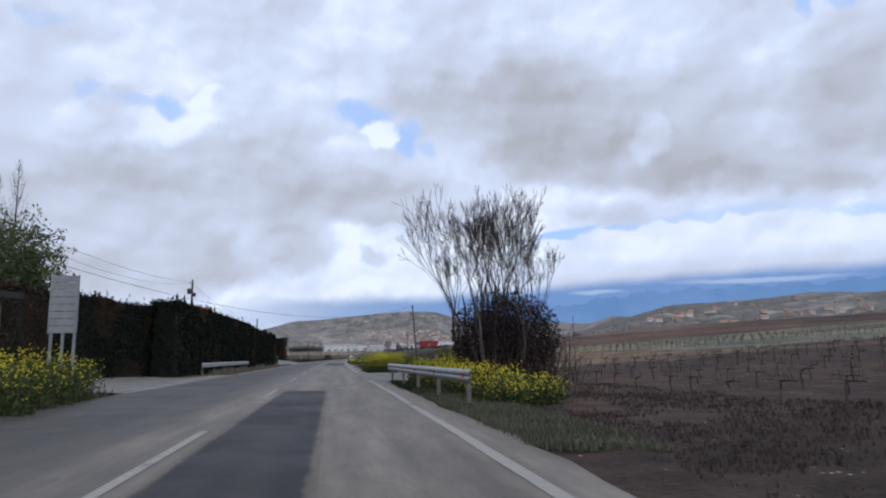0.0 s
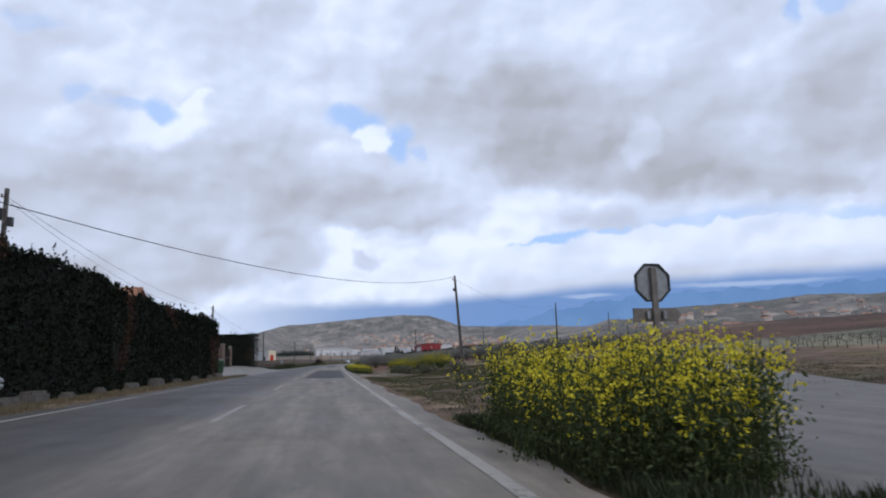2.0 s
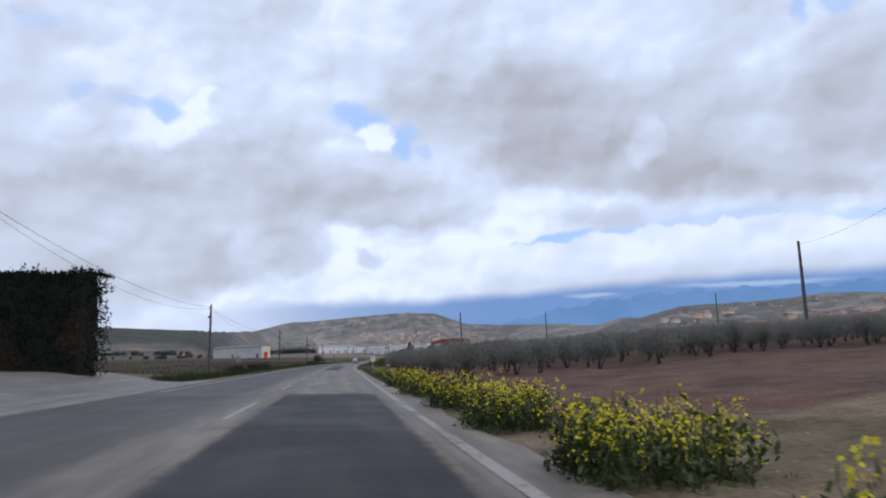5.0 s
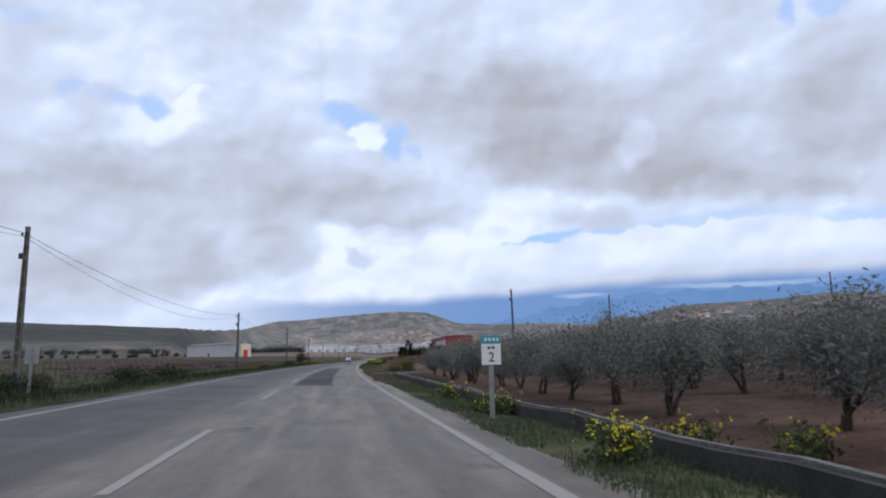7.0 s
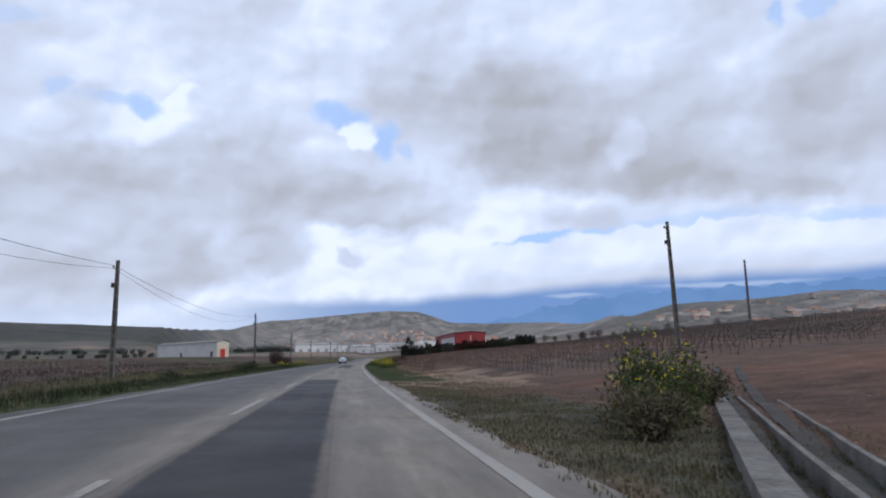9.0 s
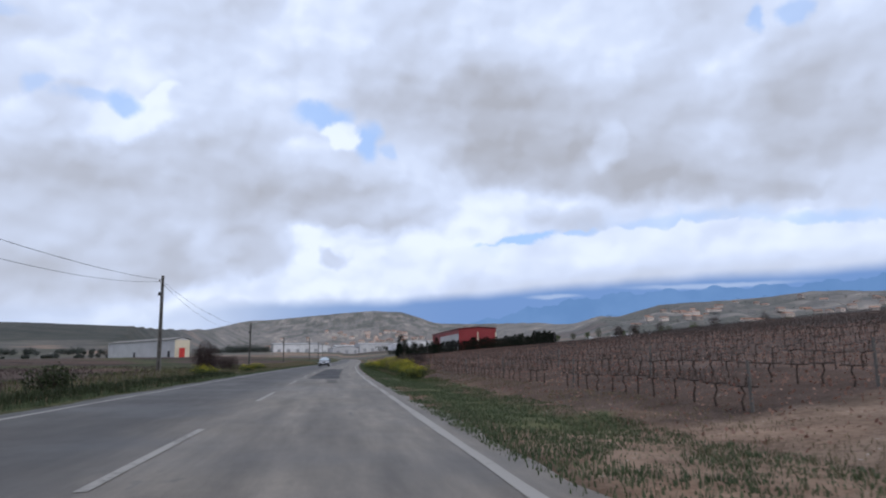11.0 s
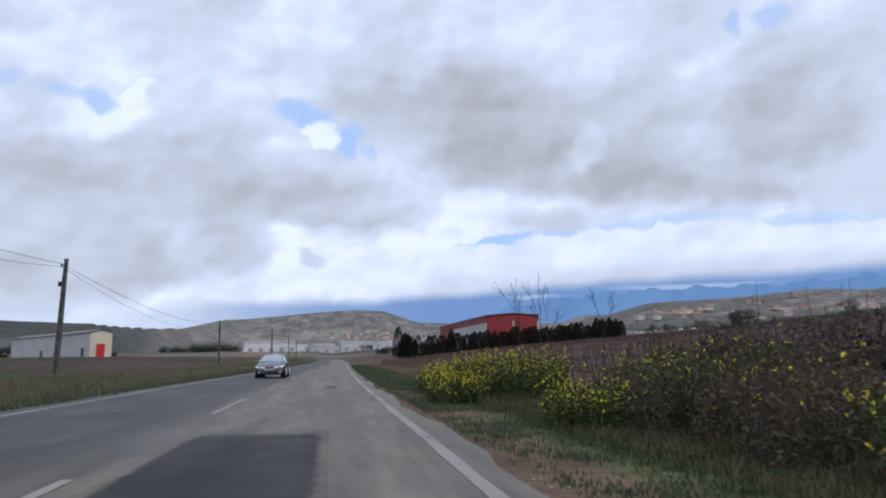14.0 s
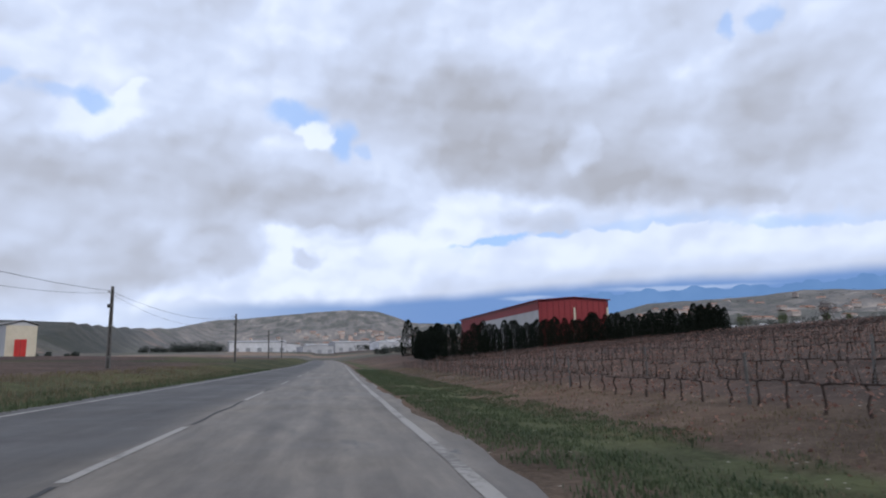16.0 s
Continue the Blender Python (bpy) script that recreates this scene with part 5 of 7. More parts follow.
def olive(seed):
    rng = np.random.default_rng(seed)
    ob = thing("olive_tree", "grey-green olive tree on bare red soil", "olive tree", "olive grove")
    out, tips = [], []
    for k in range(3):
        limb(rng, out, Vector((0.08 * k, 0.05 * k, -0.05)), Vector((rng.normal(0, 0.3), rng.normal(0, 0.3), 1)).normalized(), 0.72, 0.075, 3, tips)
    v, f = gather(out)
    part("trunk", mesh_of("trunk", v, f, M_VINE), M_VINE, ob)
    # leafy sprays gathered in uneven clumps
    hubs = in_ball(150, 1.5, 1.5, 0.88, 0.75, rng) + (0, 0, 1.62)
    ends = np.array([tuple(x) for x in tips])
    hubs = np.concatenate((hubs, ends[(ends[:, 2] < 2.1) & (np.hypot(ends[:, 0], ends[:, 1]) < 1.1)]))
    c = np.concatenate([hubs[rng.integers(len(hubs))] + rng.normal(0, 0.17, (9, 3)) * (1, 1, 1.2) for _ in range(1250)])
    c = c[(c[:, 2] > 0.5) & (c[:, 2] < 2.9) & (np.hypot(c[:, 0], c[:, 1]) < 1.9)]
    v, f = blades(c, 0.10, 0.30, 0.5, rng=rng)
    part("crown", mesh_of("crown", v, f, M_OLIVE), M_OLIVE, ob)
    return ob


kinds = [olive(k) for k in (201, 202, 203)]
spots = [(s, u) for u in np.arange(6.9, 53, 3.7) for s in np.arange(145.6 + 0.15 * u, 206 + 1.2 * (u - 6.9), 3.1)]
for k, (s, u) in enumerate(spots):
    s, u = s + random.uniform(-0.5, 0.5), u + random.uniform(-0.5, 0.5)
    m = stand(s, u, random.uniform(0, 360), 0.0, 0.0, random.uniform(0.66, 0.84))
    if k < 3:
        kinds[k].matrix_world = m
    else:
        copy_thing(kinds[k % 3], m).matrix_world = m

# ---- vines


def vine_pieces(rng, detail=True):
    """One vine trained on a low wire: twisted trunk, two level arms and short spurs, about its own foot."""
    h = rng.uniform(0.49, 0.53)
    k = rng.normal(0, 0.026, 4)
    sd = 6 if detail else 3
    top = Vector((0.3 * k[0], k[1], h))
    trunk = tube([Vector((0, 0, -0.05)), Vector((k[2], k[3], h * 0.35)), Vector((-k[2], k[3], h * 0.7)), top], [0.036, 0.028, 0.024, 0.026], sd, False)
    arms, spurs = [], []
    for d in (-1, 1):
        end = Vector((rng.normal(0, 0.02), d * rng.uniform(0.46, 0.54), 0.53))
        arms.append(tube([top, top.lerp(end, 0.45) + Vector((0, 0, rng.uniform(0.0, 0.03))), end], [0.025, 0.021, 0.016], max(3, sd - 2), False))
        for _ in range(5 if detail else 3):
            b = top.lerp(end, rng.uniform(0.1, 1.0))
            spurs.append(tube([b, b + Vector((rng.normal(0, 0.04), rng.normal(0, 0.05), rng.uniform(0.08, 0.34)))], [0.010, 0.006], 3, False))
    return trunk, arms, spurs


VINE_RNG = np.random.default_rng(77)
vine_kinds = []
for k in range(5):
    trunk, arms, spurs = vine_pieces(VINE_RNG)
    ob = tagged(new("grapevine", mesh_of("grapevine", *trunk, M_VINE, True)), "bare pruned dark grapevine trained along a low wire", "grapevine", "vineyard rows")
    for v, f in arms:
        part("arm", mesh_of("arm", v, f, M_VINE, True), M_VINE, ob)
    for v, f in spurs:
        part("spur", mesh_of("spur", v, f, M_VINE), M_VINE, ob)
    vine_kinds.append(ob)
far, used = [], 0
for row, u in enumerate(np.arange(7.6, 92, 2.7)):
    for s in np.arange(236 + 0.10 * u, 442 + (0 if u < 14 else 0.35 * (u - 14)), 0.88):
        s2, u2 = s + VINE_RNG.uniform(-0.04, 0.04), u + VINE_RNG.uniform(-0.04, 0.04)
        if VINE_RNG.uniform() < 0.05 or (row == 0 and s < 262):
            continue
        if row < 2 and 262 < s < 420:
            m = stand(s2, u2, VINE_RNG.normal(0, 3) + (180 if VINE_RNG.uniform() < 0.5 else 0), 0.0, VINE_RNG.normal(0, 2), VINE_RNG.uniform(0.82, 0.90))
            if used < 5:
                vine_kinds[used].matrix_world = m
            else:
                copy_thing(vine_kinds[int(VINE_RNG.integers(5))], m).matrix_world = m
            used += 1
        else:
            far.append((s2, u2))
for s0, s1, ua, ub, step, gap in ((-14, 34, 8.5, 70, 2.7, 1.5), (66, 100, 30, 80, 2.7, 2.0)):
    for u in np.arange(ua, ub, step):
        for s in np.arange(s0, s1, gap):
            if VINE_RNG.uniform() > 0.06:
                far.append((s + VINE_RNG.uniform(-0.15, 0.15), u + VINE_RNG.uniform(-0.15, 0.15)))
for s in np.arange(176, 300, 1.6):
    for u in np.arange(-46, -20, 2.8):
        far.append((s + VINE_RNG.uniform(-0.15, 0.15), u + VINE_RNG.uniform(-0.15, 0.15)))
proto = []
for _ in range(6):
    trunk, arms, spurs = vine_pieces(VINE_RNG, False)
    proto.append(gather([trunk] + arms + spurs))
allv, allf, count = [], [], 0
S, U = np.array(far).T
X, Y = plan(S, U)
Z = land(S, U)
H = np.interp(S, STEP_S, STEP_A)
for k in range(len(S)):
    v, f = proto[k % 6]
    v = np.array(v) * VINE_RNG.uniform(0.78, 1.0)
    c, sn = math.cos(H[k]), math.sin(H[k])
    allv.append(np.stack((X[k] + v[:, 0] * c - v[:, 1] * sn, Y[k] + v[:, 0] * sn + v[:, 1] * c, Z[k] + v[:, 2]), 1))
    allf += [tuple(i + count for i in q) for q in f]
    count += len(v)
tagged(new("distant_vines", mesh_of("distant_vines", np.concatenate(allv), allf, M_VINEFAR)), "rows of bare dark pruned vines over brown soil", "vineyard", kind="stuff")
# trellis posts and wires of the two rows nearest the road
for row, u in enumerate((7.6, 10.3)):
    for s in np.arange(262, 440, 9.5):
        ob = tagged(new("trellis_post", mesh_of("trellis_post", *tube([(0, 0, -0.1), (0, 0, 0.95)], [0.035, 0.03], 6), M_POLE)), "short grey wooden trellis post in the vineyard", "post", "trellis posts")
        ob.matrix_world = stand(s, u, 0, 0, random.uniform(-3, 3))
    pts = [at(s, u, 0.46 + 0.015 * math.sin(s)) for s in np.arange(262, 438, 4.0)]
    v, f = tube(pts, [0.003] * len(pts), 4)
    tagged(new("trellis_wire", mesh_of("trellis_wire", v, f, M_POLE)), "thin steel trellis wire along the vines", "wire", "trellis wires")

# dead leaves caught on the vines and lying between the rows
LIT = np.random.default_rng(88)
n = 80000
s = LIT.uniform(252, 436, n)
row = LIT.integers(0, 9, n)
u = 7.6 + 2.7 * row + LIT.normal(0, 0.22, n)
ground = LIT.uniform(size=n) < 0.45
u = np.where(ground, LIT.uniform(5.2, 30, n), u)
x, y = plan(s, u)
z = land(s, u) + np.where(ground, 0.015, LIT.uniform(0.05, 0.72, n))
v, f = blades(np.stack((x, y, z), 1), 0.08, 0.6, 0.0, rng=LIT)
tagged(new("leaf_litter", mesh_of("leaf_litter", v, f, M_LITTER)), "dead brown and pale leaves among the vines", "leaf litter", kind="stuff")

# ------------------------------------------------------------------ cypress screen in front of the red warehouse


def cypress(seed, h=5.1, r=1.05):
    rng = np.random.default_rng(seed)
    ob = thing("cypress", "dark narrow young cypress in a row", "cypress", "cypress screen")
    v, f = tube([(0, 0, -0.05), (0, 0, h * 0.5)], [0.06, 0.03], 5)
    part("trunk", mesh_of("trunk", v, f, M_BARK), M_BARK, ob)
    z = rng.uniform(0.0, 1.0, 2400) ** 1.15
    a = rng.uniform(0, 6.283, 2400)
    k = r * np.clip(1.15 * (1 - z) ** 0.42, 0.04, 1) * np.minimum(1, 0.75 + 2 * z) * (1 + 0.18 * np.sin(a * 3 + seed)) * rng.uniform(0.55, 1.0, 2400) ** 0.4
    c = np.stack((k * np.cos(a), k * np.sin(a), z * h), 1)
    v, f = blades(c, 0.22, 0.4, 1.2, rng=rng)
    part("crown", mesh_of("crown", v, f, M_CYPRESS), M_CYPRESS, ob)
    return ob


cyp = [cypress(k) for k in (301, 302, 303)]
places = [(445 + 27 * k, 13.6 + 54 * k) for k in np.linspace(0, 1, 84)] + [(446 + 50 * k, 13.0 + 3 * k) for k in np.linspace(0.04, 1, 36)]
for k, (s, u) in enumerate(places):
    m = stand(s + random.uniform(-0.4, 0.4), u + random.uniform(-0.2, 0.2), random.uniform(0, 360), 0, 0, random.uniform(0.74, 1.02) * (1.12 if 70 < k < 84 else 1.0) * (0.9 if k < 34 else 1.0))
    if k < 3:
        cyp[k].matrix_world = m
    else:
        copy_thing(cyp[k % 3], m).matrix_world = m
for s, u, h in ((542, 19.8, 1.9), (538, 21.5, 1.45), (498, 30, 1.25)):
    copy_thing(cyp[1], stand(s, u, 40, 0, 0, h)).matrix_world = stand(s, u, 40, 0, 0, h)

# ------------------------------------------------------------------ buildings


def wall_panel(corner_a, corner_b, z0, heights):
    """Upright wall polygon from a to b; heights: list of (fraction, top z)."""
    a, b = Vector(corner_a), Vector(corner_b)
    pts = [Vector((a.x, a.y, z0)), Vector((b.x, b.y, z0))]
    for k, z in reversed(heights):
        p = a.lerp(b, k)
        pts.append(Vector((p.x, p.y, z)))
    return pts


def slab(pts, thick, material, name, parent, label=""):
    """A flat polygon given thickness towards its back."""
    bm = bmesh.new()
    vs = [bm.verts.new(p) for p in pts]
    face = bm.faces.new(vs)
    bm.normal_update()
    n = face.normal.copy()
    r = bmesh.ops.extrude_face_region(bm, geom=[face])
    bmesh.ops.translate(bm, vec=-n * thick, verts=[g for g in r["geom"] if isinstance(g, bmesh.types.BMVert)])
    bmesh.ops.recalc_face_normals(bm, faces=bm.faces)
    return part(name, bm, material, parent, label)


def shed(name, label, category, front_a, front_b, depth, z0, eave, ridge, wall, roof, group="", gable_front=True, flat=False):
    """A long shed. front_a, front_b: the ends of its front; it runs back from there by depth."""
    ob = thing(name, label, category, group)
    a, b = at(*front_a), at(*front_b)
    a.z = b.z = 0
    d = (b - a).normalized()
    n = Vector((-d.y, d.x, 0))                       # away from the front
    c, e = b + n * depth, a + n * depth
    up = Vector((0, 0, 1))
    peak = [(0, eave), (0.5, ridge), (1, eave)]
    plain = [(0, eave), (1, eave)]
    f1 = wall_panel(a, b, z0, peak if gable_front else plain)
    f2 = wall_panel(c, e, z0, peak if gable_front else plain)
    g1 = wall_panel(b, c, z0, plain if gable_front else peak)
    g2 = wall_panel(e, a, z0, plain if gable_front else peak)
    for p in (f1, f2, g1, g2):
        slab(p, 0.2, wall, "wall", ob)
    o = 0.35
    if gable_front:
        m0, m1 = a.lerp(b, 0.5) - n * o, e.lerp(c, 0.5) + n * o
        sides = ((a - n * o - d * o, e + n * o - d * o), (b - n * o + d * o, c + n * o + d * o))
        fall = (ridge - eave) / ((b - a).length / 2)
    else:
        m0, m1 = a.lerp(e, 0.5) - d * o, b.lerp(c, 0.5) + d * o
        sides = ((a - n * o - d * o, b - n * o + d * o), (e + n * o - d * o, c + n * o + d * o))
        fall = (ridge - eave) / (depth / 2)
    for k, (p, q) in enumerate(sides):
        pts = [m0 + up * (ridge + 0.15), m1 + up * (ridge + 0.15), q + up * (eave + 0.15 - o * fall), p + up * (eave + 0.15 - o * fall)]
        slab(pts if k == 0 else pts[::-1], 0.12, roof, "roof_slope", ob)
    return ob, a, b, d, n


def on_front(ob, a, d, n, x0, x1, z0, z1, material, name, proud=0.03, label=""):
    """A flat element on a front, from x0 to x1 along it."""
    m = Matrix(((d.x, n.x, 0, a.x), (d.y, n.y, 0, a.y), (0, 0, 1, 0), (0, 0, 0, 1)))
    bm = boxes((x0, -proud, z0, x1, 0.06, z1))
    bmesh.ops.transform(bm, matrix=m, verts=bm.verts)
    return part(name, bm, material, ob, label)


# red warehouse: long side towards the road, narrow end towards the vineyard
z = float(land(500, 42)) - 1.6
red, a, b, d, n = shed("warehouse", "large dark red metal warehouse behind a cypress row", "warehouse", (535, 33), (477, 35.2), 13.4, z, 10.8, 11.3, M_REDWALL, M_REDROOF, gable_front=False)
w = (b - a).length
on_front(red, a, d, n, 0.34 * w, w - 0.05, z + 0.2, 9.2, M_WHITE, "white_wall", 0.05, "white rendered lower wall")
for k in range(5):
    on_front(red, a, d, n, 0.45 * w + k * 6.4, 0.45 * w + 2.4 + k * 6.4, 5.2, 7.0, M_DARK, "window", 0.08, "dark window")
for k in range(9):
    on_front(red, a, d, n, 1.5 + k * 2.5, 1.62 + k * 2.5, z + 0.2, 10.8, M_REDROOF, "cladding_rib", 0.07)
on_front(red, a, d, n, -0.2, w + 0.2, 10.5, 10.85, M_REDROOF, "eaves_band", 0.12, "darker red band")
for k in range(12):
    on_front(red, b, n, -d, 0.5 + k * 1.1, 0.62 + k * 1.1, z + 0.2, 10.8, M_REDROOF, "cladding_rib", 0.07)
for x in (6.6, 13.0):
    on_front(red, b, n, -d, x, x + 0.35, z + 0.2, 9.6, M_CREAM, "downpipe", 0.14, "pale downpipe")

# white farm shed with a cream end wall
z = float(land(540, -85)) - 0.8
whi, a, b, d, n = shed("farm_shed", "long white farm shed with a cream end wall", "farm building", (567.5, -110.4), (522, -70.4), 6.2, z, 10.2, 11.1, M_WHITE, M_CONCRETE, gable_front=False)
for k in range(2):
    on_front(whi, a, d, n, (b - a).length - 5.6 - 30 * k, (b - a).length - 3.6 - 30 * k, z + 0.6, z + 3.1, M_DARK, "window", 0.02, "dark window")
on_front(whi, b, n, -d, 0.02, 6.18, z, 10.1, M_CREAM, "end_wall", 0.06, "cream rendered end wall")
on_front(whi, b, n, -d, 1.8, 4.2, z + 0.3, z + 4.2, M_REDDOOR, "door", 0.12, "red double door")
on_front(whi, b, n, -d, 2.97, 3.03, z + 0.3, z + 4.2, M_DARK, "door_gap", 0.13)

# house behind the forecourt: rendered walls, gable towards the road, clay tile roof with wide eaves
def gable_house(x0, x1, y0, y1, z0, eave, ridge, over):
    ob = thing("house", "two-storey cream house with a clay tile gable roof", "house")
    ym, fall = (y0 + y1) / 2, (ridge - eave) / ((y1 - y0) / 2 + over)
    low = eave + fall * over
    for p, q, peak in (((x0, y0), (x1, y0), False), ((x1, y0), (x1, y1), True), ((x1, y1), (x0, y1), False), ((x0, y1), (x0, y0), True)):
        pts = [Vector((*p, z0)), Vector((*q, z0)), Vector((*q, low - 0.16))]
        if peak:
            pts.append(Vector((p[0], ym, ridge - 0.16)))
        slab(pts + [Vector((*p, low - 0.16))], 0.3, M_PINK, "wall", ob)
    for side in (-1, 1):
        ye = ym + side * ((y1 - y0) / 2 + over)
        pts = [Vector((x0 - over, ye, eave)), Vector((x1 + over, ye, eave)), Vector((x1 + over, ym, ridge)), Vector((x0 - over, ym, ridge))]
        slope = slab(pts if side < 0 else pts[::-1], 0.14, M_TILE, "roof_slope", ob)
        for x in np.arange(x0 - over + 0.1, x1 + over, 0.40):
            tile = tube([(x, ye - side * 0.02, eave + 0.05), (x, ym, ridge + 0.05)], [0.09, 0.09], 6)
            part("tile_rib", mesh_of("tile_rib", *tile, M_TILE), M_TILE, slope)
    part("ridge_cap", mesh_of("ridge_cap", *tube([(x0 - over, ym, ridge + 0.08), (x1 + over, ym, ridge + 0.08)], [0.13, 0.13], 8), M_TILE), M_TILE, ob)
    for x in (x1 - 3.4, x1 - 7.6, x1 - 11.8):
        for z in (z0 + 1.4, z0 + 4.7):
            window_at(ob, lambda a, b, c, d, e, f: (a, y0 + b, c, d, y0 + e, f), x, z)
    for y in (y0 + 2.0, y1 - 3.2):
        for z in (z0 + 1.4, z0 + 4.7):
            window_at(ob, lambda a, b, c, d, e, f: (x1 - e, a, c, x1 - b, d, f), y, z)


def window_at(ob, lay, x, z):
    """A dark window with a surround; lay turns along, out and up into the corners of a box."""
    wd = part("window", boxes(lay(x, -0.02, z, x + 1.1, 0.1, z + 1.4)), M_DARK, ob, "dark window")
    part("frame", boxes(lay(x - 0.09, -0.05, z - 0.09, x + 1.19, -0.022, z), lay(x - 0.09, -0.05, z + 1.4, x + 1.19, -0.022, z + 1.49),
                        lay(x - 0.09, -0.05, z, x, -0.022, z + 1.4), lay(x + 1.1, -0.05, z, x + 1.19, -0.022, z + 1.4)), M_TILE, wd, "brown surround")


gable_house(-40.0, -25.1, 137.9, 147.4, float(land(143, -32)) - 0.4, 9.45, 11.9, 0.7)

# pale warehouses before the town
M_FARROOF = surface("grey fibre cement roof", (0.24, 0.235, 0.235), (0.34, 0.33, 0.325), 0.05, 0.6, 0.85, 0.05, vary=0.25)
M_DOORGREY = surface("grey steel door", (0.24, 0.24, 0.245), (0.30, 0.30, 0.305), 0.5, 4, 0.6, 0.05)
for k, (s, u0, u1, h, dep) in enumerate(((925, -78, -33, 9.0, 25), (940, -20, 6, 7.0, 20), (990, 8, 44, 9.0, 28), (930, 44, 63, 6.0, 18), (1050, 62, 90, 9.0, 24), (1040, -66, -40, 11.0, 24),
                                         (1120, -20, 4, 11.0, 18), (1180, -60, -30, 11.0, 26), (1160, 96, 126, 9.0, 26))):
    z = float(land(s, (u0 + u1) / 2)) - 1.0
    sh, a, b, d, n = shed("industrial_shed", "long pale industrial shed at the edge of town", "warehouse", (s, u0), (s + 8, u1), dep, z, z + h, z + h + 1.6, M_FARWALL, M_FARROOF, "industrial sheds", gable_front=k % 3 == 1)
    w = (b - a).length
    for x in np.arange(4.0, w - 5, 9.0):
        on_front(sh, a, d, n, x, x + 3.6, z + 1.0, z + 4.4, M_DOORGREY, "loading_door", 0.08, "grey loading door")

# houses of the town on the slope of the hill
town = np.random.default_rng(17)


def place_of(az, dist):
    """s, u of a place by its bearing and distance, beyond the last bend."""
    x0, y0 = plan(600.0, 0.0)
    a = float(np.interp(600.0, STEP_S, STEP_A))
    x, y = dist * math.sin(radians(az)) - x0, dist * math.cos(radians(az)) - y0
    return float(600.0 - x * math.sin(a) + y * math.cos(a)), float(x * math.cos(a) + y * math.sin(a))


for k in range(215):
    s, u = place_of(town.uniform(25, 43), town.uniform(1500, 2350)) if k >= 170 else place_of(float(np.clip(town.normal(8.5, 3.6), -2, 15)), town.uniform(2200, 2980) if k % 5 else town.uniform(1500, 2200))
    z = float(land(s, u))
    wdt, dep, h = town.uniform(10, 24), town.uniform(8, 14), town.uniform(6, 11)
    ob = thing("town_house", "small pale house with a tile roof in the town", "house", "town houses", m=stand(s, u, town.uniform(-35, 35), -0.5))
    part("wall", boxes((-wdt / 2, -dep / 2, 0, wdt / 2, dep / 2, h)), M_TOWN, ob)
    bm = bmesh.new()
    vs = [bm.verts.new(p) for p in ((-wdt / 2 - 0.4, -dep / 2 - 0.4, h), (wdt / 2 + 0.4, -dep / 2 - 0.4, h), (wdt / 2 + 0.4, dep / 2 + 0.4, h), (-wdt / 2 - 0.4, dep / 2 + 0.4, h), (-wdt / 2, 0, h + 2.2), (wdt / 2, 0, h + 2.2))]
    for f in ((0, 1, 5, 4), (2, 3, 4, 5), (0, 4, 3), (1, 2, 5), (3, 2, 1, 0)):
        bm.faces.new([vs[i] for i in f])
    part("roof", bm, M_TILE, ob)
    for x in np.arange(-wdt / 2 + 1.5, wdt / 2 - 2, 3.2):
        part("window", boxes((x, -dep / 2 - 0.06, h * 0.55, x + 1.2, -dep / 2 + 0.05, h * 0.55 + 1.6)), M_DARK, ob)

# wall with a flat dark eave by the first entrance
gw = thing("garden_wall", "old rendered wall under a dark flat eave", "wall")
for (s0, u0), (s1, u1) in (((14, -16.5), (25.0, -11.3)),):
    p, q = at(s0, u0), at(s1, u1)
    slab([Vector((p.x, p.y, -0.2)), Vector((q.x, q.y, -0.2)), Vector((q.x, q.y, 3.4)), Vector((p.x, p.y, 3.4))], 0.3, M_BRICK, "wall", gw)
    dd = (q - p).normalized()
    nn = Vector((dd.y, -dd.x, 0))
    slab([Vector((*(p + nn * 0.5).xy, 3.62)), Vector((*(q + nn * 0.5 + dd * 0.4).xy, 3.62)), Vector((*(q - nn * 1.5 + dd * 0.4).xy, 3.62)), Vector((*(p - nn * 1.5).xy, 3.62))], 0.2, M_SIGNBLACK, "eave", gw, "dark flat eave")

# ------------------------------------------------------------------ the gate


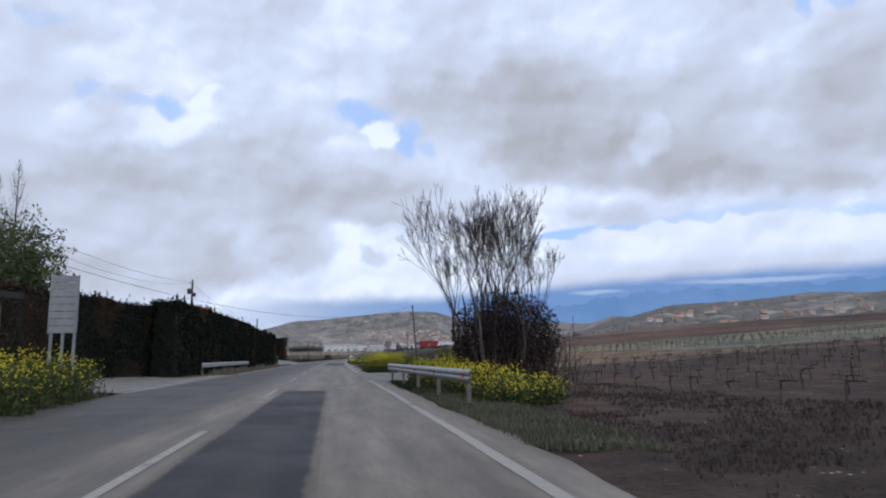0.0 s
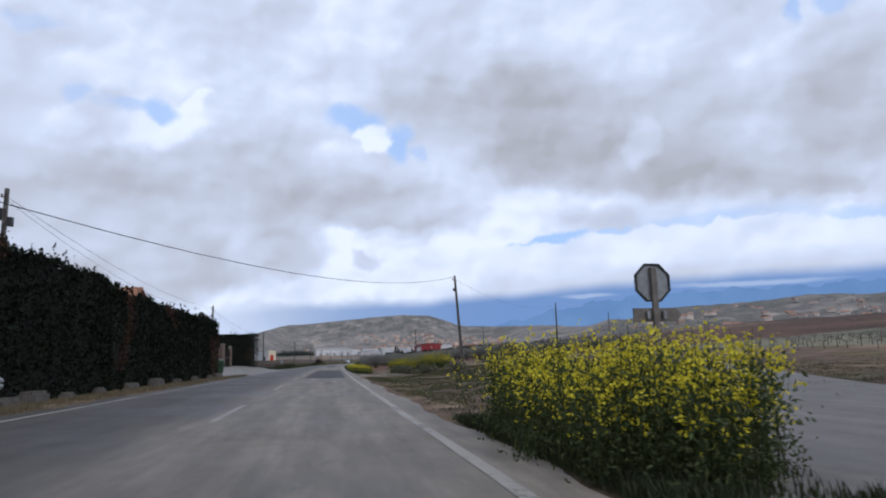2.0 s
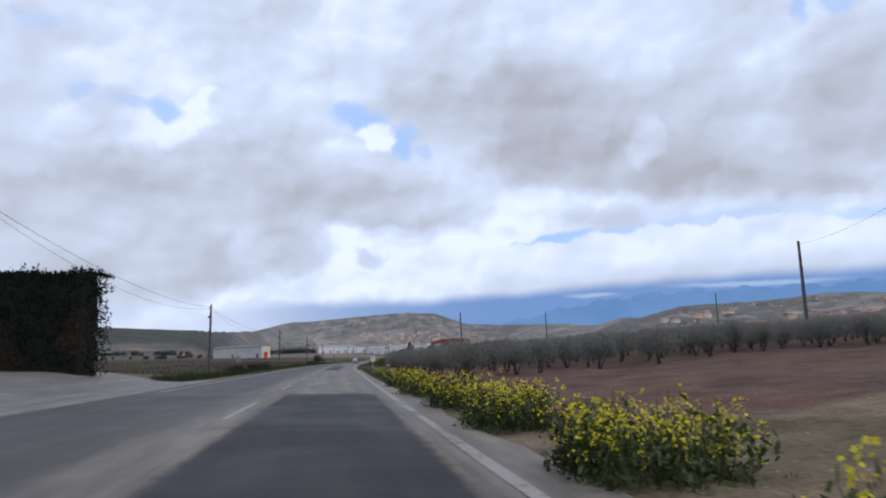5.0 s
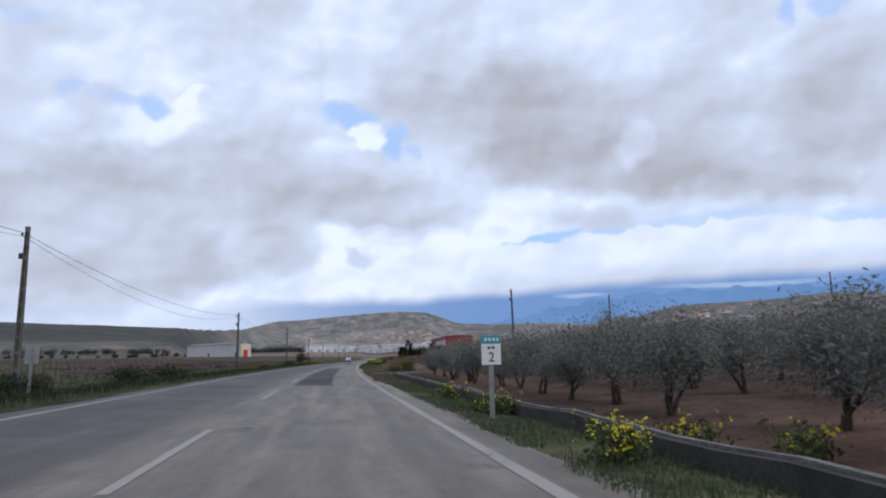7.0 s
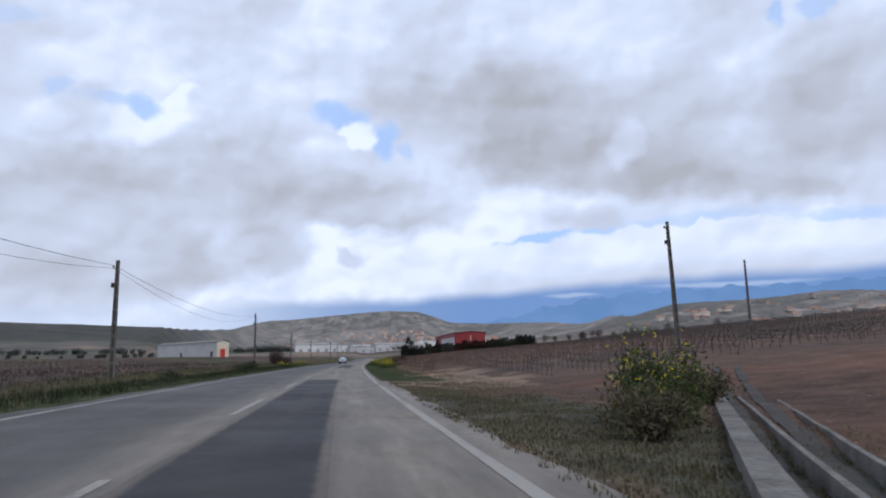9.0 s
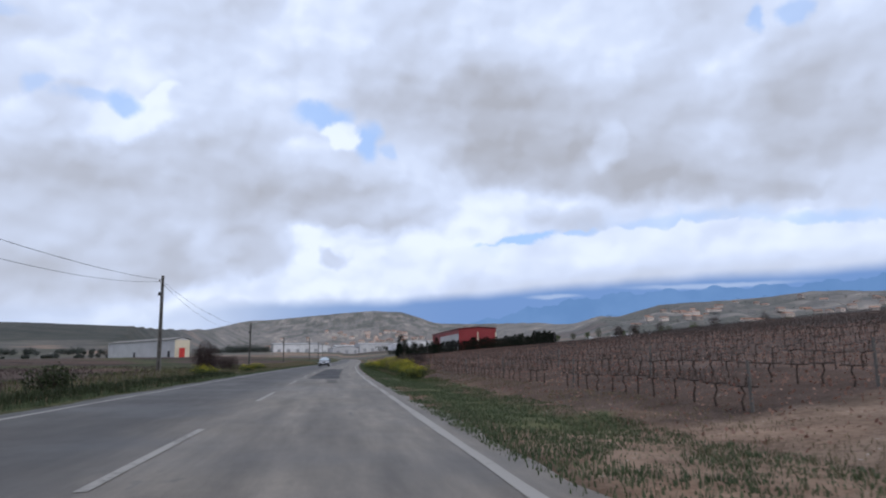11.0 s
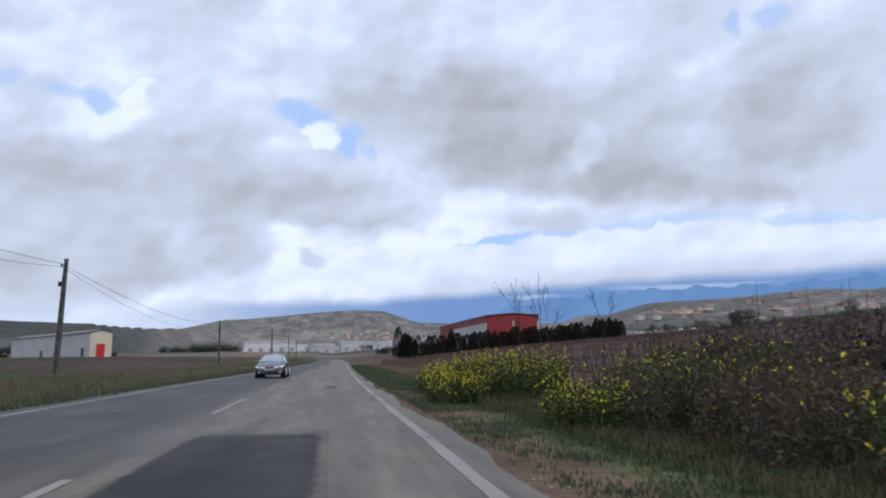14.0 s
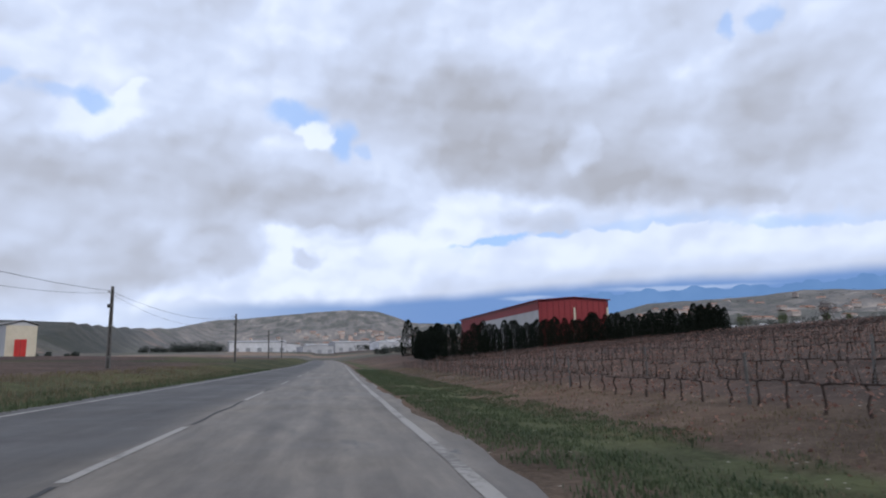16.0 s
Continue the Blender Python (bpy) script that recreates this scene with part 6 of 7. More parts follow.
def gate():
    ob = thing("gateway", "brick gate pillars, low stone wall and dark solid gates", "gate")
    spots = ((123.0, -14.7, 3.05, 0.33), (130.2, -14.1, 2.9, 0.26), (134.3, -13.6, 2.85, 0.24), (137.9, -13.2, 2.6, 0.20))
    tops = []
    for s, u, h, w in spots:
        m = stand(s, u)
        bm = boxes((-w, -w, -0.1, w, w, h, 0.02))
        bmesh.ops.transform(bm, matrix=m, verts=bm.verts)
        pl = part("pillar", bm, M_BRICK, ob, "old brick pillar")
        bm = boxes((-w - 0.06, -w - 0.06, h, w + 0.06, w + 0.06, h + 0.08, 0.02), (-w + 0.04, -w + 0.04, h + 0.08, w - 0.04, w - 0.04, h + 0.15, 0.03))
        bmesh.ops.transform(bm, matrix=m, verts=bm.verts)
        part("cap", bm, M_STONE, pl, "dark stone cap")
        for k in range(12):
            z = 0.1 + k * (h - 0.2) / 12
            bm = boxes((-w - 0.006, -w - 0.006, z, w + 0.006, w + 0.006, z + 0.75 * (h - 0.2) / 12, 0.008))
            bmesh.ops.transform(bm, matrix=m, verts=bm.verts)
            part("course", bm, M_BRICK, pl)
        tops.append((m.translation.copy(), h, w))
    thin = stand(125.2, -14.55)
    bm = boxes((-0.06, -0.06, -0.1, 0.06, 0.06, 2.75, 0.01))
    bmesh.ops.transform(bm, matrix=thin, verts=bm.verts)
    part("gate_post", bm, M_BROWN, ob, "thin dark gate post")

    def span(p, q, items):
        d = (q - p).normalized()
        length = (q - p).length
        m = Matrix.Translation(p) @ Matrix.Rotation(math.atan2(d.y, d.x), 4, "Z")
        made = []
        for name, x0, y0, z0, x1, y1, z1, material, label in items(length):
            bm = boxes((x0, y0, z0, x1, y1, z1))
            bmesh.ops.transform(bm, matrix=m, verts=bm.verts)
            made.append(part(name, bm, material, ob, label))
        return made

    def solid(top):
        return lambda n: [("gate_leaf", 0.06, -0.03, 0.05, n * 0.5 - 0.02, 0.03, top, M_GATE, "dark solid gate leaf"), ("gate_leaf", n * 0.5 + 0.02, -0.03, 0.05, n - 0.06, 0.03, top, M_GATE, "dark solid gate leaf"),
                          ("rail", 0.06, -0.06, top * 0.5, n - 0.06, -0.03, top * 0.5 + 0.09, M_BROWN, "brown rail")]
    a, b, c, d = [t[0] for t in tops]
    t = thin.translation.copy()
    span(a, t, lambda n: [("low_wall", 0.3, -0.12, -0.1, n, 0.12, 0.8, M_STONE, "stone low wall"), ("rail", 0.3, -0.04, 2.2, n, 0.04, 2.32, M_BROWN, "dark top rail")]
         + [("bar", x - 0.012, -0.012, 0.8, x + 0.012, 0.012, 2.2, M_SIGNBLACK, "") for x in np.arange(0.45, n, 0.14)])
    e = stand(115.0, -15.6)
    bm = boxes((-0.3, -0.3, -0.1, 0.3, 0.3, 2.9, 0.02), (-0.36, -0.36, 2.9, 0.36, 0.36, 3.0, 0.02))
    bmesh.ops.transform(bm, matrix=e, verts=bm.verts)
    part("pillar", bm, M_BRICK, ob, "old brick pillar")
    span(e.translation.copy(), a, lambda n: [("low_wall", 0.3, -0.14, -0.1, n - 0.3, 0.14, 1.0, M_STONE, "stone low wall"), ("rail", 0.3, -0.05, 2.3, n - 0.3, 0.05, 2.44, M_BROWN, "dark top rail"),
                                             ("panel", 0.32, 0.02, 1.0, n - 0.32, 0.06, 2.3, M_GATE, "dark screen panel")]
         + [("slot", x, -0.155, 0.4, x + 0.5, -0.135, 0.56, M_DARK, "dark slot") for x in np.arange(1.0, n - 1.2, 1.5)]
         + [("bar", x - 0.012, -0.03, 1.0, x + 0.012, -0.006, 2.3, M_SIGNBLACK, "") for x in np.arange(0.5, n - 0.4, 0.28)])
    span(t, b, solid(2.55))
    span(b, c, lambda n: [("low_wall", 0.2, -0.16, -0.1, n - 0.2, 0.16, 1.0, M_CONCRETE, "pale rendered low wall"), ("panel", 0.2, -0.05, 1.0, n - 0.2, 0.05, 2.3, M_BROWN, "brown slatted panel"),
                          ("lintel", 0.2, -0.09, 2.3, n - 0.2, 0.09, 2.45, M_BROWN, "brown lintel"), ("slot", 0.7, -0.175, 0.5, 1.5, -0.15, 0.62, M_DARK, "dark slot"),
                          ("slot", 1.75, -0.175, 0.3, 1.87, -0.15, 0.8, M_DARK, "dark slot"), ("slot", 2.2, -0.175, 0.5, 2.9, -0.15, 0.62, M_DARK, "dark slot")])
    span(c, d, solid(2.3))


gate()


def satellite_dish(s, u, z):
    """Dark dish on a thin mast behind the end of the hedge."""
    ob = thing("satellite_dish", "dark satellite dish on a thin mast behind the hedge", "satellite dish", m=stand(s, u, 35))
    h = z - ob.matrix_world.translation.z
    part("mast", mesh_of("mast", *tube([(0, 0, -0.1), (0, 0, h)], [0.025, 0.022], 8), M_STEEL, True), M_STEEL, ob, "thin steel mast")
    v, f, rings = [], [], 5
    for back in (0.0, 0.012):
        for i in range(rings):
            r = 0.34 * (i + 0.02) / (rings - 1)
            for k in range(20):
                a = 6.28319 * k / 20
                v.append((r * math.cos(a), -0.16 + 0.7 * r * r + back, h + 0.02 + r * math.sin(a)))
    for side in (0, 1):
        for i in range(rings - 1):
            for k in range(20):
                p = side * rings * 20 + i * 20
                f.append((p + k, p + (k + 1) % 20, p + 20 + (k + 1) % 20, p + 20 + k))
    part("reflector", mesh_of("reflector", v, f, M_SIGNBLACK, True), M_SIGNBLACK, ob, "dark dished reflector")
    part("feed_arm", mesh_of("feed_arm", *tube([(0, -0.1, h - 0.28), (0, -0.48, h)], [0.012, 0.012], 6), M_STEEL), M_STEEL, ob)


satellite_dish(105.0, -10.9, 5.3)


def waste_bin(s, u, turn):
    ob = thing("waste_container", "dark green wheeled waste container by the hedge", "waste container", m=stand(s, u, turn, 0.12))
    bm = bmesh.new()
    r = bmesh.ops.create_cube(bm, size=1.0)
    for v in r["verts"]:
        k = 1.0 if v.co.z > 0 else 0.86
        v.co = Vector((v.co.x * 1.3 * k, v.co.y * 0.95 * k, 0.65 + v.co.z * 0.95))
    bmesh.ops.bevel(bm, geom=list(bm.edges), offset=0.04, segments=2, affect="EDGES")
    part("body", bm, M_GREENBIN, ob)
    bm = bmesh.new()
    bmesh.ops.create_uvsphere(bm, u_segments=16, v_segments=8, radius=1.0)
    for v in list(bm.verts):
        v.co = Vector((v.co.x * 0.70, v.co.y * 0.52, 1.12 + max(v.co.z, -0.02) * 0.28))
    part("lid", bm, M_GREENBIN, ob, "rounded lid", True)
    for x in (-0.68, 0.68):
        v, f = tube([(x, -0.06, 0.98), (x, 0.06, 0.98)], [0.035, 0.035], 8)
        part("trunnion", mesh_of("trunnion", v, f, M_STEEL), M_STEEL, ob)
    for x in (-0.45, 0.45):
        for y in (-0.32, 0.32):
            v, f = tube([(x - 0.03, y, -0.02), (x + 0.03, y, -0.02)], [0.10, 0.10], 12)
            part("wheel", mesh_of("wheel", v, f, M_RUBBER), M_RUBBER, ob, "small black wheel")


waste_bin(103.6, -9.3, 8)
M_OLDSTONE = surface("dark old stone", (0.055, 0.050, 0.044), (0.12, 0.11, 0.098), 3, 25, 0.95, 0.6)
for k, (s, u) in enumerate(((52, -8.9), (54.2, -9.0), (56.5, -8.9), (59, -9.0), (61, -8.9), (63.5, -9.0), (66, -8.9), (68, -8.9), (70.5, -8.8), (74, -8.9), (78, -8.9), (82, -8.8), (87, -8.8), (92, -8.8), (97, -8.7), (100, -8.6))):
    bm = boxes((-0.35, -0.8, -0.1, 0.35, 0.8, 0.52))
    bmesh.ops.bevel(bm, geom=list(bm.edges), offset=0.12, segments=2, affect="EDGES")
    for v in bm.verts:
        v.co += Vector(np.random.default_rng(k).normal(0, 0.04, 3))
    ob = part("stone_block", bm, M_OLDSTONE)
    tagged(ob, "rough grey stone block at the foot of the hedge", "stone", "stone blocks")
    ob.matrix_world = stand(s, u, 7 * (k % 5) - 14, 0.0, 0, 0.52 + 0.08 * (k % 4))

# ------------------------------------------------------------------ signs


def octagon(r, y0, y1, z):
    v = [(r * math.cos(radians(22.5 + 45 * k)), y, z + r * math.sin(radians(22.5 + 45 * k))) for y in (y0, y1) for k in range(8)]
    f = [tuple(range(8)), tuple(range(15, 7, -1))] + [(k, k + 8, (k + 1) % 8 + 8, (k + 1) % 8) for k in range(8)]
    return v, f


def stop_sign():
    m = stand(53.7, 4.3, 4)
    ob = thing("stop_sign", "grey back of an octagonal sign over an arrow board", "road sign", m=m)
    zc = 2.05 - m.translation.z
    part("post", boxes((-0.04, -0.025, -0.1, 0.04, 0.025, zc + 0.2, 0.006)), M_BROWN2, ob, "dull grey post")
    v, f = octagon(0.265, 0.03, 0.045, zc)
    part("plate", mesh_of("plate", v, f, M_SIGNGREY), M_SIGNGREY, ob, "grey aluminium plate")
    rim = bmesh.new()
    for k in range(8):
        a0, a1 = radians(22.5 + 45 * k), radians(67.5 + 45 * k)
        p = [Vector((r * math.cos(a), 0, zc + r * math.sin(a))) for r, a in ((0.25, a0), (0.275, a0), (0.275, a1), (0.25, a1))]
        lo = [rim.verts.new(q + Vector((0, 0.012, 0))) for q in p]
        hi = [rim.verts.new(q + Vector((0, 0.05, 0))) for q in p]
        rim.faces.new(lo)
        rim.faces.new(hi[::-1])
        for i in range(4):
            rim.faces.new((lo[i], hi[i], hi[(i + 1) % 4], lo[(i + 1) % 4]))
    part("rim", rim, M_SIGNBLACK, ob, "dark folded rim")
    zb = zc - 0.43
    bm = bmesh.new()
    pts = ((-0.31, -0.09), (0.31, -0.09), (0.40, 0.0), (0.31, 0.09), (-0.31, 0.09))
    lo = [bm.verts.new((x, 0.02, zb + z)) for x, z in pts]
    hi = [bm.verts.new((x, 0.05, zb + z)) for x, z in pts]
    bm.faces.new(lo)
    bm.faces.new(hi[::-1])
    for i in range(5):
        bm.faces.new((lo[i], hi[i], hi[(i + 1) % 5], lo[(i + 1) % 5]))
    part("arrow_board", bm, M_BROWN2, ob, "brownish arrow-shaped board")
    for x in (-0.12, 0.12):
        part("clamp", boxes((x - 0.02, -0.03, zb - 0.05, x + 0.02, 0.02, zb + 0.05)), M_STEEL, ob)


stop_sign()


def round_sign(s, u, z, r):
    m = stand(s, u, 0)
    ob = thing("round_sign", "small round white sign with a dark mark and red rim", "road sign", m=m)
    zc = z - m.translation.z
    v, f = tube([(0, 0, -0.1), (0, 0, zc + 0.2)], [0.025, 0.025], 8)
    part("post", mesh_of("post", v, f, M_STEEL, True), M_STEEL, ob)
    v, f = tube([(0, -0.03, zc), (0, -0.05, zc)], [r, r], 28)
    part("rim", mesh_of("rim", v, f, M_SIGNRED), M_SIGNRED, ob, "red rim")
    v, f = tube([(0, -0.05, zc), (0, -0.055, zc)], [r * 0.82, r * 0.82], 28)
    part("face", mesh_of("face", v, f, M_SIGNWHITE), M_SIGNWHITE, ob, "white face")
    part("mark", boxes((-0.09, -0.062, zc - 0.10, 0.09, -0.055, zc + 0.07)), M_SIGNBLACK, ob, "dark mark")


round_sign(60.7, 15.7, 1.62, 0.30)


def km_sign():
    m = stand(172.0, 3.05, 0)
    ob = thing("kilometre_sign", "white kilometre board with a teal band and number", "road sign", m=m)
    z0 = 0.96 - m.translation.z
    part("post", boxes((-0.045, 0.0, -0.15, 0.045, 0.06, z0 + 0.5, 0.008)), M_STEEL, ob, "galvanised post")
    part("plate", boxes((-0.19, -0.022, z0, 0.19, 0.0, z0 + 0.40, 0.004)), M_SIGNWHITE, ob, "white plate")
    part("band", boxes((-0.20, -0.024, z0 + 0.40, 0.20, 0.0, z0 + 0.56, 0.004)), M_SIGNTEAL, ob, "teal band")
    for x in (-0.13, -0.05, 0.03, 0.10):
        part("lettering", boxes((x, -0.028, z0 + 0.45, x + 0.045, -0.022, z0 + 0.51)), M_SIGNWHITE, ob, "unreadable pale lettering")
    for x in (-0.07, 0.01):
        part("lettering", boxes((x, -0.026, z0 + 0.30, x + 0.055, -0.020, z0 + 0.345)), M_SIGNBLACK, ob, "unreadable dark lettering")
    cu = bpy.data.curves.new("number", "FONT")
    cu.body, cu.size, cu.align_x, cu.extrude = "2", 0.26, "CENTER", 0.002
    cu.materials.append(M_SIGNBLACK)
    tx = new("number", cu)
    tx.parent = ob
    tx.matrix_local = pose(0, -0.026, z0 + 0.06, 90, 0, 0)


km_sign()


def back_sign(s, u, w, z0, z1, label):
    m = stand(s, u, 0)
    ob = thing("sign_back", label, "road sign", m=m)
    b = -m.translation.z
    part("post", boxes((-0.04, -0.03, -0.1, 0.04, 0.03, b + z1, 0.006)), M_STEEL, ob)
    part("plate", boxes((-w / 2, 0.03, b + z0, w / 2, 0.05, b + z1, 0.005)), M_SIGNGREY, ob, "grey plate")


back_sign(184.5, -10.3, 0.45, 1.15, 1.75, "grey back of a small road sign on the verge")


def ribbed_board():
    m = stand(19.6, -7.25, 0)
    ob = thing("notice_board", "tall grey slatted sign back on steel legs", "road sign", m=m)
    b = -m.translation.z
    for k in range(8):
        z = 1.95 + k * 0.20
        part("slat", boxes((-0.36, 0.0, b + z, 0.36, 0.035, b + z + 0.19, 0.006)), M_SIGNGREY, ob)
    for x in (-0.30, 0.0, 0.30):
        part("leg", boxes((x - 0.035, 0.04, -0.15, x + 0.035, 0.10, b + 3.5, 0.006)), M_STEEL, ob, "steel leg")
    for x in (-0.37, 0.35):
        part("edge_trim", boxes((x, -0.01, b + 1.93, x + 0.02, 0.045, b + 3.56)), M_STEEL, ob)


ribbed_board()

# ------------------------------------------------------------------ irrigation channel
ch = thing("irrigation_channel", "old concrete irrigation channel with weathered rims", "channel")


M_BANK = surface("dark channel concrete", (0.022, 0.020, 0.018), (0.055, 0.050, 0.044), 1.5, 18, 0.9, 0.5)
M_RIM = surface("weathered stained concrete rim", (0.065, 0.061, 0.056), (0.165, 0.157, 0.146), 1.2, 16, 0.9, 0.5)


def channel_wall(name, pts, h, t, drop=0.0, label="", material=M_CONCRETE):
    bm = bmesh.new()
    ring = []
    for i, (s, u) in enumerate(pts):
        s2, u2 = pts[min(i + 1, len(pts) - 1)]
        s1, u1 = pts[max(i - 1, 0)]
        p, q, r = at(s, u), at(s1, u1), at(s2, u2)
        d = (r - q).normalized()
        n = Vector((d.y, -d.x, 0)) * t / 2
        w = (0.03 if h is None else 0.04) * noise.noise(p * 0.9)
        if h is None:
            w -= p.z - (0.18 - BANK * u)

        ring.append([bm.verts.new(v) for v in (p - n - Vector((0, 0, 0.3)), p - n + Vector((0, 0, (h or 0) + w)), p + n + Vector((0, 0, (h or 0) + w)), p + n - Vector((0, 0, 0.3)))])
    for a, b in zip(ring, ring[1:]):
        for k in range(3):
            bm.faces.new((a[k], b[k], b[k + 1], a[k + 1]))
    bm.faces.new(ring[0])
    bm.faces.new(ring[-1][::-1])
    bmesh.ops.recalc_face_normals(bm, faces=bm.faces)
    return part(name, bm, material, ch, label)


def between(a, b, n):
    return [(a[0] + (b[0] - a[0]) * k / n, a[1] + (b[1] - a[1]) * k / n) for k in range(n + 1)]


channel_wall("rim", between((208.4, 2.5), (236, 18.1), 28), None, 0.30, label="wide pale concrete rim", material=M_RIM)
channel_wall("rim", between((208.4, 3.1), (240, 20.9), 28), None, 0.075, label="pale concrete rim", material=M_RIM)
channel_wall("rim", between((208.4, 3.65), (232, 17.8), 24), None, 0.07, label="pale concrete rim", material=M_RIM)
# the wall takes a darker colour than the rim along its top
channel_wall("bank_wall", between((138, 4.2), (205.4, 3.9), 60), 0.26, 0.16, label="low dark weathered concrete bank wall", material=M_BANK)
channel_wall("rim", between((138, 4.28), (205.4, 3.98), 60), 0.30, 0.10, label="paler top of the bank wall", material=M_RIM)
f = [(2 * k, 2 * k + 1, 2 * k + 3, 2 * k + 2) for k in range(40)]
# flat dark strips between the rims: shade of the channel's depth put into colour
for p, q, half in (((208.9, 3.08), (232, 16.13), 0.13), ((208.9, 3.66), (231, 16.5), 0.16)):
    v = [tuple(at(s, u + o, 0.03)) for s, u in between(p, q, 40) for o in (-half, half)]
    part("bed", mesh_of("bed", v, f, M_BANK), M_BANK, ch, "dark bed painted as the channel's shaded depth")

# ------------------------------------------------------------------ verge grass and dry stalks
GR = np.random.default_rng(99)


def tufts(name, label, material, count, s0, s1, u0, u1, h, wide=0.018):
    """Grass: bent blades, three to a tuft, scattered over a strip."""
    s, u = GR.uniform(s0, s1, count), GR.uniform(0, 1, count)
    u = u0 + (u1 - u0) * u
    keep = ripple(s, u, 3.0) + GR.normal(0, 0.35, count) > -0.35
    s, u = s[keep], u[keep]
    x, y = plan(s, u)
    z = land(s, u) - 0.01
    base = np.repeat(np.stack((x, y, z), 1), 3, 0) + GR.normal(0, 0.05, (3 * len(x), 3)) * (1, 1, 0)
    n = len(base)
    hh = h * GR.uniform(0.45, 1.25, n)
    a = GR.uniform(0, 6.283, n)
    out = np.stack((np.cos(a), np.sin(a), 0 * a), 1)
    side = np.stack((-np.sin(a), np.cos(a), 0 * a), 1) * wide
    lean = GR.uniform(0.1, 0.6, n)[:, None]
    m1 = base + out * lean * hh[:, None] * 0.35 + np.stack((0 * a, 0 * a, hh * 0.6), 1)
    tip = base + out * lean * hh[:, None] + np.stack((0 * a, 0 * a, hh), 1)
    verts = np.stack((base - side, base + side, m1 + side * 0.7, m1 - side * 0.7, tip), 1).reshape(-1, 3)
    k = np.arange(n)[:, None] * 5
    faces = (k + [0, 1, 2, 3]).tolist() + (k + [3, 2, 4]).tolist()
    tagged(new(name, mesh_of(name, verts, faces, material)), label, "grass", kind="stuff")


# darker grass copy by the guard rail: its shade put into the colour
tufts("verge_grass", "green verge grass along the road", M_DARKGRASS, 12000, 20, 30.5, 2.7, 4.6, 0.13, 0.009)
tufts("verge_grass", "green verge grass along the road", M_SCRUB, 12000, 8, 22, 2.7, 4.4, 0.12, 0.009)
tufts("verge_grass", "green verge grass along the road", M_GRASS, 15000, 138, 192, 2.5, 4.2, 0.08, 0.009)
tufts("dry_grass", "dull trampled grass beside the channel", M_MOSS, 7000, 190, 238, 2.3, 5.6, 0.05, 0.010)
tufts("verge_grass", "green verge grass along the road", M_GRASS, 100000, 240, 440, 2.0, 5.5, 0.07, 0.009)
tufts("verge_grass", "green verge grass along the road", M_GRASS, 26000, 172, 440, -9.6, -6.9, 0.15, 0.010)
tufts("dry_grass", "dry yellowed grass on stony ground", M_DRY, 16000, 58, 97, 2.5, 24, 0.05, 0.006)
tufts("dry_grass", "dry yellowed grass on stony ground", M_DRY, 20000, 172, 430, -14, -7.4, 0.22, 0.010)
tufts("dry_grass", "dry yellowed grass on stony ground", M_DRY, 16000, 200, 440, 4.2, 7.4, 0.09, 0.008)
tufts("dry_grass", "dry yellowed grass on stony ground", M_DRY, 7000, 44, 104, -9.0, -6.8, 0.14, 0.010)
tufts("weeds", "low green weeds among dry grass", M_MOSS, 60000, 57, 97, 2.6, 20, 0.04, 0.012)
tufts("weeds", "low green weeds among dry grass", M_LEAF, 7000, 64, 95, 3.0, 13, 0.09, 0.010)
tufts("weeds", "low brown dead weeds among dry grass", M_TWIG, 3500, 58, 120, 3.2, 24, 0.09, 0.008)
tufts("weeds", "dark rank grass under the flowering weeds", M_DARKGRASS, 8000, 50, 59, 2.5, 4.7, 0.16, 0.010)
tufts("weeds", "low green weeds among dry grass", M_TWIG, 8000, -2, 22, 3.6, 9.5, 0.08, 0.012)
tufts("weeds", "low green weeds among dry grass", M_MOSS, 15000, 300, 352, 3.7, 7.2, 0.15, 0.011)
tufts("weeds", "low green weeds among dry grass", M_LEAF, 9000, 286, 352, 3.4, 6.0, 0.12, 0.010)
tufts("weeds", "low green weeds among dry grass", M_TWIG, 9000, 176, 330, -30, -9, 0.24, 0.014)
tufts("weeds", "low green weeds among dry grass", M_LEAF, 12000, 2, 21, -12, -6.2, 0.3, 0.014)
tufts("weeds", "low dull weeds among dry grass", M_MOSS, 8000, 194, 226, 2.1, 6.0, 0.07, 0.010)
tufts("dry_grass", "dry yellowed grass on stony ground", M_DRY, 5000, 194, 236, 2.1, 6.5, 0.07, 0.008)
tufts("weeds", "low dull weeds among dry grass", M_LEAF, 9000, 172, 340, -16, -8, 0.22, 0.014)
tufts("dry_grass", "dry stubble and litter beside the vines", M_DRY, 20000, 250, 430, 4.6, 8.2, 0.04, 0.007)

tufts("weeds", "dark rank weeds on the stony corner", M_MOSS, 9000, 94, 104, 6.6, 16, 0.12, 0.011)
tufts("weeds", "dark rank weeds along the field edge", M_DARKGRASS, 14000, 150, 300, -9.6, -7.4, 0.34, 0.013)

# ------------------------------------------------------------------ oncoming car, at rest in its lane
M_CARPAINT = surface("grey metallic car paint", (0.150, 0.153, 0.164), (0.154, 0.157, 0.168), 0.01, 0.01, 0.24, 0.0, 0.6, spec=0.6)
# sky reflection partly put into the colour: pale, half-metallic glass
M_CARGLASS = surface("car glass", (0.38, 0.43, 0.46), (0.40, 0.45, 0.48), 0.01, 0.01, 0.06, 0.0, 0.6, spec=0.8)
M_CARBLACK = surface("black car plastic", (0.012, 0.012, 0.013), (0.022, 0.022, 0.024), 4, 30, 0.5, 0.05)
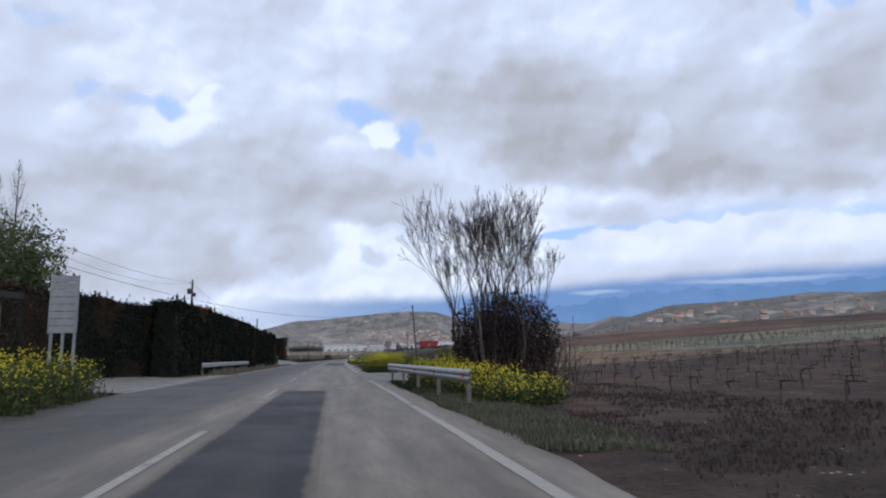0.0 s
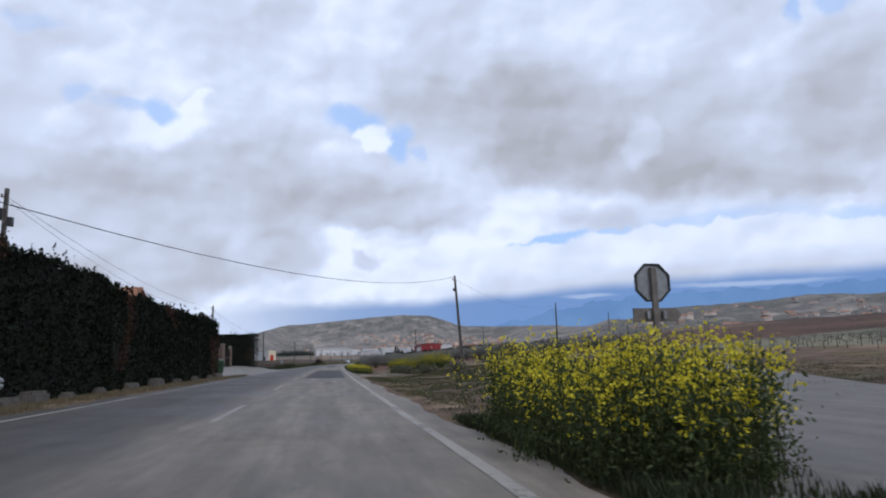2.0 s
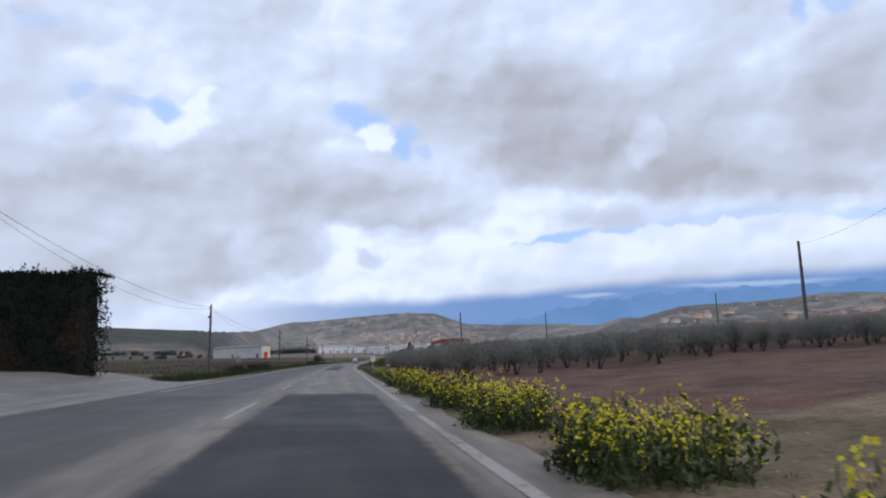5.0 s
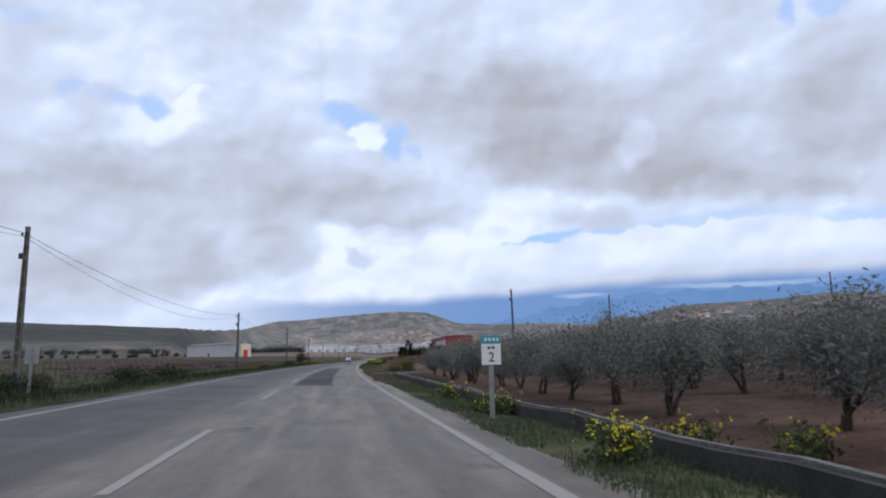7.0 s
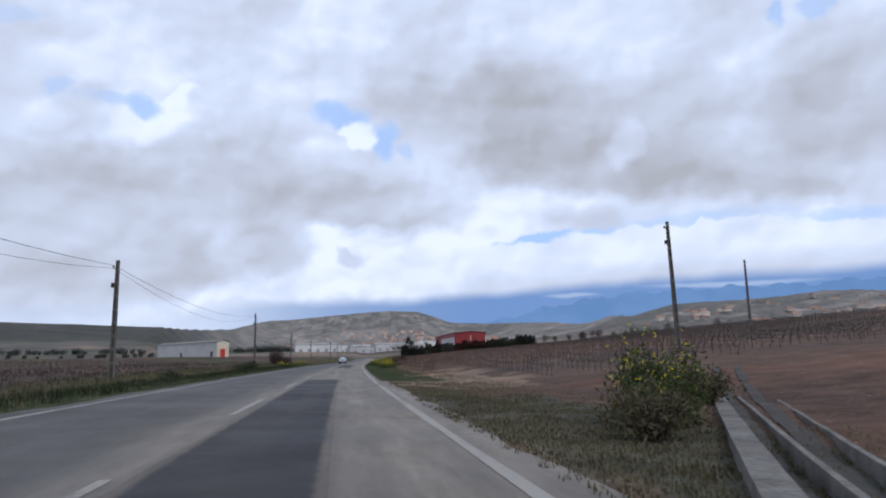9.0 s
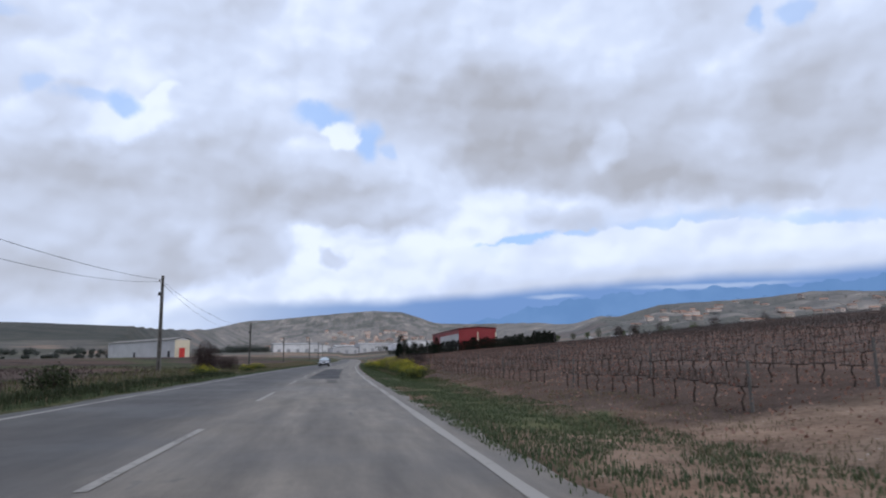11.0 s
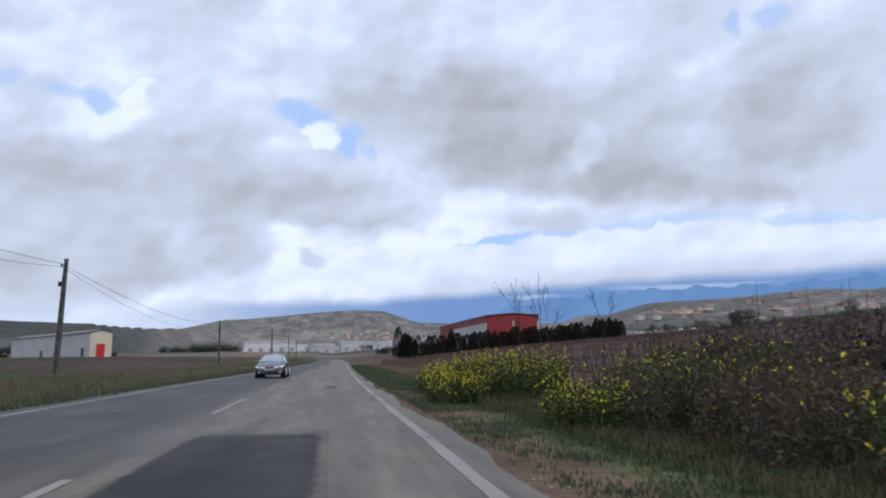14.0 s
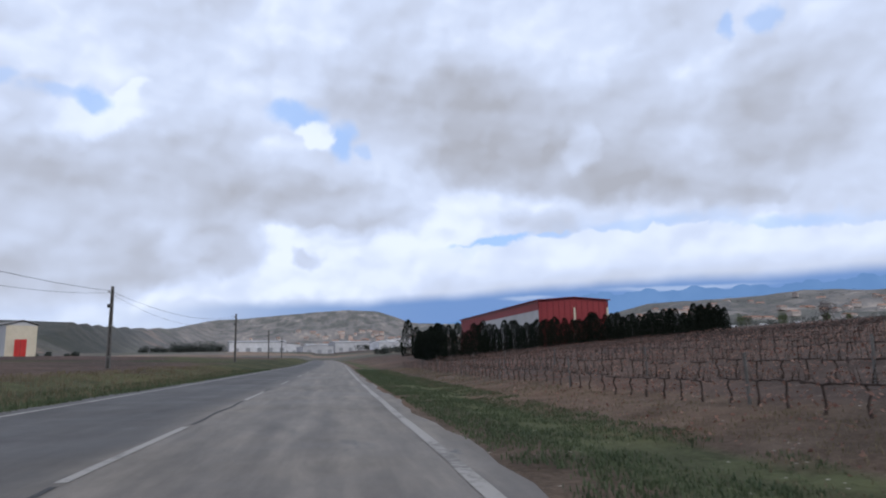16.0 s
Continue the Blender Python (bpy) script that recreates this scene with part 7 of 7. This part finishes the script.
M_ALLOY = surface("alloy wheel", (0.45, 0.46, 0.48), (0.55, 0.56, 0.58), 4, 30, 0.35, 0.0, 0.7)
M_LAMP = surface("headlamp lens", (0.62, 0.64, 0.68), (0.80, 0.82, 0.86), 6, 20, 0.10, 0.0, 0.3, spec=0.8)
M_TAIL = surface("tail lamp", (0.35, 0.01, 0.01), (0.45, 0.02, 0.02), 6, 20, 0.2, 0.0)


def car(s, u):
    """Rounded five-door hatchback; x across, y from nose (-) to tail (+)."""
    m = Matrix.Translation(at(s, u)) @ pose(0, 0, 0, 0, -1.4, heading(s))
    z0 = -BANK * u + 0.005
    m.translation.z = z0
    ob = thing("car", "dark grey metallic five-door hatchback on the road", "car", m=m)
    # outline of the body along its length: y, belt height, half width at belt, sill height
    ys = (-2.12, -2.05, -1.90, -1.60, -1.20, -0.85, -0.3, 0.4, 1.1, 1.6, 1.92, 2.06, 2.12)
    belt = (0.56, 0.66, 0.74, 0.84, 0.93, 0.98, 1.00, 1.03, 1.06, 1.08, 1.06, 0.98, 0.78)
    half = (0.52, 0.66, 0.76, 0.84, 0.87, 0.88, 0.885, 0.885, 0.88, 0.86, 0.82, 0.76, 0.66)
    low = (0.30, 0.22, 0.20, 0.19, 0.19, 0.18, 0.18, 0.18, 0.19, 0.21, 0.25, 0.30, 0.40)
    verts, faces, ring = [], [], 12
    for y, b, h, l in zip(ys, belt, half, low):
        crown = 0.05 if y < -0.8 else 0.02
        prof = [(0.0, l), (h * 0.80, l), (h * 0.96, l + 0.10), (h, l + 0.32 * (b - l)), (h * 0.995, l + 0.72 * (b - l)), (h * 0.95, b - 0.02), (h * 0.86, b + 0.005),
                (h * 0.5, b + crown * 0.8), (0.0, b + crown)]
        row = [(x, y, z) for x, z in prof] + [(-x, y, z) for x, z in prof[-2:0:-1]]
        ring = len(row)
        verts += row
    for i in range(len(ys) - 1):
        for k in range(ring):
            a, b = i * ring + k, i * ring + (k + 1) % ring
            faces.append((a, a + ring, b + ring, b))
    faces.append(tuple(range(ring)))
    faces.append(tuple(range(len(ys) * ring - 1, (len(ys) - 1) * ring - 1, -1)))
    # cut the wheel arches by pressing the sides inwards near the axles
    vv = []
    for x, y, z in verts:
        vv.append((x, y, z))
    me = mesh_of("body", vv, faces, M_CARPAINT, True)
    body = part("body", me, M_CARPAINT, ob, "grey metallic painted body")
    sub = body.modifiers.new("round", "SUBSURF")
    sub.levels = sub.render_levels = 2
    # cabin of glass under a painted roof
    ys = (-1.02, -0.55, -0.05, 0.45, 0.95, 1.45, 1.86)
    foot = (0.95, 0.985, 1.00, 1.02, 1.04, 1.06, 1.06)
    top = (0.965, 1.22, 1.40, 1.455, 1.44, 1.36, 1.20)
    wide = (0.78, 0.80, 0.81, 0.815, 0.81, 0.79, 0.74)
    narrow = (0.74, 0.66, 0.60, 0.59, 0.585, 0.57, 0.58)

    def cabin(k0, k1, grow, lo, name, material, label, caps=True):
        verts, faces = [], []
        for y, f, t, w, nr in list(zip(ys, foot, top, wide, narrow))[k0:k1]:
            def side(k):
                return w + (nr - w) * k
            pts = [(side(lo) + grow, f + (t - f) * lo), (side(0.5 + lo / 2) + grow, f + (t - f) * (0.5 + lo / 2)), (side(0.92) + grow, f + (t - f) * 0.92), (nr * 0.80, t + grow), (0, t + 0.025 + grow)]
            row = [(x, y, z) for x, z in pts] + [(-x, y, z) for x, z in pts[-2::-1]]
            n = len(row)
            verts += row
        rows = k1 - k0
        for i in range(rows - 1):
            for k in range(n - 1):
                a = i * n + k
                faces.append((a, a + n, a + n + 1, a + 1))
        if caps:
            faces += [tuple(range(n)), tuple(range(rows * n - 1, (rows - 1) * n - 1, -1))]
        me = mesh_of(name, verts, faces, material, True)
        return part(name, me, material, body if name != "cabin_glass" else ob, label)

    cabin(0, 7, 0.0, 0.0, "cabin_glass", M_CARGLASS, "windows paled with sky sheen")
    cabin(2, 7, 0.012, 0.90, "roof", M_CARPAINT, "grey painted roof", False)
    for sx in (-1, 1):
        for pts, r, nm in ((((0.77, -1.04, 0.95), (0.665, -0.52, 1.20), (0.585, -0.05, 1.405)), 0.035, "front_pillar"), (((0.815, 0.52, 1.0), (0.70, 0.55, 1.25), (0.585, 0.58, 1.43)), 0.035, "door_pillar"),
                           (((0.79, 1.30, 1.04), (0.69, 1.36, 1.22), (0.57, 1.40, 1.35)), 0.04, "rear_pillar")):
            v, f = tube([(sx * x, y, z) for x, y, z in pts], [r] * 3, 6)
            part(nm, mesh_of(nm, v, f, M_CARPAINT if nm != "door_pillar" else M_CARBLACK, True), M_CARPAINT, body)
        # mirror
        bm = bmesh.new()
        bmesh.ops.create_uvsphere(bm, u_segments=12, v_segments=8, radius=1.0)
        for v in bm.verts:
            v.co = Vector((sx * 0.97 + v.co.x * 0.11, -0.62 + v.co.y * 0.08, 1.03 + v.co.z * 0.075))
        part("mirror", bm, M_CARPAINT, ob, "grey door mirror", True)
        # headlamp and fog lamp
        v = [(sx * x, y, z) for x, y, z in ((0.24, -2.13, 0.67), (0.54, -2.07, 0.71), (0.79, -1.92, 0.755), (0.865, -1.74, 0.745), (0.80, -1.95, 0.64), (0.54, -2.12, 0.60), (0.24, -2.16, 0.60))]
        v += [(x, y + 0.10, z) for x, y, z in v]
        f = [tuple(range(7)), tuple(range(13, 6, -1))] + [(k, (k + 1) % 7, (k + 1) % 7 + 7, k + 7) for k in range(7)]
        part("headlamp", mesh_of("headlamp", v, f, M_LAMP), M_LAMP, ob, "clear headlamp")
        v, f = tube([(sx * 0.58, -2.06, 0.36), (sx * 0.58, -1.98, 0.36)], [0.07, 0.07], 10)
        part("fog_lamp", mesh_of("fog_lamp", v, f, M_LAMP), M_LAMP, ob, "round fog lamp")
        v = [(sx * x, y, z) for x, y, z in ((0.62, 2.06, 0.98), (0.80, 1.90, 1.0), (0.83, 1.86, 0.80), (0.68, 2.10, 0.78))]
        v += [(x, y - 0.08, z) for x, y, z in v]
        f = [tuple(range(4)), tuple(range(7, 3, -1))] + [(k, (k + 1) % 4, (k + 1) % 4 + 4, k + 4) for k in range(4)]
        part("tail_lamp", mesh_of("tail_lamp", v, f, M_TAIL), M_TAIL, ob, "red tail lamp")
        part("door_strip", boxes((sx * 0.876 - 0.006, -0.75, 0.475, sx * 0.876 + 0.006, 1.15, 0.51, 0.004)), M_CARPAINT, ob, "side rubbing strip")
        part("sill", boxes((sx * 0.80 - 0.04, -0.98, 0.17, sx * 0.80 + 0.04, 0.98, 0.28, 0.02)), M_CARBLACK, ob, "dark sill")
        for y in (0.12, 1.0):
            part("door_handle", boxes((sx * 0.895 - 0.012, y, 0.845, sx * 0.895 + 0.012, y + 0.17, 0.875, 0.006)), M_CARPAINT, ob)
        for y in (-1.31, 1.32):
            # dark arch, tyre, rim with spokes
            v, f = tube([(sx * 0.60, y, 0.335), (sx * 0.893, y, 0.335)], [0.365, 0.365], 24)
            part("wheel_arch", mesh_of("wheel_arch", v, f, M_CARBLACK), M_CARBLACK, ob, "dark wheel arch")
            v, f = tube([(sx * k, y, 0.315) for k in (0.68, 0.70, 0.88, 0.905, 0.91)], [0.26, 0.315, 0.315, 0.295, 0.225], 28)
            tyre = part("wheel", mesh_of("wheel", v, f, M_RUBBER, True), M_RUBBER, ob, "black tyre")
            v, f = tube([(sx * 0.87, y, 0.315), (sx * 0.905, y, 0.315)], [0.23, 0.23], 24)
            part("hub_back", mesh_of("hub_back", v, f, M_CARBLACK), M_CARBLACK, tyre)
            pieces = []
            for k in range(5):
                a = 6.28319 * k / 5 + 0.3
                p0, p1 = (sx * 0.918, y, 0.315), (sx * 0.914, y + 0.215 * math.cos(a), 0.315 + 0.215 * math.sin(a))
                pieces.append(tube([p0, p1], [0.036, 0.045], 5))
            ringpts = [(sx * 0.912, y + 0.22 * math.cos(6.28319 * k / 24), 0.315 + 0.22 * math.sin(6.28319 * k / 24)) for k in range(25)]
            pieces.append(tube(ringpts, [0.018] * 25, 5))
            v, f = gather(pieces)
            part("rim", mesh_of("rim", v, f, M_ALLOY, True), M_ALLOY, tyre, "five-spoke alloy rim")
    part("grille", boxes((-0.24, -2.135, 0.60, 0.24, -2.06, 0.68, 0.01)), M_CARBLACK, ob, "dark grille strip")
    part("badge", boxes((-0.06, -2.145, 0.615, 0.06, -2.10, 0.665, 0.01)), M_ALLOY, ob, "chrome badge")
    part("lower_intake", boxes((-0.50, -2.135, 0.26, 0.50, -2.03, 0.42, 0.02)), M_CARBLACK, ob, "dark lower intake")
    pl = part("number_plate", boxes((-0.26, -2.165, 0.455, 0.26, -2.12, 0.565, 0.006)), M_SIGNWHITE, ob, "white number plate")
    for x in (-0.18, -0.10, -0.02, 0.08, 0.15):
        part("plate_character", boxes((x, -2.170, 0.475, x + 0.05, -2.162, 0.545)), M_SIGNBLACK, pl)
    v, f = tube([(-0.62, -1.02, 1.005), (0.05, -1.0, 1.01)], [0.012, 0.012], 5)
    part("wiper", mesh_of("wiper", v, f, M_CARBLACK), M_CARBLACK, ob)
    part("dashboard", boxes((-0.66, -0.80, 0.96, 0.66, -0.45, 1.02, 0.02)), M_CARBLACK, ob)
    return ob


car(362.5, -3.82)

# ------------------------------------------------------------------ bare thin trees and crowns seen over the vineyard
for k, (s, u, h) in enumerate(((350.5, 9.8, 4.4), (349.2, 8.6, 4.0), (352, 11.2, 3.6), (347.6, 12.0, 3.2))):
    rng = np.random.default_rng(400 + k)
    ob = thing("sapling", "thin leafless sapling at the vineyard's edge", "tree", "saplings")
    out, tips = [], []
    limb(rng, out, at(s, u, -0.05), Vector((rng.normal(0, 0.06), rng.normal(0, 0.06), 1)).normalized(), h * 0.42, 0.035, 3, tips, 4, 0.0, 0.22, 0.009)
    v, f = gather(out)
    part("branchwork", mesh_of("branchwork", v, f, M_BARK), M_BARK, ob)
for k, (s, u, h, r) in enumerate(((452, 88, 5.2, 1.6), (457, 118, 6.0, 1.8), (440, 78, 4.2, 1.5), (478, 150, 6.0, 2.0), (520, 130, 6.0, 2.4))):
    leafy_tree(s, u, h, r, 420 + k, M_TWIG, "small bare tree with dense dark twigs", 0.16, 4, leaves=1500, size=0.22)
for k in range(26):
    s, u = 690 - 3 * k + random.uniform(-10, 10), 110 + 9.5 * k + random.uniform(-3, 3)
    h = random.uniform(4.5, 8)
    leafy_tree(s, u, h, h * 0.33, 440 + k, M_POPLAR if k % 2 else M_SCRUB, "small green tree in a distant row", 0.2, 2, leaves=900, size=0.42)

M_BELT = leafy("distant evergreen foliage", (0.040, 0.048, 0.042), (0.085, 0.092, 0.078))
# dark belts of trees before the town, past picking apart
belt = np.random.default_rng(55)
clumps = []
for s0, u0, s1, u1, count, hh in ((905, -118, 915, -82, 34, 8.0), (1020, -170, 1040, -110, 50, 7.0), (960, 26, 985, 70, 22, 6.5), (1240, -160, 1260, 60, 70, 8.0), (1300, 80, 1350, 330, 60, 8.0), (720, 20, 740, 40, 8, 4.0),
                                 (1600, -260, 1640, 0, 50, 9.0), (760, -330, 800, -190, 60, 5.0), (640, -300, 650, -150, 30, 2.6), (700, -200, 720, -120, 20, 2.8)):
    for k in range(count):
        t = belt.uniform()
        p = np.array(at(s0 + (s1 - s0) * t + belt.normal(0, 4), u0 + (u1 - u0) * t + belt.normal(0, 1.5)))
        h = hh * belt.uniform(0.55, 1.15)
        clumps.append(in_ball(190, h * 0.6, h * 0.6, h * 0.52, 0.8, belt) + p + (0, 0, h * 0.5))
for k in range(1150):
    if k < 70:
        s, u = place_of(belt.uniform(-3.6, -0.6), belt.uniform(2600, 2760))
        h = belt.uniform(8, 14)
    elif k < 330:
        s, u = place_of(belt.uniform(-4, 14), belt.uniform(2350, 3480))
        h = belt.uniform(4, 9)
    elif k < 600:
        s, u = place_of(belt.uniform(21, 47), belt.uniform(650, 1500))
        h = belt.uniform(2.5, 5)
    else:
        s, u = place_of(belt.uniform(23.5, 47), belt.uniform(1000, 2480))
        h = belt.uniform(4, 10)
    clumps.append(in_ball(60, h * 0.8, h * 0.8, h * 0.5, 0.8, belt) + np.array(at(s, u)) + (0, 0, h * 0.45))
v, f = blades(np.concatenate(clumps), 0.8, 0.6, 0.4, rng=belt)
tagged(new("tree_belts", mesh_of("tree_belts", v, f, M_BELT)), "dark belts of trees between the fields before the town", "trees", kind="stuff")


def van(first):
    ob = thing("van", "small white van parked beyond the vineyard", "van", "parked vans")
    bm = bmesh.new()
    for k, (y, z0, z1, w) in enumerate(((-2.4, 0.45, 0.85, 0.8), (-1.7, 0.35, 1.1, 0.9), (-1.0, 0.35, 1.9, 0.88), (-0.5, 0.35, 2.05, 0.92), (2.3, 0.35, 2.05, 0.92), (2.45, 0.5, 1.9, 0.88))):
        bmesh.ops.create_vert(bm, co=(-w, y, z0))
        for co in ((w, y, z0), (w * 0.92, y, z1), (-w * 0.92, y, z1)):
            bmesh.ops.create_vert(bm, co=co)
    bm.verts.ensure_lookup_table()
    for k in range(5):
        for i in range(4):
            a, b = k * 4 + i, k * 4 + (i + 1) % 4
            bm.faces.new([bm.verts[q] for q in (a, b, b + 4, a + 4)])
    bm.faces.new([bm.verts[q] for q in (3, 2, 1, 0)])
    bm.faces.new([bm.verts[q] for q in (20, 21, 22, 23)])
    bmesh.ops.recalc_face_normals(bm, faces=bm.faces)
    part("body", bm, M_SIGNWHITE, ob)
    for x in (-0.9, 0.9):
        part("window", boxes((x - 0.03, -1.0, 1.2, x + 0.03, 0.2, 1.75)), M_DARK, ob, "dark side window")
        for y in (-1.5, 1.5):
            v, f = tube([(x - 0.1, y, 0.33), (x + 0.05, y, 0.33)], [0.33, 0.33], 12)
            part("wheel", mesh_of("wheel", v, f, M_RUBBER), M_RUBBER, ob, "black wheel")
    return ob


park = np.random.default_rng(31)
model = van(True)
for k in range(15):
    s, u = 700 - 5.0 * k + park.uniform(-3, 3), 170 + 11 * k + park.uniform(-4, 4)
    m = stand(s, u, park.uniform(40, 130), 0.0)
    if k == 0:
        model.matrix_world = m
    else:
        copy_thing(model, m).matrix_world = m

# mountains beyond the valley: a far backdrop, haze blue put into its glow
M_FAR = bpy.data.materials.new("far mountains, haze-blue glow")
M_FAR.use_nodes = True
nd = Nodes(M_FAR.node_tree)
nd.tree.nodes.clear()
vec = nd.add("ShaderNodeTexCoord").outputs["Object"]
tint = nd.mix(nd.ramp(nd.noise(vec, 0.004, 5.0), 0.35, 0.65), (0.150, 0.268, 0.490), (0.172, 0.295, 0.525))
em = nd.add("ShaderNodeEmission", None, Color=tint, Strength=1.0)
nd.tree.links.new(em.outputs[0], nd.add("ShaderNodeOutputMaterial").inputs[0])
az = np.linspace(6, 60, 160)
top = np.interp(az, (6, 14, 20, 24, 27, 34, 40, 44, 50, 60), (2.0, 2.5, 3.9, 4.5, 4.8, 4.9, 4.8, 5.0, 5.2, 5.4)) + 0.14 * np.sin(az * 1.7) + 0.09 * np.sin(az * 3.9 + 1) + 0.05 * np.sin(az * 9.1)
verts, faces = [], []
for a, t in zip(az, top):
    for dist, e in ((4600, -0.5), (4640, t * 0.6), (4700, t), (4800, t * 0.5)):
        verts.append((dist * math.sin(radians(a)), dist * math.cos(radians(a)), dist * math.tan(radians(e))))
for i in range(len(az) - 1):
    for k in range(3):
        faces.append((i * 4 + k, i * 4 + 4 + k, i * 4 + 5 + k, i * 4 + 1 + k))
tagged(new("far_mountains", mesh_of("far_mountains", verts, faces, M_FAR, True)), "mountain range glowing haze blue under the clouds", "mountains", kind="structure")
